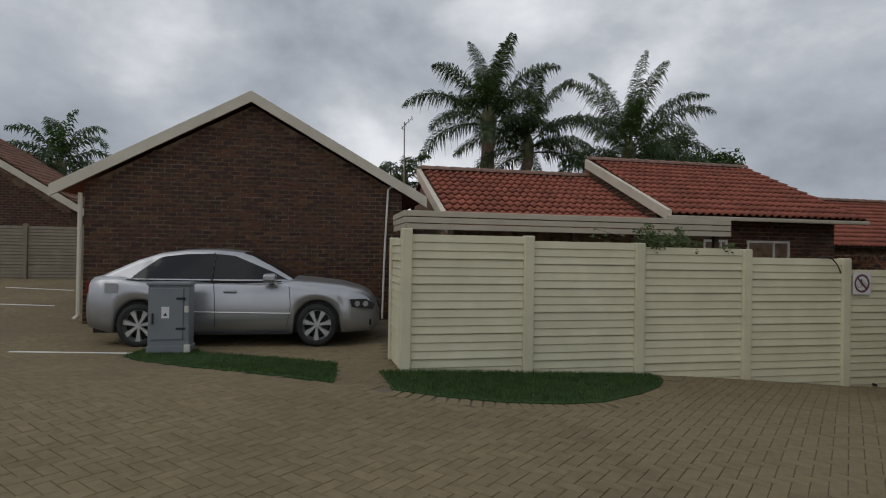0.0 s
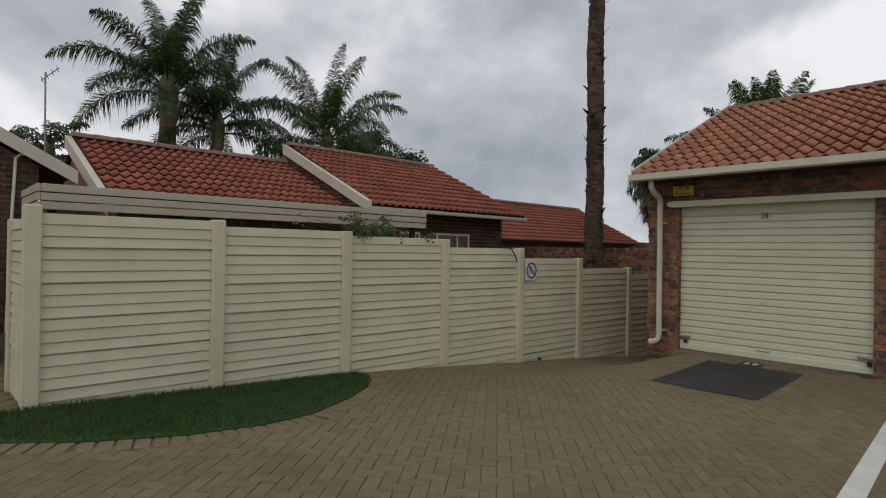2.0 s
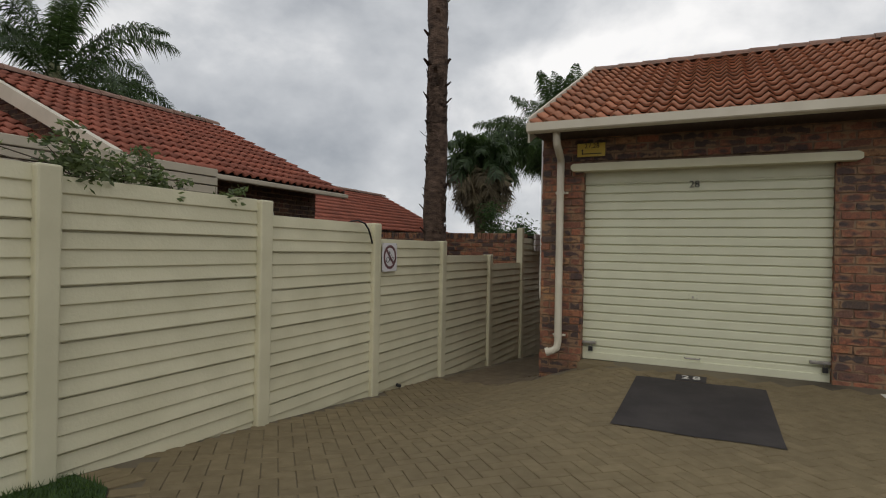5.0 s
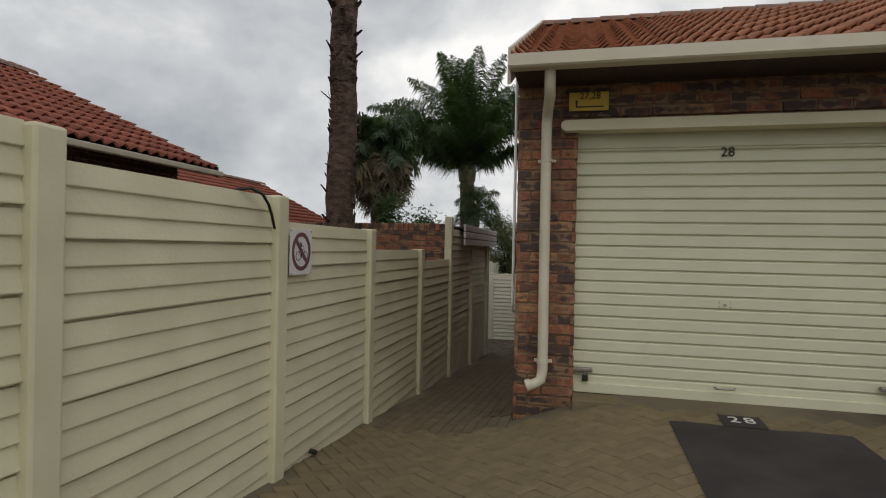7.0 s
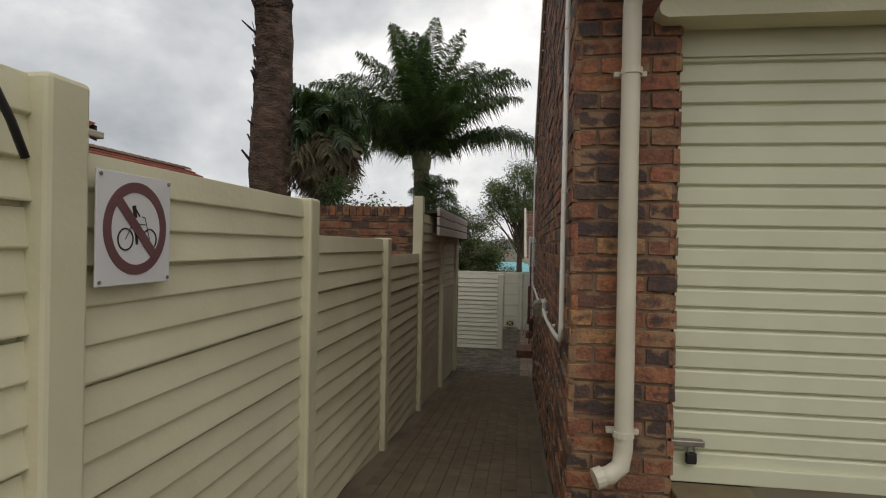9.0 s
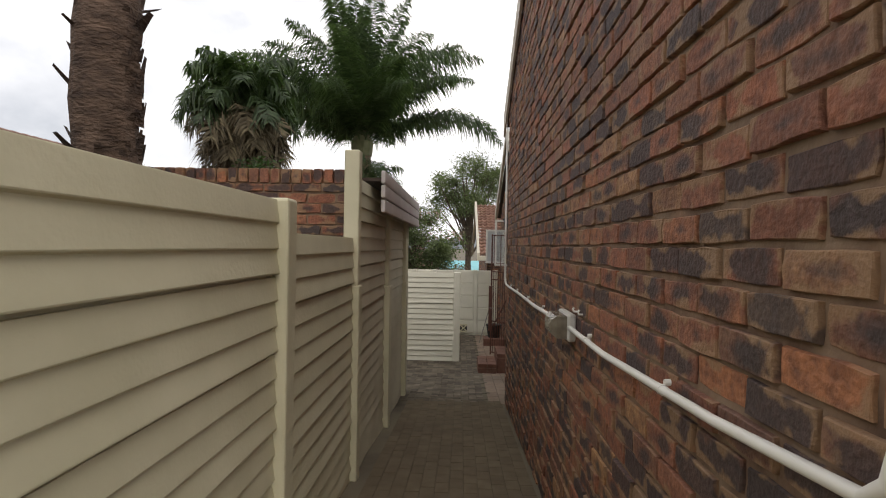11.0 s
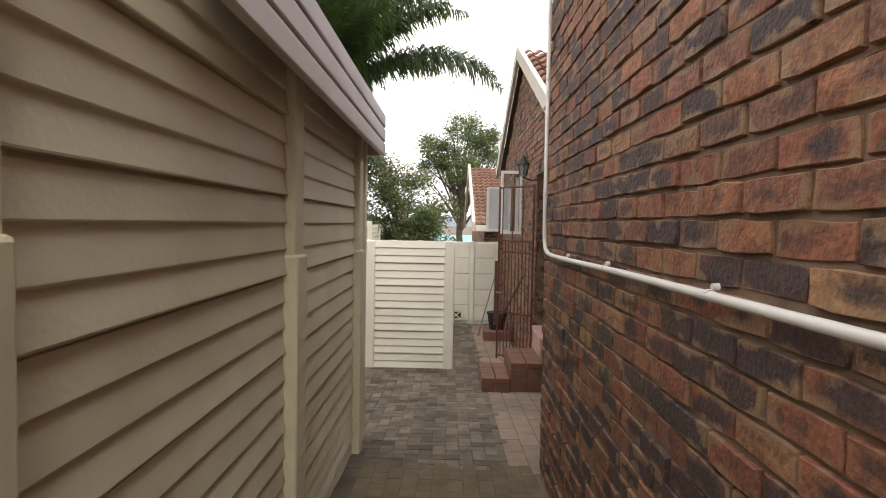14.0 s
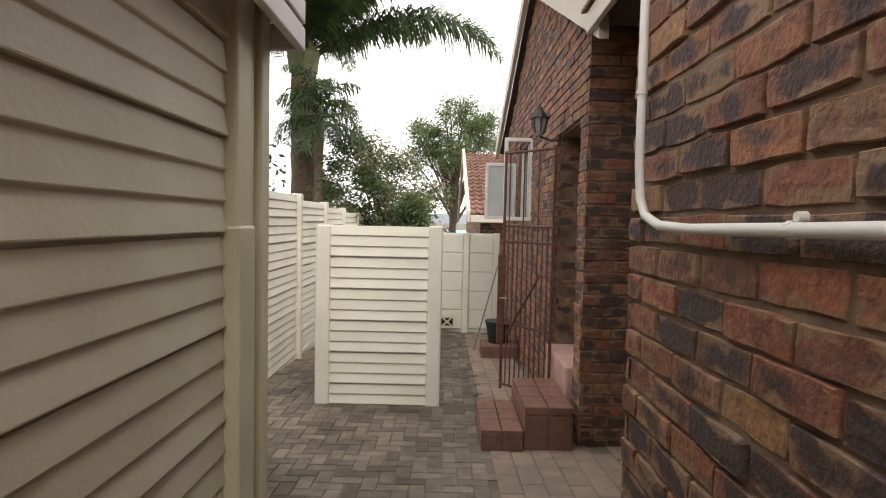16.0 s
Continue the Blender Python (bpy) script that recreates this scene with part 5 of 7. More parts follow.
# ---- foliage ----
def leaf_cloud(verts, faces, centre, radius, count, size, rnd, squash=0.8, shell=0.55):
    for _ in range(count):
        d = Vector((rnd.gauss(0, 1), rnd.gauss(0, 1), rnd.gauss(0, 1))).normalized()
        r = radius * (shell + (1 - shell) * rnd.random()) * (0.8 + 0.3 * noise.noise(d * 2.3 + Vector(centre)))
        p = Vector(centre) + Vector((d.x * r, d.y * r, d.z * r * squash))
        a = Vector((rnd.gauss(0, 1), rnd.gauss(0, 1), rnd.gauss(0, 0.6))).normalized()
        b = a.cross(Vector((rnd.gauss(0, 1), rnd.gauss(0, 1), rnd.gauss(0, 1)))).normalized()
        s = size * rnd.uniform(0.6, 1.3)
        k = len(verts)
        verts.extend([tuple(p - a * s), tuple(p + b * s * 0.42), tuple(p + a * s), tuple(p - b * s * 0.42)])
        faces.append((k, k + 1, k + 2, k + 3))


def tree(name, label, base, height, spread, clumps, leaves, size, mat, seed, trunk_r=0.14, extra=None, low=0.3, category="tree"):
    rnd = random.Random(seed)
    t = thing(name, base, label, category)
    b = Vector(base)
    top = b + Vector((rnd.uniform(-0.3, 0.3), rnd.uniform(-0.3, 0.3), height * 0.55))
    bm = bmesh.new()
    tube(bm, [b - Vector((0, 0, 0.1)), b.lerp(top, 0.5) + Vector((0.08, 0.05, 0)), top], [trunk_r * 1.3, trunk_r, trunk_r * 0.6], 9)
    part("trunk", bm, M_WOODBARK, t)
    vs, fs, es = [], [], []
    ev = []
    for c in range(clumps):
        ang = c * 2.399 + rnd.uniform(-0.4, 0.4)
        rr = spread * math.sqrt((c + 0.5) / clumps) * rnd.uniform(0.75, 1.1)
        zz = height * (low + (1 - low) * rnd.random() * (1 - 0.45 * (rr / spread) ** 2))
        p = b + Vector((rr * math.cos(ang), rr * math.sin(ang), zz))
        bm = bmesh.new()
        st = b.lerp(top, rnd.uniform(0.55, 1.0))
        tube(bm, [st, st.lerp(p, 0.5) + Vector((0, 0, 0.12)), p], [trunk_r * 0.42, trunk_r * 0.25, trunk_r * 0.08], 5)
        part("limb", bm, M_WOODBARK, t)
        leaf_cloud(vs, fs, p, spread * rnd.uniform(0.34, 0.58), leaves, size, rnd, 0.8, 0.15)
        if extra and rnd.random() < 0.5:
            leaf_cloud(ev, es, p + Vector((0, 0, 0.1)), spread * 0.3, leaves // 7, size, rnd)
    stuff_mesh("crown", vs, fs, mat, t, "loose leafy crown")
    if extra:
        stuff_mesh("blossom", ev, es, extra, t, "pale blossom among the leaves")
    return t


def frond_faces(verts, faces, root, az, el, length, curl, rnd, leaflet=0.5, droop=0.5, n=34, wide=0.02):
    """A feather frond: an arching stalk with two rows of narrow leaflets. Returns the stalk's points."""
    d = Vector((math.cos(az) * math.cos(el), math.sin(az) * math.cos(el), math.sin(el)))
    p = Vector(root)
    step = length / n
    pts = [p.copy()]
    for i in range(n):
        t = i / n
        side = d.cross(Vector((0, 0, 1)))
        side = side.normalized() if side.length > 0.05 else Vector((-math.sin(az), math.cos(az), 0))
        upv = side.cross(d).normalized()
        if t > 0.14:
            ll = leaflet * (math.sin(math.pi * min(1.0, 0.12 + 0.86 * t)) ** 0.6) * rnd.uniform(0.8, 1.1)
            for s in (-1, 1, -1, 1):
                tilt = rnd.uniform(-0.55, 0.75)
                out = (side * s * 0.85 + d * rnd.uniform(0.35, 0.75) + upv * tilt).normalized()
                q = p + d * step * rnd.uniform(-0.5, 0.5)
                ll2 = ll * rnd.uniform(0.75, 1.1)
                m = q + out * ll2 * 0.5 + Vector((0, 0, -droop * ll2 * 0.12))
                e = q + out * ll2 * 0.85 + Vector((0, 0, -droop * ll2 * rnd.uniform(0.45, 0.95)))
                wv = d * wide
                k = len(verts)
                verts.extend([tuple(q - wv * 0.4), tuple(q + wv * 0.4), tuple(m + wv), tuple(m - wv), tuple(e)])
                faces.append((k, k + 1, k + 2, k + 3))
                faces.append((k + 3, k + 2, k + 4))
        p = p + d * step
        pts.append(p.copy())
        d = (d + Vector((0, 0, -1)) * curl * step * (0.35 + 1.3 * t)).normalized()
    return pts


def palm(name, label, base, crown, trunk_r, fronds, length, seed, leaflet=0.55, el=(20, 82), curl=0.62, mat=None, dry=0, aim=None, n=34, wide=0.02):
    rnd = random.Random(seed)
    t = thing(name, base, label, "palm tree")
    b, c = Vector(base), Vector(crown)
    bm = bmesh.new()
    m = 14
    pts = [b.lerp(c, i / m) + Vector((math.sin(i * 0.5) * 0.03, 0, 0)) for i in range(m + 1)]
    pts[0].z -= 0.1
    tube(bm, pts, [trunk_r * (1.25 - 0.4 * i / m) * (1.05 if i % 2 else 0.97) for i in range(m + 1)], 12)
    part("trunk", bm, M_PALMBARK, t, smooth=True)
    bm = bmesh.new()
    tube(bm, [c - Vector((0, 0, 0.1)), c + Vector((0, 0, 0.35)), c + Vector((0, 0, 0.8))], [trunk_r * 1.0, trunk_r * 1.15, trunk_r * 0.4], 10)
    part("crownshaft", bm, M_RACHIS, t)

    def frond(az, e, ln, root, dry_):
        vs, fs = [], []
        pts = frond_faces(vs, fs, root, az, e, ln, curl / length * 2.6, rnd, leaflet, 0.8, n, wide)
        for i in range(0, len(pts) - 4, 4):
            p_, q_ = pts[i], pts[i + 4]
            d_ = (q_ - p_).normalized()
            a_ = d_.cross(Vector((0, 0, 1)))
            a_ = a_.normalized() if a_.length > 0.01 else Vector((1, 0, 0))
            b_ = d_.cross(a_)
            r0_, r1_ = 0.03 * (1 - 0.9 * i / len(pts)), 0.03 * (1 - 0.9 * (i + 4) / len(pts))
            k = len(vs)
            for pt, r in ((p_, r0_), (q_, r1_)):
                vs.extend([tuple(pt + a_ * r), tuple(pt + b_ * r), tuple(pt - a_ * r), tuple(pt - b_ * r)])
            fs.extend([(k + j, k + (j + 1) % 4, k + 4 + (j + 1) % 4, k + 4 + j) for j in range(4)])
        stuff_mesh("frond", vs, fs, M_DRYFROND if dry_ else (mat or M_FROND), t, "hanging dry frond" if dry_ else "", kind="")

    for i in range(fronds):
        az = i * 2.399 + rnd.uniform(-0.25, 0.25)
        f = (i + 0.5) / fronds
        e = radians(el[1] + (el[0] - el[1]) * f + rnd.uniform(-6, 6))
        frond(az, e, length * rnd.uniform(0.85, 1.1), c + Vector((0, 0, 0.55 * (1 - f))), i >= fronds - dry)
    for az, e, ln in (aim or ()):
        frond(radians(az), radians(e), ln, c + Vector((0, 0, 0.3)), False)
    return t


PALM = "tall feather palm with drooping dark green fronds"
GROUP = "palms behind the tiled house"
tagged(palm("feather_palm", PALM, (5.35, 18.0, 0.2), (5.30, 18.0, 5.75), 0.25, 17, 3.0, 3, el=(2, 84), leaflet=0.62, curl=0.62, n=96, wide=0.016), group=GROUP)
tagged(palm("feather_palm", PALM, (6.55, 18.4, 0.2), (6.85, 18.4, 5.0), 0.2, 15, 2.9, 4, el=(-4, 78), leaflet=0.62, curl=0.6, n=92, wide=0.016), group=GROUP)
tagged(palm("feather_palm", PALM, (10.7, 18.3, 0.0), (10.65, 18.3, 5.0), 0.24, 19, 3.4, 5, el=(8, 84), leaflet=0.66, curl=0.6, n=100, wide=0.016), group=GROUP)
palm("feather_palm", PALM + " above the yard", (26.9, 9.0, -1.6), (26.9, 9.2, 4.15), 0.34, 38, 4.75, 6, el=(38, 84), leaflet=0.95, curl=0.56, aim=((-86, 34, 5.2), (92, 50, 5.2), (100, 34, 5.0), (80, 40, 5.0), (85, 60, 5.3), (118, 56, 5.2), (-104, 58, 5.2), (-76, 66, 5.2)), n=130, wide=0.018)
palm("fan_palm", "shaggy palm with a hanging skirt of dry fronds", (22.2, 11.4, -1.0), (22.2, 11.4, 4.2), 0.2, 58, 1.8, 7, el=(-78, 78), leaflet=0.8, curl=0.9, dry=34, wide=0.034)
palm("feather_palm", PALM + " across the court", (-12.0, 29.0, 1.0), (-12.0, 29.0, 4.9), 0.25, 22, 3.0, 8, el=(-5, 80), leaflet=0.7, curl=0.9, wide=0.035)
palm("young_palm", "young palm with arching fronds behind the yard fence", (25.6, 8.55, -1.5), (25.6, 8.5, 2.5), 0.1, 18, 1.3, 10, el=(15, 75), leaflet=0.5, curl=1.15, n=40, wide=0.012)
palm("young_palm", "small palm showing over the neighbouring roof", (2.7, 19.5, 0.2), (2.7, 19.5, 3.7), 0.15, 14, 1.5, 9, el=(-5, 70), leaflet=0.4, curl=0.9)

# the tall bare trunk beside the fence, with its crown far overhead
tp = thing("tall_palm", (11.8, 8.15, -0.5), "very tall palm with a rough dark shaggy trunk", "palm tree")
bm = bmesh.new()
rt = random.Random(11)
pts, rad = [], []
for i in range(46):
    f = i / 45
    pts.append((11.83 - 0.12 * f + 0.03 * math.sin(i * 0.4), 8.15 + 0.02 * math.sin(i * 0.7), -0.6 + 10.6 * f))
    rad.append(0.215 - 0.055 * f + (0.008 if i % 2 else -0.004))
tube(bm, pts, rad, 16)
part("trunk", bm, M_BARK, tp)
vs, fs = [], []
for i in range(1300):
    f = rt.random() ** 1.25
    x, y, z = 11.83 - 0.12 * f, 8.15, -0.6 + 10.6 * f
    a = rt.uniform(0, 2 * math.pi)
    r = 0.205 - 0.055 * f
    o = Vector((math.cos(a), math.sin(a), 0))
    s = Vector((-math.sin(a), math.cos(a), 0)) * rt.uniform(0.03, 0.075)
    p = Vector((x, y, z)) + o * r
    h = rt.uniform(0.06, 0.15)
    lift = rt.uniform(0.008, 0.035) if rt.random() < 0.95 else rt.uniform(0.06, 0.14)
    k = len(vs)
    vs.extend([tuple(p - s), tuple(p + s), tuple(p + s * 0.5 + o * lift + Vector((0, 0, h))), tuple(p - s * 0.5 + o * lift + Vector((0, 0, h)))])
    fs.append((k, k + 1, k + 2, k + 3))
stuff_mesh("husk", vs, fs, M_BARK, tp, "ragged old leaf bases")
vs, fs = [], []
for i in range(22):
    frond_faces(vs, fs, (11.71, 8.15, 10.0), i * 2.399, radians(70 - 3.2 * i), 2.6, 0.6, rt, 0.6, 0.7)
stuff_mesh("crown", vs, fs, M_FROND, tp, "crown of arching fronds")

tree("tree", "tall loose-leaved tree beyond the yard", (37.5, 5.35, -2.0), 7.7, 2.1, 44, 640, 0.055, M_LEAF, 21, 0.16, low=0.62)
tree("shrub", "broad leafy shrub with pale blossom behind the yard fence", (26.3, 7.3, -1.6), 4.5, 1.5, 46, 520, 0.05, M_LEAF, 22, 0.07, M_LEAF_PINK, 0.2, "shrub")
tree("shrub", "broad leafy shrub behind the yard fence", (26.8, 8.7, -1.6), 3.4, 1.5, 28, 620, 0.06, M_LEAF, 23, 0.07, None, 0.2, "shrub")
tree("shrub", "dark dense shrub below the palm", (21.6, 10.3, -1.1), 4.1, 1.6, 42, 620, 0.06, M_LEAF_DARK, 24, 0.08, None, 0.2, "shrub")
tree("shrub", "dark dense shrub below the palm", (20.0, 10.4, -1.0), 2.9, 1.7, 30, 560, 0.075, M_LEAF_DARK, 25, 0.1, None, 0.15, "shrub")
tree("tree", "dark rounded tree behind the tiled house", (14.2, 22.0, 0.0), 6.9, 1.8, 22, 420, 0.1, M_LEAF_DARK, 26, 0.15, None, 0.6)
tree("tree", "dark rounded tree behind the tiled house", (17.0, 22.5, 0.0), 6.6, 1.6, 18, 420, 0.1, M_LEAF_DARK, 27, 0.15, None, 0.6)

vine = thing("creeper", (4.6, 6.72, 0.0), "straggling creeper leaning over the fence top", "climbing plant")
rv = random.Random(31)
vs, fs = [], []
bm = bmesh.new()
for k in range(16):
    x = rv.uniform(4.2, 5.3)
    q = Vector((x, 6.75, 1.45))
    e = Vector((x + rv.uniform(-0.5, 0.25), rv.uniform(6.5, 6.85), rv.uniform(1.72, 1.98)))
    if k < 3:
        e = Vector((rv.uniform(3.35, 3.9), 6.75, rv.uniform(1.82, 1.95)))
    tube(bm, [q, q.lerp(e, 0.6) + Vector((0, 0, 0.06)), e], [0.006, 0.004, 0.002], 4)
    leaf_cloud(vs, fs, q.lerp(e, 0.75), 0.17, 70 if k > 2 else 5, 0.028, rv, 0.6, 0.2)
    leaf_cloud(vs, fs, e, 0.12, 40 if k > 2 else 6, 0.024, rv, 0.6, 0.2)
bm2 = bm
tube(bm2, [(4.6, 6.8, -0.1), (4.7, 6.76, 0.8), (4.65, 6.75, 1.5)], [0.02, 0.015, 0.008], 5)
part("stems", bm2, M_WOODBARK, vine)
stuff_mesh("leaves", vs, fs, M_LEAF, vine, "small green leaves")

ant = thing("aerial", (1.95, 14.0, 3.0), "thin television aerial on a mast", "aerial")
part("mast", pipe([(1.95, 14.0, 2.7), (1.93, 14.0, 4.85)], 0.018, 6), M_STEEL, ant)
part("boom", pipe([(1.86, 14.0, 4.68), (2.14, 14.0, 4.98)], 0.012, 6), M_STEEL, ant)
for k in range(4):
    f = k / 3
    x, z = 1.88 + 0.24 * f, 4.70 + 0.26 * f
    part("element", pipe([(x - 0.03, 13.9, z + 0.03), (x + 0.03, 14.1, z - 0.03)], 0.006, 5), M_STEEL, ant)

# ---- yard at the alley's end ----
st = thing("brick_steps", (17.8, 5.1, -1.05), "two low brick steps up to the doorway", "steps", kind="structure")


def step_block(x0, x1, y0, y1, z0, z1):
    part("core", cube(x0 + 0.012, x1 - 0.012, y0 + 0.012, y1 - 0.012, z0 - 0.2, z1 - 0.045), M_MORTAR, st)
    n = max(1, int(round((y1 - y0) / 0.16)))
    m = max(1, int(round((x1 - x0) / 0.23)))
    for i in range(m):
        for j in range(n):
            a, b = x0 + (x1 - x0) * i / m, y0 + (y1 - y0) * j / n
            part("tread_brick", cube(a + 0.004, a + (x1 - x0) / m - 0.004, b + 0.004, b + (y1 - y0) / n - 0.004, z1 - 0.06, z1, 0.006), M_STEPBRICK, st)
    for j in range(n):
        b = y0 + (y1 - y0) * j / n
        part("riser_brick", cube(x0, x0 + 0.1, b + 0.004, b + (y1 - y0) / n - 0.004, z0 - 0.05, z1 - 0.068, 0.005), M_STEPBRICK, st)
    for i in range(m):
        a = x0 + (x1 - x0) * i / m
        part("riser_brick", cube(max(a, x0 + 0.102) + 0.004, a + (x1 - x0) / m - 0.004, y1 - 0.1, y1, z0 - 0.05, z1 - 0.068, 0.005), M_STEPBRICK, st)


step_block(17.55, 18.28, 5.152, 5.47, -1.06, -0.90)
step_block(17.58, 18.38, 4.78, 5.148, -1.06, -0.73)

gt = thing("security_gate", (18.6, 4.8, -1.0), "rusty brown barred security gate standing open", "gate")
A, B = Vector((18.50, 4.80, 0)), Vector((18.95, 5.19, 0))
d = B - A


def gate_bar(f, z0, z1, r=0.007):
    p = A + d * f
    return pipe([(p.x, p.y, z0), (p.x, p.y, z1)], r, 6)


for f in (0.0, 1.0):
    part("stile", gate_bar(f, -1.0, 1.32, 0.014), M_RUST, gt)
for z in (-0.95, -0.35, 0.45, 0.60, 1.30):
    part("rail", pipe([(A.x, A.y, z), (B.x, B.y, z)], 0.012, 6), M_RUST, gt)
for k in range(1, 10):
    part("bar", gate_bar(k / 10, -0.95, 0.60 if k % 3 else 1.30), M_RUST, gt)
part("brace", pipe([(A.x + d.x * 0.2, A.y + d.y * 0.2 + 0.02, 0.15), (A.x + d.x * 0.85, A.y + d.y * 0.85 + 0.02, -0.45)], 0.012, 6), M_RUST, gt)
part("lock_box", cube(B.x - 0.02, B.x + 0.03, B.y - 0.02, B.y + 0.05, -0.55, 0.32, 0.006), M_RUST, gt)
part("handle", pipe([(B.x, B.y + 0.02, -0.1), (B.x - 0.05, B.y + 0.03, -0.1), (B.x - 0.05, B.y - 0.04, -0.1)], 0.009, 6), M_STEEL, gt)

lm = thing("wall_lantern", (18.6, 4.82, 1.45), "small black coach lantern on a wall bracket", "wall lamp")
lx, ly = 18.62, 4.93
part("bracket", pipe([(lx, 4.70, 1.40), (lx, 4.82, 1.38), (lx, ly, 1.42)], 0.010, 6), M_BLACK, lm)
bm = bmesh.new()
tube(bm, [(lx, ly, 1.43), (lx, ly, 1.45), (lx, ly, 1.58)], [0.03, 0.045, 0.075], 6)
part("lantern_body", bm, M_LENS, lm, "small glazed lantern body")
for k in range(6):
    a = 2 * math.pi * k / 6
    part("glazing_bar", pipe([(lx + 0.047 * math.cos(a), ly + 0.047 * math.sin(a), 1.45), (lx + 0.079 * math.cos(a), ly + 0.079 * math.sin(a), 1.58)], 0.006, 5), M_BLACK, lm)
bm = bmesh.new()
tube(bm, [(lx, ly, 1.575), (lx, ly, 1.59), (lx, ly, 1.65), (lx, ly, 1.69)], [0.092, 0.088, 0.03, 0.012], 8)
part("cap", bm, M_BLACK, lm)

pb = thing("plinth_block", (21.2, 4.98, gz(21.2, 5.0)), "low dark brick plinth against the house wall", "plinth")
part("block", cube(20.95, 21.4, 4.76, 5.24, gz(21.2, 5) - 0.1, gz(21.2, 5) + 0.17, 0.01), M_STEPBRICK, pb)
pot = thing("plant_pot", (21.25, 4.98, gz(21.2, 5) + 0.17), "black plastic pot on the brick plinth", "pot")
bm = bmesh.new()
zb = gz(21.2, 5) + 0.17
tube(bm, [(21.25, 5.0, zb), (21.25, 5.0, zb + 0.26), (21.25, 5.0, zb + 0.27), (21.25, 5.0, zb + 0.30)], [0.13, 0.17, 0.185, 0.185], 16)
part("tub", bm, M_BLACK, pot)
br = thing("broom_stick", (21.6, 5.3, gz(21.6, 5.3)), "thin grey stick leaning against the house wall", "stick")
part("stick", pipe([(21.5, 5.32, gz(21.5, 5.3)), (21.7, 4.98, 0.0)], 0.011, 6), M_STEEL, br)
vb = thing("vent_block", (23.26, 5.72, -1.25), "cream pierced vent block at the wall's foot", "vent block")
part("frame", cube(23.24, 23.27, 5.6, 5.8, -1.24, -1.20), M_CREAM, vb)
part("frame", cube(23.24, 23.27, 5.6, 5.8, -1.06, -1.02), M_CREAM, vb)
for s in (-1, 1):
    part("bar", pipe([(23.255, 5.7 - s * 0.09, -1.21), (23.255, 5.7 + s * 0.09, -1.05)], 0.016, 5), M_CREAM, vb)
part("backing", cube(23.268, 23.272, 5.6, 5.8, -1.22, -1.04), M_BLACK, vb)

# ---- court: kiosk, car, lawn ----
KX0, KX1, KY0, KY1 = -2.37, -1.83, 8.45, 8.75
kz = gz(-2.1, 8.6)
ks = thing("meter_kiosk", (-2.15, 8.7, kz), "grey fibreglass electricity meter kiosk on the lawn's edge", "meter kiosk")
part("body", cube(KX0, KX1, KY0, KY1, kz + 0.10, kz + 0.97, 0.015), M_KIOSK, ks)
part("plinth", cube(KX0 - 0.015, KX1 + 0.015, KY0 - 0.015, KY1 + 0.015, kz - 0.1, kz + 0.11, 0.01), M_KIOSK, ks)
part("lid", cube(KX0 - 0.02, KX1 + 0.02, KY0 - 0.025, KY1 + 0.02, kz + 0.955, kz + 1.0, 0.014), M_KIOSK, ks)
door = part("door", cube(KX0 + 0.03, KX0 + 0.46, KY0 - 0.018, KY0 + 0.002, kz + 0.2, kz + 0.92, 0.008), M_KIOSK, ks)
part("side_strip", cube(KX0 + 0.475, KX1 - 0.01, KY0 - 0.01, KY0 + 0.002, kz + 0.2, kz + 0.92, 0.004), M_KIOSK, ks)
for z in (0.34, 0.76):
    part("hinge", cube(KX0 + 0.37, KX0 + 0.49, KY0 - 0.032, KY0 - 0.016, kz + z, kz + z + 0.03, 0.004), M_BLACK, door)
part("handle", cube(KX0 + 0.06, KX0 + 0.08, KY0 - 0.045, KY0 - 0.016, kz + 0.42, kz + 0.57, 0.005), M_BLACK, door)
part("notice", cube(KX0 + 0.18, KX0 + 0.28, KY0 - 0.0215, KY0 - 0.0175, kz + 0.5, kz + 0.66), M_SIGN, door, "small white warning notice")
bm = bmesh.new()
prism(bm, [(KX0 + 0.205, kz + 0.535), (KX0 + 0.255, kz + 0.535), (KX0 + 0.23, kz + 0.58)], "y", KY0 - 0.024, KY0 - 0.0213)
part("warning_mark", bm, M_BLACK, door)
part("padlock", cube(KX1 - 0.06, KX1 - 0.005, KY0 - 0.04, KY0 - 0.008, kz + 0.58, kz + 0.67, 0.008), M_BOXBASE, ks)
part("cable_stub", cube(KX1 - 0.06, KX1 + 0.02, KY0 - 0.05, KY0, kz + 0.02, kz + 0.13, 0.01), M_BOXBASE, ks)


def interp(x, xs, ys):
    return float(np.interp(x, xs, ys))


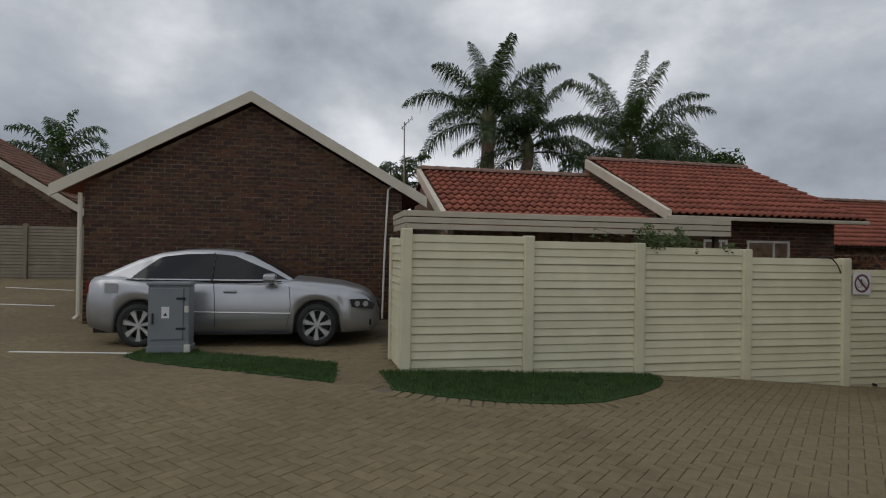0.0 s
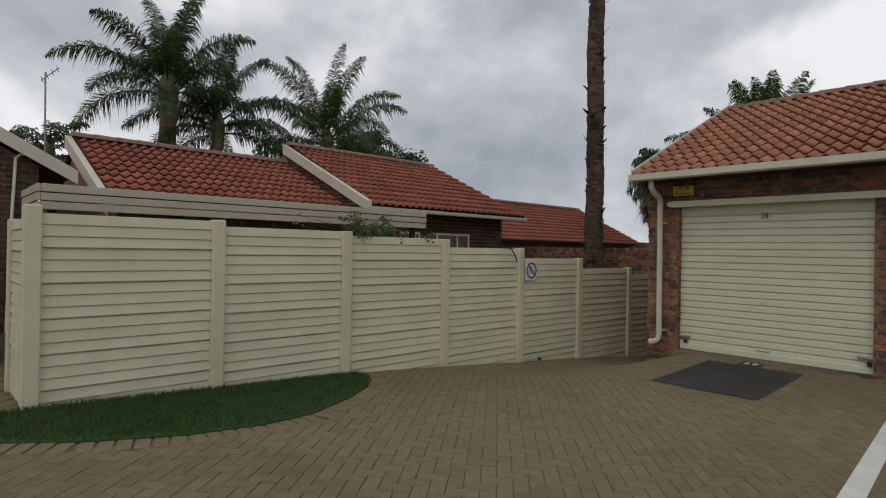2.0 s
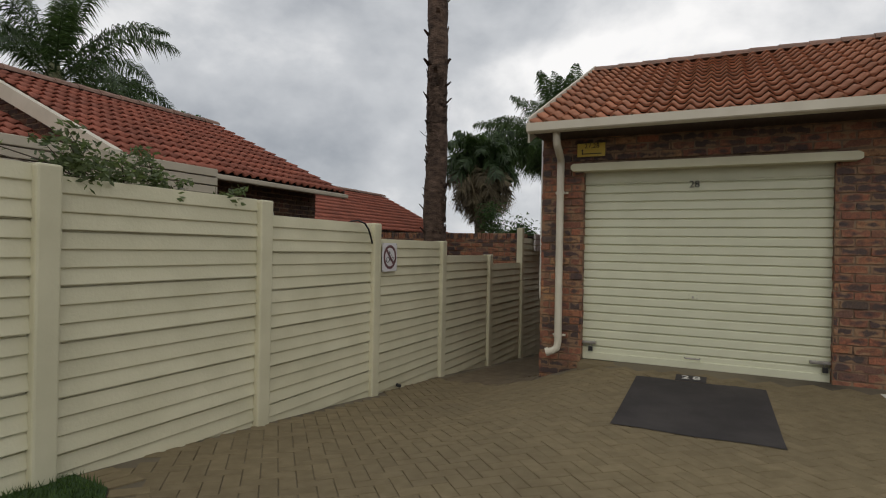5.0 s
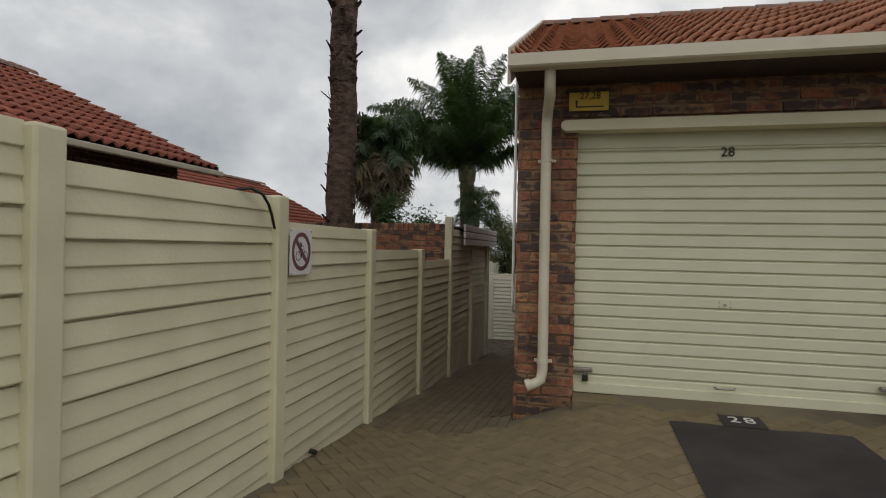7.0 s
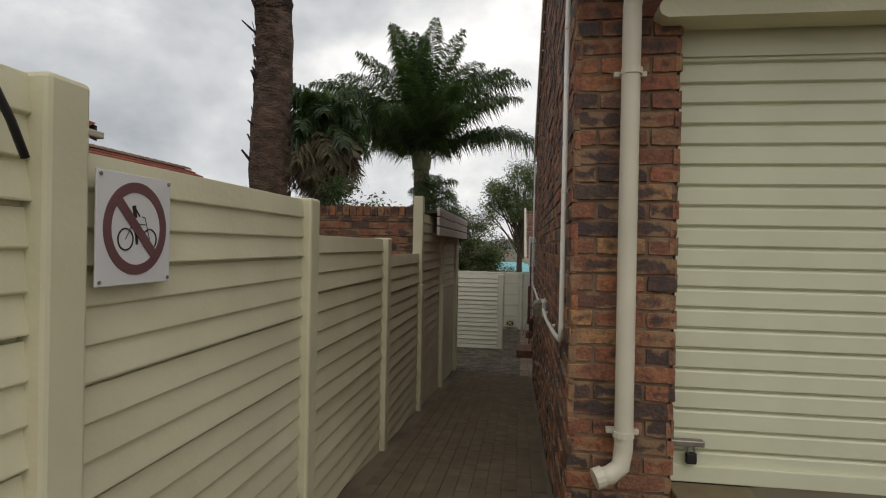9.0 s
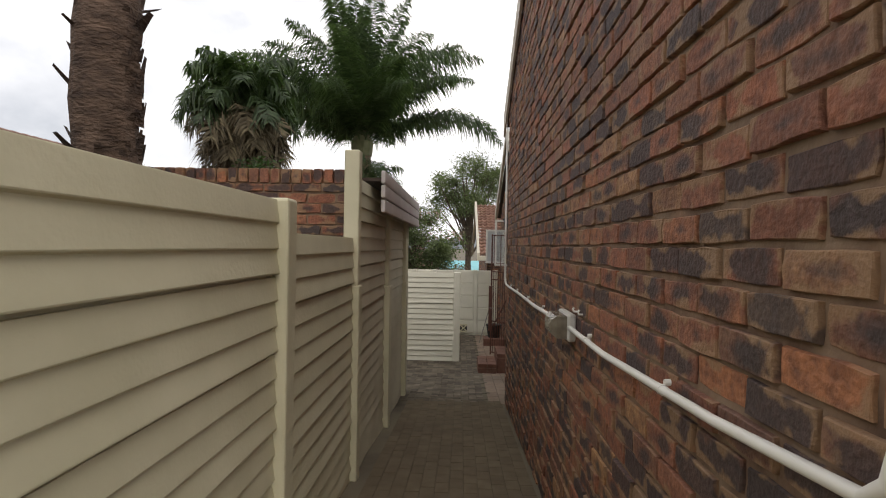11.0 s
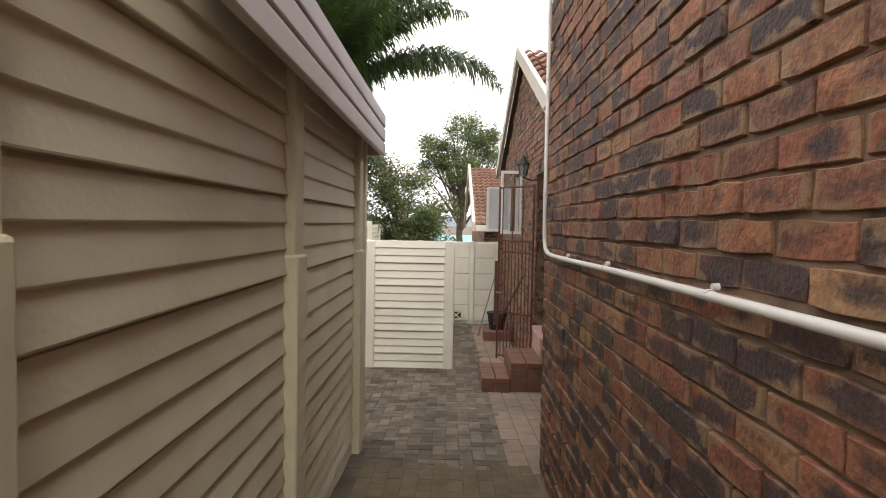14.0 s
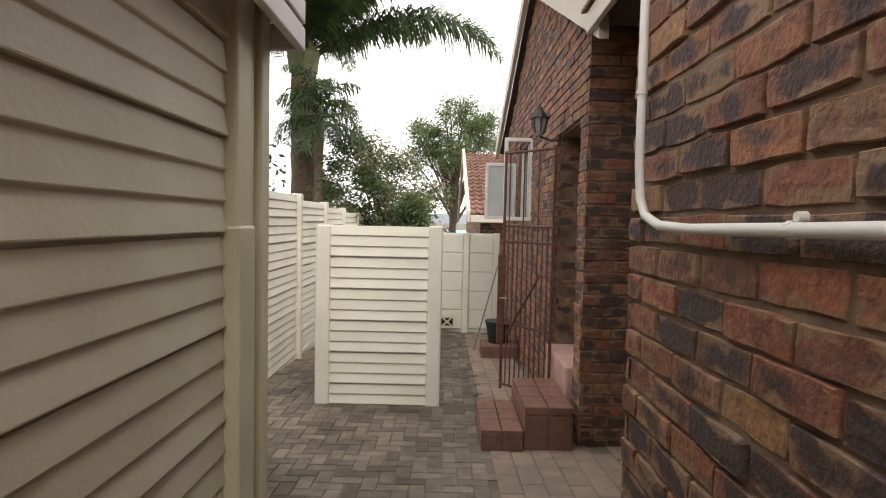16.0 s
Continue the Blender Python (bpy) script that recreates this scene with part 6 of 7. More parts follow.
def build_car(at, yaw):
    """A saloon, nose along +x before it is turned."""
    car = thing("parked_car", (0, 0, 0), "silver four-door saloon car parked beside the brick wall", "car")
    FA, RA, AZ_, R = 1.34, -1.30, 0.315, 0.372
    tx = [-2.12, -2.06, -1.94, -1.6, -1.2, 0.6, 0.95, 1.3, 1.74, 2.06, 2.21, 2.30, 2.34]
    tz = [0.84, 0.985, 1.02, 1.03, 0.985, 0.965, 0.99, 0.965, 0.915, 0.835, 0.755, 0.64, 0.52]
    wx = [-2.12, -2.05, -1.85, -1.3, 0, 1.3, 1.85, 2.16, 2.30, 2.34]
    ww = [0.66, 0.77, 0.85, 0.882, 0.885, 0.88, 0.845, 0.76, 0.62, 0.52]
    xs = sorted(set([round(-2.12 + 0.04 * i, 3) for i in range(111)] + [2.34]))
    bm = bmesh.new()
    rings = []
    for x in xs:
        w, zt = interp(x, wx, ww), interp(x, tx, tz)
        zb = interp(x, [-2.12, -2.05, -1.6, 1.6, 2.2, 2.34], [0.42, 0.30, 0.20, 0.20, 0.22, 0.34])
        arch = 0.0
        for a in (FA, RA):
            if abs(x - a) < R:
                arch = max(arch, AZ_ + math.sqrt(R * R - (x - a) ** 2))
        zl = max(zb, arch)
        zs = zt - 0.09
        zl = min(zl, zs - 0.08)
        flare = 0.0
        prof = [(0.0, zb), (w * 0.86, zb if not arch else zl), (w * 0.975 + flare, zl), (w + flare, zl + (zs - zl) * 0.35),
                (w, zl + (zs - zl) * 0.62), (w * 0.985, zl + (zs - zl) * 0.74), (w * 0.965, zs), (w * 0.90, zs + 0.05), (w * 0.76, zt - 0.006), (w * 0.4, zt + 0.012), (0.0, zt + 0.018)]
        ring_ = [bm.verts.new((x, y, z)) for y, z in prof] + [bm.verts.new((x, -y, z)) for y, z in prof[-2:0:-1]]
        rings.append(ring_)
    n = len(rings[0])
    for r0, r1 in zip(rings, rings[1:]):
        for k in range(n):
            bm.faces.new((r0[k], r1[k], r1[(k + 1) % n], r0[(k + 1) % n]))
    bm.faces.new(rings[0])
    bm.faces.new(rings[-1][::-1])
    bmesh.ops.recalc_face_normals(bm, faces=bm.faces)
    part("body", bm, M_SILVER, car, "silver metallic bodywork", smooth=True)
    # cabin
    rx = [-1.92, -1.7, -1.4, -1.1, -0.7, -0.3, 0.1, 0.3, 0.62, 0.98]
    rz = [1.03, 1.13, 1.265, 1.365, 1.415, 1.425, 1.40, 1.345, 1.19, 0.985]
    cab_x = [round(-1.92 + 0.025 * i, 4) for i in range(117)]
    paint, glass, rear_glass = bmesh.new(), bmesh.new(), bmesh.new()

    def section(x):
        zr = interp(x, rx, rz)
        zb = 0.945
        wb = interp(x, [-1.92, -1.3, 0.2, 0.98], [0.70, 0.795, 0.80, 0.72])
        wr = interp(x, [-1.92, -1.2, -0.4, 0.3, 0.98], [0.60, 0.55, 0.575, 0.575, 0.62])
        f = min(1.0, max(0.05, (zr - zb) / 0.47))
        wt = wb + (wr - wb) * f
        out = []
        for t in (0.0, 0.12, 0.3, 0.5, 0.7, 0.86):
            out.append((wb + (wt - wb) * t * 1.02, zb + (zr - 0.055 - zb) * t))
        out += [(wt * 0.99, zr - 0.05), (wt * 0.93, zr - 0.02), (wt * 0.7, zr - 0.004), (0.0, zr + 0.004)]
        return out, zr
    for i in range(len(cab_x) - 1):
        xa, xb = cab_x[i], cab_x[i + 1]
        (sa, za), (sb, zb2) = section(xa), section(xb)
        xm = (xa + xb) / 2
        for k in range(len(sa) - 1):
            zm = (sa[k][1] + sa[k + 1][1]) / 2
            side = k < 5
            if side:
                rear = -1.55 + 0.55 * (zm - 0.95) / 0.42
                front = 0.80 - 1.02 * (zm - 0.95) / 0.42
                is_glass = False
            else:
                is_glass = (xm > 0.16 or xm < -1.16) and k >= 7
            for s in (1, -1):
                tgt = (glass if xm > 0 else rear_glass) if is_glass else paint
                o = 0.0
                q = [(xa, s * sa[k][0], sa[k][1]), (xb, s * sb[k][0], sb[k][1]), (xb, s * sb[k + 1][0], sb[k + 1][1]), (xa, s * sa[k + 1][0], sa[k + 1][1])]
                tgt.faces.new([tgt.verts.new(v) for v in (q if s > 0 else q[::-1])])
    for b_ in (paint, glass, rear_glass):
        bmesh.ops.remove_doubles(b_, verts=b_.verts, dist=0.0005)
    part("roof", paint, M_SILVER, car, "silver roof and pillars", smooth=True)
    part("windscreen", glass, M_CARGLASS, car, "dark tinted windscreen", smooth=True)
    part("rear_window", rear_glass, M_CARGLASS, car, "dark tinted rear window", smooth=True)
    for s in (1, -1):
        for which in (0, 1):
            bs = bmesh.new()
            rows_ = []
            for r in range(9):
                tt = 0.10 + 0.80 * r / 8
                zlev = 0.985 + 0.385 * r / 8
                rear = -1.46 + 0.50 * (r / 8) ** 1.1
                front = 0.90 - 0.99 * (r / 8) ** 1.05
                lo_, hi_ = (rear, -0.28) if which == 0 else (-0.26, front)
                row = []
                for c in range(17):
                    xx = lo_ + (hi_ - lo_) * c / 16
                    sec, zr_ = section(xx)
                    zz_ = min(zlev, zr_ - 0.075)
                    yy = float(np.interp(zz_, [p[1] for p in sec[:7]], [p[0] for p in sec[:7]]))
                    row.append(bs.verts.new((xx, s * (yy + 0.006), zz_)))
                rows_.append(row)
            for r0, r1 in zip(rows_, rows_[1:]):
                for c in range(16):
                    bs.faces.new((r0[c], r0[c + 1], r1[c + 1], r1[c]))
            part("side_window", bs, M_CARGLASS, car, "dark tinted side window", smooth=True)
        part("centre_pillar", pipe([(-0.27, s * 0.806, 0.97), (-0.27, s * 0.70, 1.2), (-0.27, s * 0.612, 1.36)], 0.012, 6), M_BLACK, car)
        bmw = bmesh.new()
        tube(bmw, [(-1.50, s * 0.80, 0.965), (-0.6, s * 0.812, 0.958), (0.2, s * 0.812, 0.955), (0.78, s * 0.80, 0.955)], 0.010, 6)
        part("window_trim", bmw, M_BLACK, car)
        part("side_moulding", pipe([(-0.86, s * 0.893, 0.52), (0.3, s * 0.895, 0.50), (0.93, s * 0.892, 0.49)], 0.013, 6), M_ALLOY, car)
        part("door_seam", pipe([(-0.20, s * 0.886, 0.28), (-0.2, s * 0.889, 0.6), (-0.23, s * 0.868, 0.92)], 0.004, 5), M_BLACK, car)
        part("door_seam", pipe([(0.88, s * 0.884, 0.30), (0.93, s * 0.888, 0.6), (0.90, s * 0.866, 0.90)], 0.004, 5), M_BLACK, car)
        # Black strip along each sill stands in for shade under the body.
        part("sill_shadow", cube(-0.92, 0.95, s * 0.862 - 0.012, s * 0.862 + 0.012, 0.185, 0.225, 0.004), M_BLACK, car)
        for xh in (-1.02, 0.02):
            part("door_handle", cube(xh - 0.10, xh + 0.10, s * 0.892 - 0.018, s * 0.892 + 0.018, 0.795, 0.83, 0.012), M_SILVER, car)
        mir = part("mirror", cube(0.52, 0.72, s * 0.93 - 0.09, s * 0.93 + 0.09, 0.95, 1.075, 0.04), M_SILVER, car)
        part("mirror_arm", cube(0.58, 0.66, s * 0.82 - 0.04, s * 0.82 + 0.04, 0.945, 0.98, 0.01), M_BLACK, car)
        bmh = bmesh.new()
        prism(bmh, [(1.88, 0.585), (2.22, 0.555), (2.25, 0.625), (2.11, 0.705), (1.85, 0.70)], "y", s * 0.58, s * 0.838)
        lamp_ = part("headlight", bmh, M_BLACK, car, "clear headlamp in a dark housing")
        for cx_ in (1.97, 2.10):
            part("reflector", pipe([(cx_, s * 0.80, 0.635), (cx_, s * 0.846, 0.633)], [0.05, 0.042], 14), M_LENS, lamp_)
        part("fog_grille", cube(1.98, 2.20, s * 0.62 - 0.13, s * 0.62 + 0.135, 0.30, 0.40, 0.02), M_BLACK, car)
        bmt = bmesh.new()
        prism(bmt, [(-2.122, 0.76), (-2.0, 0.77), (-2.02, 0.92), (-2.095, 0.93)], "y", s * 0.50, s * 0.715)
        part("tail_light", bmt, M_RED, car, "red tail lamp")
        part("fuel_flap" if s < 0 else "side_badge", cube(-1.78, -1.60, s * 0.866 - 0.006, s * 0.866 + 0.006, 0.78, 0.92, 0.004), M_SILVER, car)
    part("grille", cube(2.26, 2.347, -0.36, 0.36, 0.34, 0.66, 0.03), M_BLACK, car, "black front grille")
    part("underside", cube(-2.0, 2.0, -0.7, 0.7, 0.20, 0.34), M_BLACK, car)
    for xa in (FA, RA):
        part("wheel_well", cube(xa - 0.36, xa + 0.36, -0.78, 0.78, 0.30, 0.66), M_BLACK, car)
        for s in (1, -1):
            wl_ = bmesh.new()
            yo = s * 0.86
            prof = [(0.222, 0.0), (0.238, 0.012), (0.29, 0.012), (0.315, -0.02), (0.315, -0.18), (0.285, -0.21), (0.2, -0.21)]
            m = 32
            rr = [[wl_.verts.new((xa + r * math.cos(2 * math.pi * k / m), yo + s * o, 0.315 + r * math.sin(2 * math.pi * k / m))) for k in range(m)] for r, o in prof]
            for a_, b_ in zip(rr, rr[1:]):
                for k in range(m):
                    wl_.faces.new((a_[k], a_[(k + 1) % m], b_[(k + 1) % m], b_[k]))
            bmesh.ops.recalc_face_normals(wl_, faces=wl_.faces)
            wheel = part("wheel", wl_, M_RUBBER, car, "black tyre on alloy rim", smooth=True)
            rim = bmesh.new()
            ring_pts = [(0.222, 0.008), (0.232, -0.002), (0.215, -0.05), (0.2, -0.1)]
            rr = [[rim.verts.new((xa + r * math.cos(2 * math.pi * k / m), yo + s * o, 0.315 + r * math.sin(2 * math.pi * k / m))) for k in range(m)] for r, o in ring_pts]
            for a_, b_ in zip(rr, rr[1:]):
                for k in range(m):
                    rim.faces.new((a_[k], a_[(k + 1) % m], b_[(k + 1) % m], b_[k]))
            part("rim", rim, M_ALLOY, wheel, smooth=True)
            for q in range(7):
                a = 2 * math.pi * q / 7 + 0.2
                c_, s_ = math.cos(a), math.sin(a)
                sp = bmesh.new()
                lo = []
                for r, hw in ((0.03, 0.02), (0.12, 0.03), (0.222, 0.05)):
                    lo.append([sp.verts.new((xa + c_ * r - s_ * h, yo + s * (o), 0.315 + s_ * r + c_ * h)) for h, o in ((-hw, -0.035), (-hw * 0.75, -0.008), (hw * 0.75, -0.008), (hw, -0.035))])
                for a_, b_ in zip(lo, lo[1:]):
                    for k in range(3):
                        sp.faces.new((a_[k], a_[k + 1], b_[k + 1], b_[k]))
                part("spoke", sp, M_ALLOY, wheel)
            part("hub", pipe([(xa, yo - s * 0.05, 0.315), (xa, yo + s * 0.004, 0.315)], 0.042, 14), M_ALLOY, wheel)
            part("brake_disc", pipe([(xa, yo - s * 0.12, 0.315), (xa, yo - s * 0.10, 0.315)], 0.17, 20), M_BLACK, wheel)
    car.matrix_basis = pose(*at, 0, 0, yaw)
    return car


built_car = build_car((-1.35, 9.85, gz(-1.4, 9.2) - 0.005), -3.0)
built_car.scale = (0.978, 1.0, 1.045)


def inside(poly, x, y):
    c = False
    for (xa, ya), (xb, yb) in zip(poly, poly[1:] + poly[:1]):
        if (ya > y) != (yb > y) and x < (xb - xa) * (y - ya) / (yb - ya) + xa:
            c = not c
    return c


LAWN_A = [(-2.62, 8.3), (-2.33, 7.94), (-1.6, 7.28), (-0.8, 6.65), (-0.2, 6.2), (0.12, 5.97), (0.16, 6.5), (0.18, 7.4), (-0.6, 8.0), (-1.68, 8.5), (-1.80, 8.8), (-2.5, 8.8)]
LAWN_B = [(0.70, 5.62), (1.1, 5.36), (1.75, 5.14), (2.3, 5.08), (2.75, 5.14), (3.35, 5.46), (3.8, 5.8), (4.12, 6.2), (4.15, 6.53), (0.66, 6.53)]
rg = random.Random(77)
for poly, lab in ((LAWN_A, "small tongue of mown lawn beside the kiosk"), (LAWN_B, "strip of mown lawn along the cream fence")):
    lawn = thing("lawn", (poly[0][0], poly[0][1], gz(*poly[0])), lab, "lawn", kind="structure")
    bm = bmesh.new()
    top_v = [bm.verts.new((x, y, gz(x, y) + 0.012)) for x, y in poly]
    low_v = [bm.verts.new((x, y, gz(x, y) - 0.05)) for x, y in poly]
    bm.faces.new(top_v)
    for i in range(len(poly)):
        j = (i + 1) % len(poly)
        bm.faces.new((low_v[i], low_v[j], top_v[j], top_v[i]))
    bmesh.ops.triangulate(bm, faces=bm.faces)
    bmesh.ops.recalc_face_normals(bm, faces=bm.faces)
    part("turf", bm, M_TURF, lawn)
    x0, x1 = min(p[0] for p in poly), max(p[0] for p in poly)
    y0, y1 = min(p[1] for p in poly), max(p[1] for p in poly)
    vs, fs = [], []
    while len(fs) < 15000:
        x, y = rg.uniform(x0 - 0.02, x1 + 0.02), rg.uniform(y0 - 0.02, y1)
        if not inside(poly, x + rg.uniform(-0.025, 0.025), y + rg.uniform(-0.03, 0.03)):
            continue
        z = gz(x, y) + 0.005
        a = rg.uniform(0, 6.283)
        h, w = rg.uniform(0.025, 0.05), rg.uniform(0.003, 0.006)
        lx_, ly_ = rg.uniform(-0.025, 0.025), rg.uniform(-0.025, 0.025)
        k = len(vs)
        vs.extend([(x - w * math.cos(a), y - w * math.sin(a), z), (x + w * math.cos(a), y + w * math.sin(a), z), (x + lx_, y + ly_, z + h)])
        fs.append((k, k + 1, k + 2))
    stuff_mesh("grass", vs, fs, M_GRASS, lawn, "short green grass blades")


def ground_patch(name, poly_fn, mat, label, category, nx=12, ny_=8, lift=0.005, parent=None):
    """A thin sheet laid on the paving; poly_fn maps (u, v) in the unit square to (x, y)."""
    vs, fs = [], []
    for i in range(nx + 1):
        for j in range(ny_ + 1):
            x, y = poly_fn(i / nx, j / ny_)
            vs.append((x, y, gz(x, y) + lift))
    for i in range(nx):
        for j in range(ny_):
            a = i * (ny_ + 1) + j
            fs.append((a, a + ny_ + 1, a + ny_ + 2, a + 1))
    ob = stuff_mesh(name, vs, fs, mat, parent, label, kind="structure")
    return tagged(ob, category=category)


def strip(x0, y0, x1, y1, w):
    d_ = Vector((x1 - x0, y1 - y0, 0)).normalized()
    n_ = Vector((-d_.y, d_.x, 0)) * w / 2
    return lambda u, v: (x0 + (x1 - x0) * u + n_.x * (2 * v - 1), y0 + (y1 - y0) * u + n_.y * (2 * v - 1))


ground_patch("trim_bay_line", strip(8.5, 1.93, 3.6, 1.62, 0.13), M_WHITE, "worn white parking bay line beside the garage", "road marking", 24, 2, 0.004)
ground_patch("trim_bay_line", strip(-4.2, 8.75, -2.4, 8.5, 0.09), M_WHITE, "worn white parking bay line", "road marking", 8, 2, 0.004)
ground_patch("trim_bay_line", strip(-11.5, 14.9, -5.8, 13.9, 0.10), M_WHITE, "worn white parking bay line", "road marking", 12, 2, 0.006)
ground_patch("trim_bay_line", strip(-8.2, 16.9, -6.4, 16.4, 0.10), M_WHITE, "worn white parking bay line", "road marking", 8, 2, 0.006)
ground_patch("bitumen_patch", lambda u, v: (6.56 + 1.64 * u + 0.015 * math.sin(v * 9), 2.91 + 1.14 * v), M_MAT, "dark bitumen rectangle painted on the driveway", "driveway patch", 14, 10, 0.0055)
np_ = ground_patch("number_patch", lambda u, v: (8.196 + 0.23 * u, 3.41 + 0.28 * v), M_MAT, "black painted square numbered 28", "driveway number", 3, 3, 0.007)
cu = bpy.data.curves.new("number", "FONT")
cu.body, cu.size, cu.extrude, cu.align_x, cu.align_y = "28", 0.16, 0.0008, "CENTER", "CENTER"
cu.space_character = 1.25
tmp = new("tmp", cu)
me = bpy.data.meshes.new_from_object(tmp.evaluated_get(bpy.context.evaluated_depsgraph_get()))
bpy.data.objects.remove(tmp)
me.transform(pose(8.32, 3.55, 0, 0, 0, -90))
for v in me.vertices:
    v.co.z += gz(v.co.x, v.co.y) + 0.0115
finish("number", me, M_WHITE, np_, "worn white numerals")

# ---- paving, last ----
PAVER_MESHES = {}


def paver_points(cx, cy, ax, ay, l, w, dz, tilt):
    """Twelve corners of a paver lying on the ground: foot and a top with rounded edges."""
    pts = []
    for (e, z) in ((0.0, -0.014), (0.0, -0.003), (0.003, 0.0)):
        for sx, sy in ((-1, -1), (1, -1), (1, 1), (-1, 1)):
            u, v = sx * (l / 2 - e), sy * (w / 2 - e)
            x, y = cx + ax[0] * u + ay[0] * v, cy + ax[1] * u + ay[1] * v
            pts.append((x, y, z + dz + tilt[0] * u + tilt[1] * v))
    return pts


PFACES = [(8, 9, 10, 11)] + [(r + i, r + (i + 1) % 4, r + 4 + (i + 1) % 4, r + 4 + i) for r in (0, 4) for i in range(4)]


def lay(name, cells, mat, label, single=None, parent_label="", lift=0.0):
    """cells: (x, y, angle, length, width)."""
    base = cells[0]
    pav = thing(name, (base[0], base[1], gz(base[0], base[1])), parent_label, "paving", kind="structure")
    rp = random.Random(5)
    vs, fs = [], []
    xs = np.array([c[0] for c in cells])
    ys = np.array([c[1] for c in cells])
    z0 = ground_z(xs, ys)
    zx = (ground_z(xs + 0.05, ys) - ground_z(xs - 0.05, ys)) / 0.1
    zy = (ground_z(xs, ys + 0.05) - ground_z(xs, ys - 0.05)) / 0.1
    done = 0
    for i, (x, y, ang, l, w) in enumerate(cells):
        ax, ay = (math.cos(ang), math.sin(ang)), (-math.sin(ang), math.cos(ang))
        tilt = (zx[i] * ax[0] + zy[i] * ax[1] + rp.uniform(-0.004, 0.004), zx[i] * ay[0] + zy[i] * ay[1] + rp.uniform(-0.004, 0.004))
        dz = lift + rp.uniform(-0.0015, 0.0015)
        if single and done < 295 and single(x, y):
            key = round(ang, 3)
            if key not in PAVER_MESHES:
                me_ = bpy.data.meshes.new("paver")
                me_.from_pydata(paver_points(0, 0, (1, 0), (0, 1), l, w, 0, (0, 0)), [], PFACES)
                me_.materials.append(M_PAVER)
                PAVER_MESHES[key] = me_
            ob = new("paver", PAVER_MESHES[key])
            ob.parent = pav
            nrm = Vector((-zx[i] , -zy[i], 1)).normalized()
            q = Vector((0, 0, 1)).rotation_difference(nrm).to_matrix() @ Matrix.Rotation(ang, 3, "Z")
            ob.rotation_euler = q.to_euler()
            ob.location = Vector((x, y, z0[i] + dz)) - base_of(pav)
            done += 1
        else:
            k = len(vs)
            vs.extend(paver_points(x, y, ax, ay, l, w, z0[i] + dz, tilt))
            fs.extend([tuple(k + q for q in f) for f in PFACES])
    stuff_mesh("pavers", vs, fs, mat, pav, label)
    return pav


def herringbone(x0, x1, y0, y1, ang, keep, l=0.2, w=0.1, gap=0.0045):
    c, s = math.cos(ang), math.sin(ang)
    cx, cy = (x0 + x1) / 2, (y0 + y1) / 2
    reach = math.hypot(x1 - x0, y1 - y0) / 2
    n = int(reach / w) + 4
    out = []
    for a in range(-2 * n, 2 * n):
        for b in range(-n, n):
            for u, v, t in ((a + 2 * b + 1.0, -a + 2 * b + 0.5, 0.0), (a + 2 * b + 2.5, -a + 2 * b + 1.0, math.pi / 2)):
                if abs(u) > 1.5 * n or abs(v) > 1.5 * n:
                    continue
                x, y = cx + (u * c - v * s) * w, cy + (u * s + v * c) * w
                if x0 < x < x1 and y0 < y < y1 and keep(x, y):
                    out.append((x, y, ang + t, l - gap, w - gap))
    return out


def rows_along_x(x0, x1, y0, y1, l=0.2, w=0.1, gap=0.005, keep=lambda x, y: True):
    out = []
    j = 0
    y = y0 + w / 2
    while y < y1 - w * 0.3:
        x = x0 + (l / 2 if j % 2 else 0)
        while x < x1:
            if keep(x, y):
                out.append((x, y, 0.0, l - gap, w - gap))
            x += l
        y += w
        j += 1
    return out


EDGE = LAWN_B[:9]


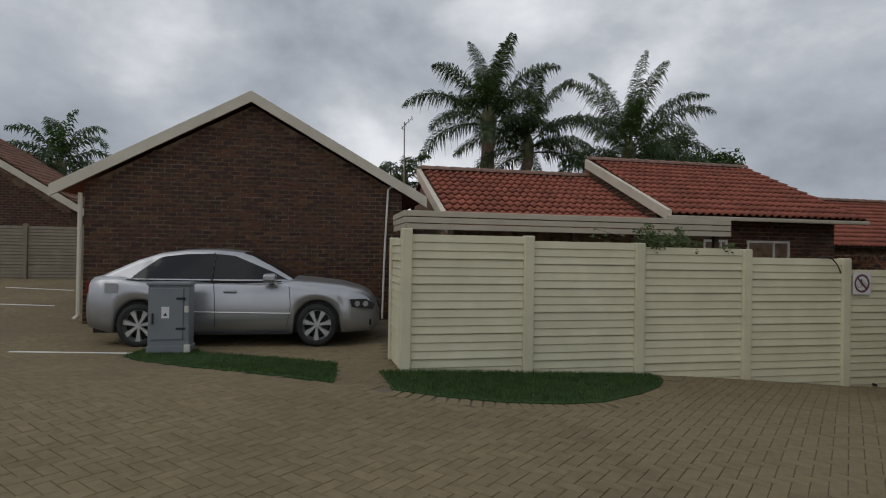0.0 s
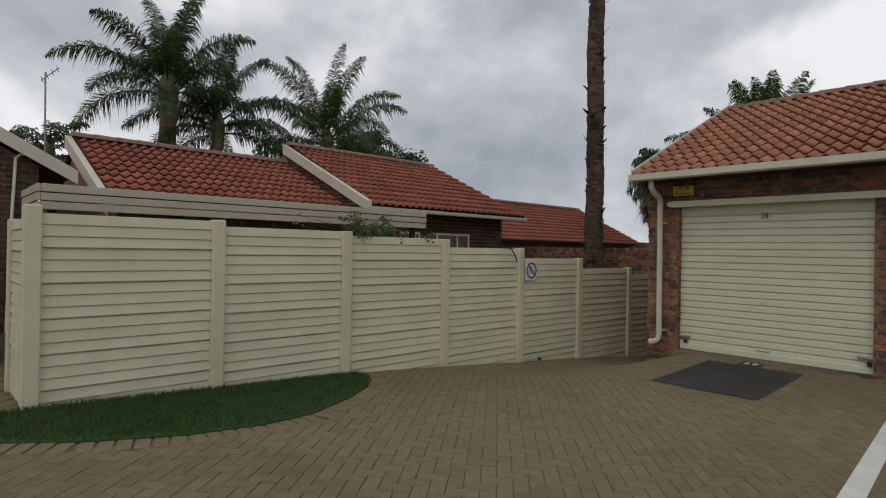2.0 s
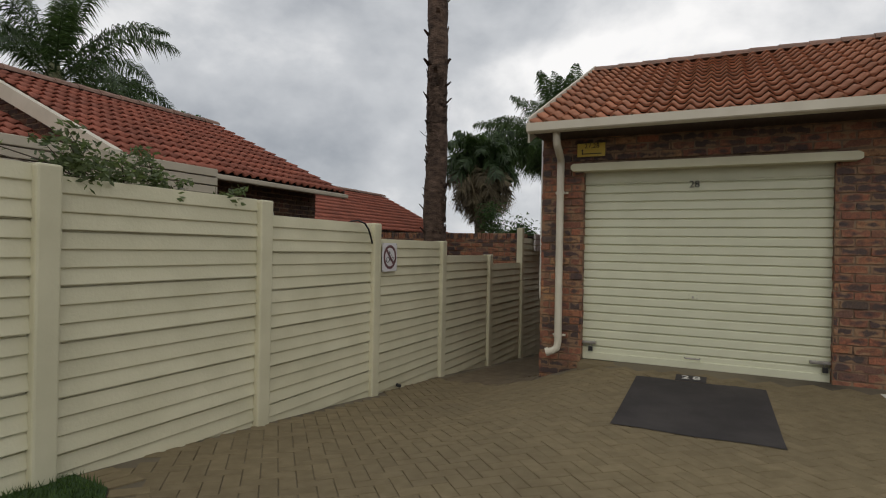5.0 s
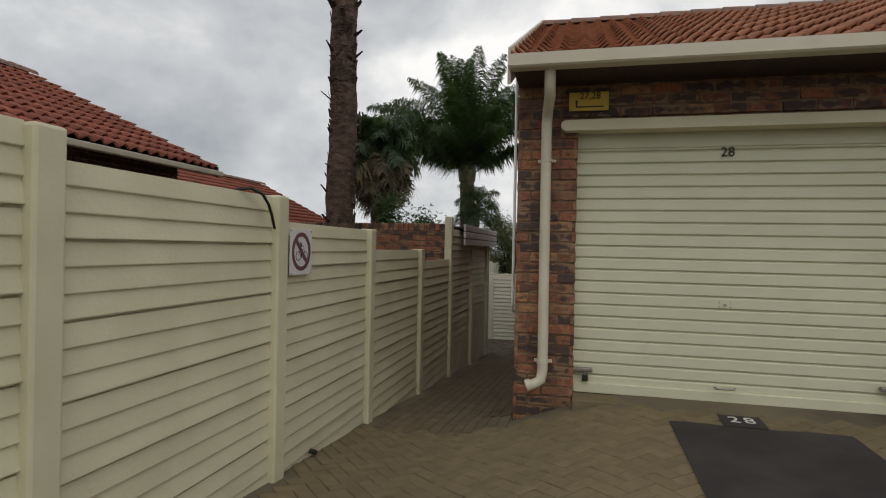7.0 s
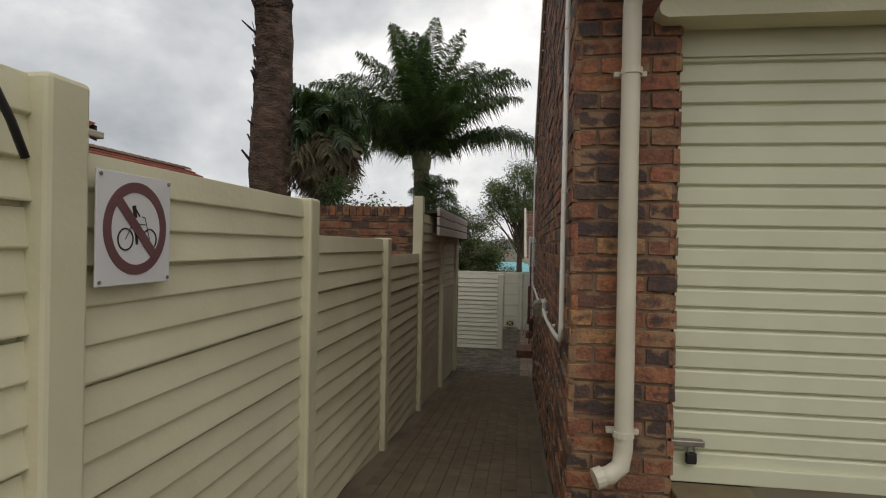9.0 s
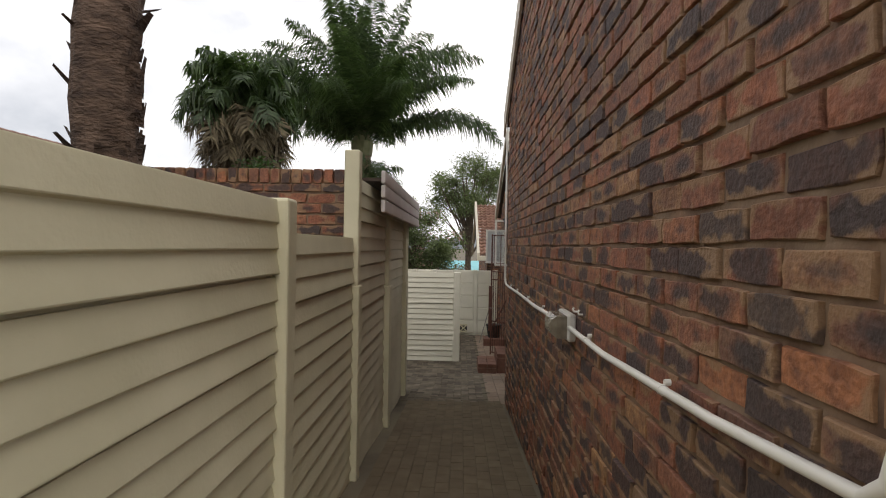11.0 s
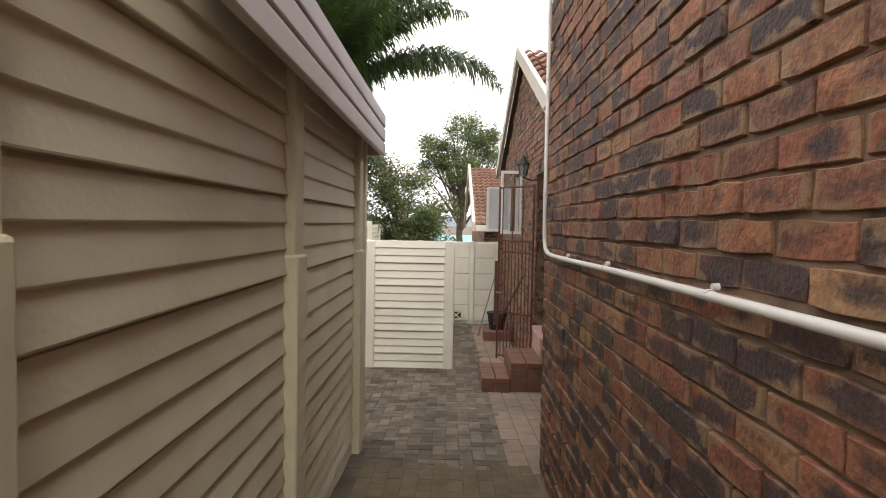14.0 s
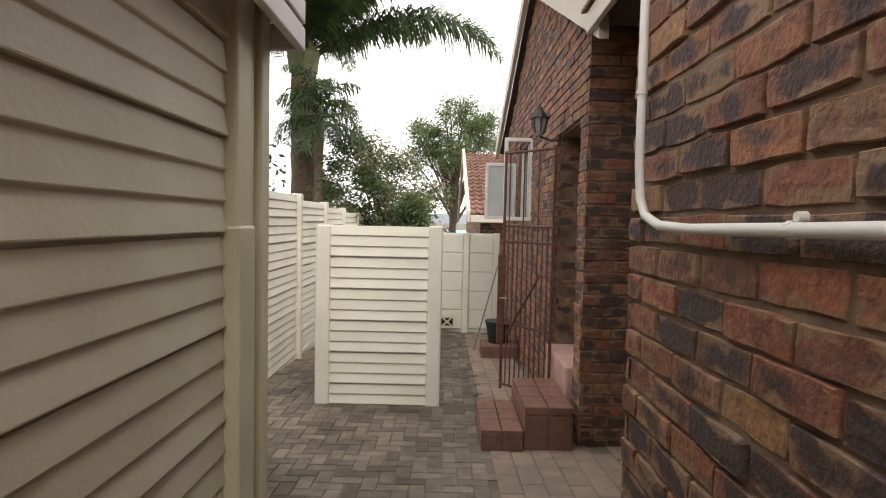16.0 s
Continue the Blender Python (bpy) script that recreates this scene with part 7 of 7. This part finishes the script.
def edge_distance(x, y):
    best = 9.0
    for (xa, ya), (xb, yb) in zip(EDGE, EDGE[1:]):
        t = max(0.0, min(1.0, ((x - xa) * (xb - xa) + (y - ya) * (yb - ya)) / ((xb - xa) ** 2 + (yb - ya) ** 2)))
        best = min(best, math.hypot(x - xa - t * (xb - xa), y - ya - t * (yb - ya)))
    return best


def court(x, y):
    if 0.3 < x < 4.6 and 4.6 < y < 6.6 and edge_distance(x, y) < 0.165:
        return False
    if x > 8.50 and y < 5.28:
        return False
    if inside(LAWN_A, x, y) or inside(LAWN_B, x, y):
        return False
    if x > 0.9 and y > 6.49:
        return False
    if -4.5 < x < 1.6 and y > 11.75:
        return False
    return not (x < -6.6 and y > 18.9)


lay("pavement", herringbone(-13.0, 8.62, 1.0, 19.0, radians(42), court), M_PAVERS, "herringbone of brown concrete pavers",
    lambda x, y: 2.2 < x < 5.0 and 2.9 < y < 5.0, "brown concrete block paving in herringbone across the court")
lay("pavement", rows_along_x(8.62, 15.3, 5.23, 6.5, gap=0.0025), M_PAVERS_ALLEY, "rows of weathered concrete pavers", None, "narrow alley paved with weathered grey-brown blocks")
header = []
for (xa, ya), (xb, yb) in zip(EDGE, EDGE[1:]):
    ln = math.hypot(xb - xa, yb - ya)
    a_ = math.atan2(yb - ya, xb - xa)
    for q in range(int(ln / 0.106)):
        f = (q + 0.5) / int(ln / 0.106)
        header.append((xa + (xb - xa) * f + 0.105 * math.sin(a_), ya + (yb - ya) * f - 0.105 * math.cos(a_), a_ + math.pi / 2, 0.194, 0.095))
lay("pavement_edging", header, M_PAVERS, "header course of brown pavers", lambda x, y: True, "header course of pavers edging the lawn", 0.004)
yard = [c for c in herringbone(15.2, 23.2, 3.9, 7.6, 0.0, lambda x, y: y > 5.42 and not (x < 15.25 and y < 5.2), gap=0.008)]
lay("pavement", yard, M_PAVERS_GREY, "herringbone of stained grey pavers", None, "stained grey block paving in the yard")
lay("pavement", rows_along_x(15.3, 23.2, 3.9, 5.42, 0.3, 0.15, 0.006, lambda x, y: x < 17.6 or y > 4.8), M_PAVERS_PALE, "rows of larger worn pavers", None, "strip of worn larger pavers along the house")
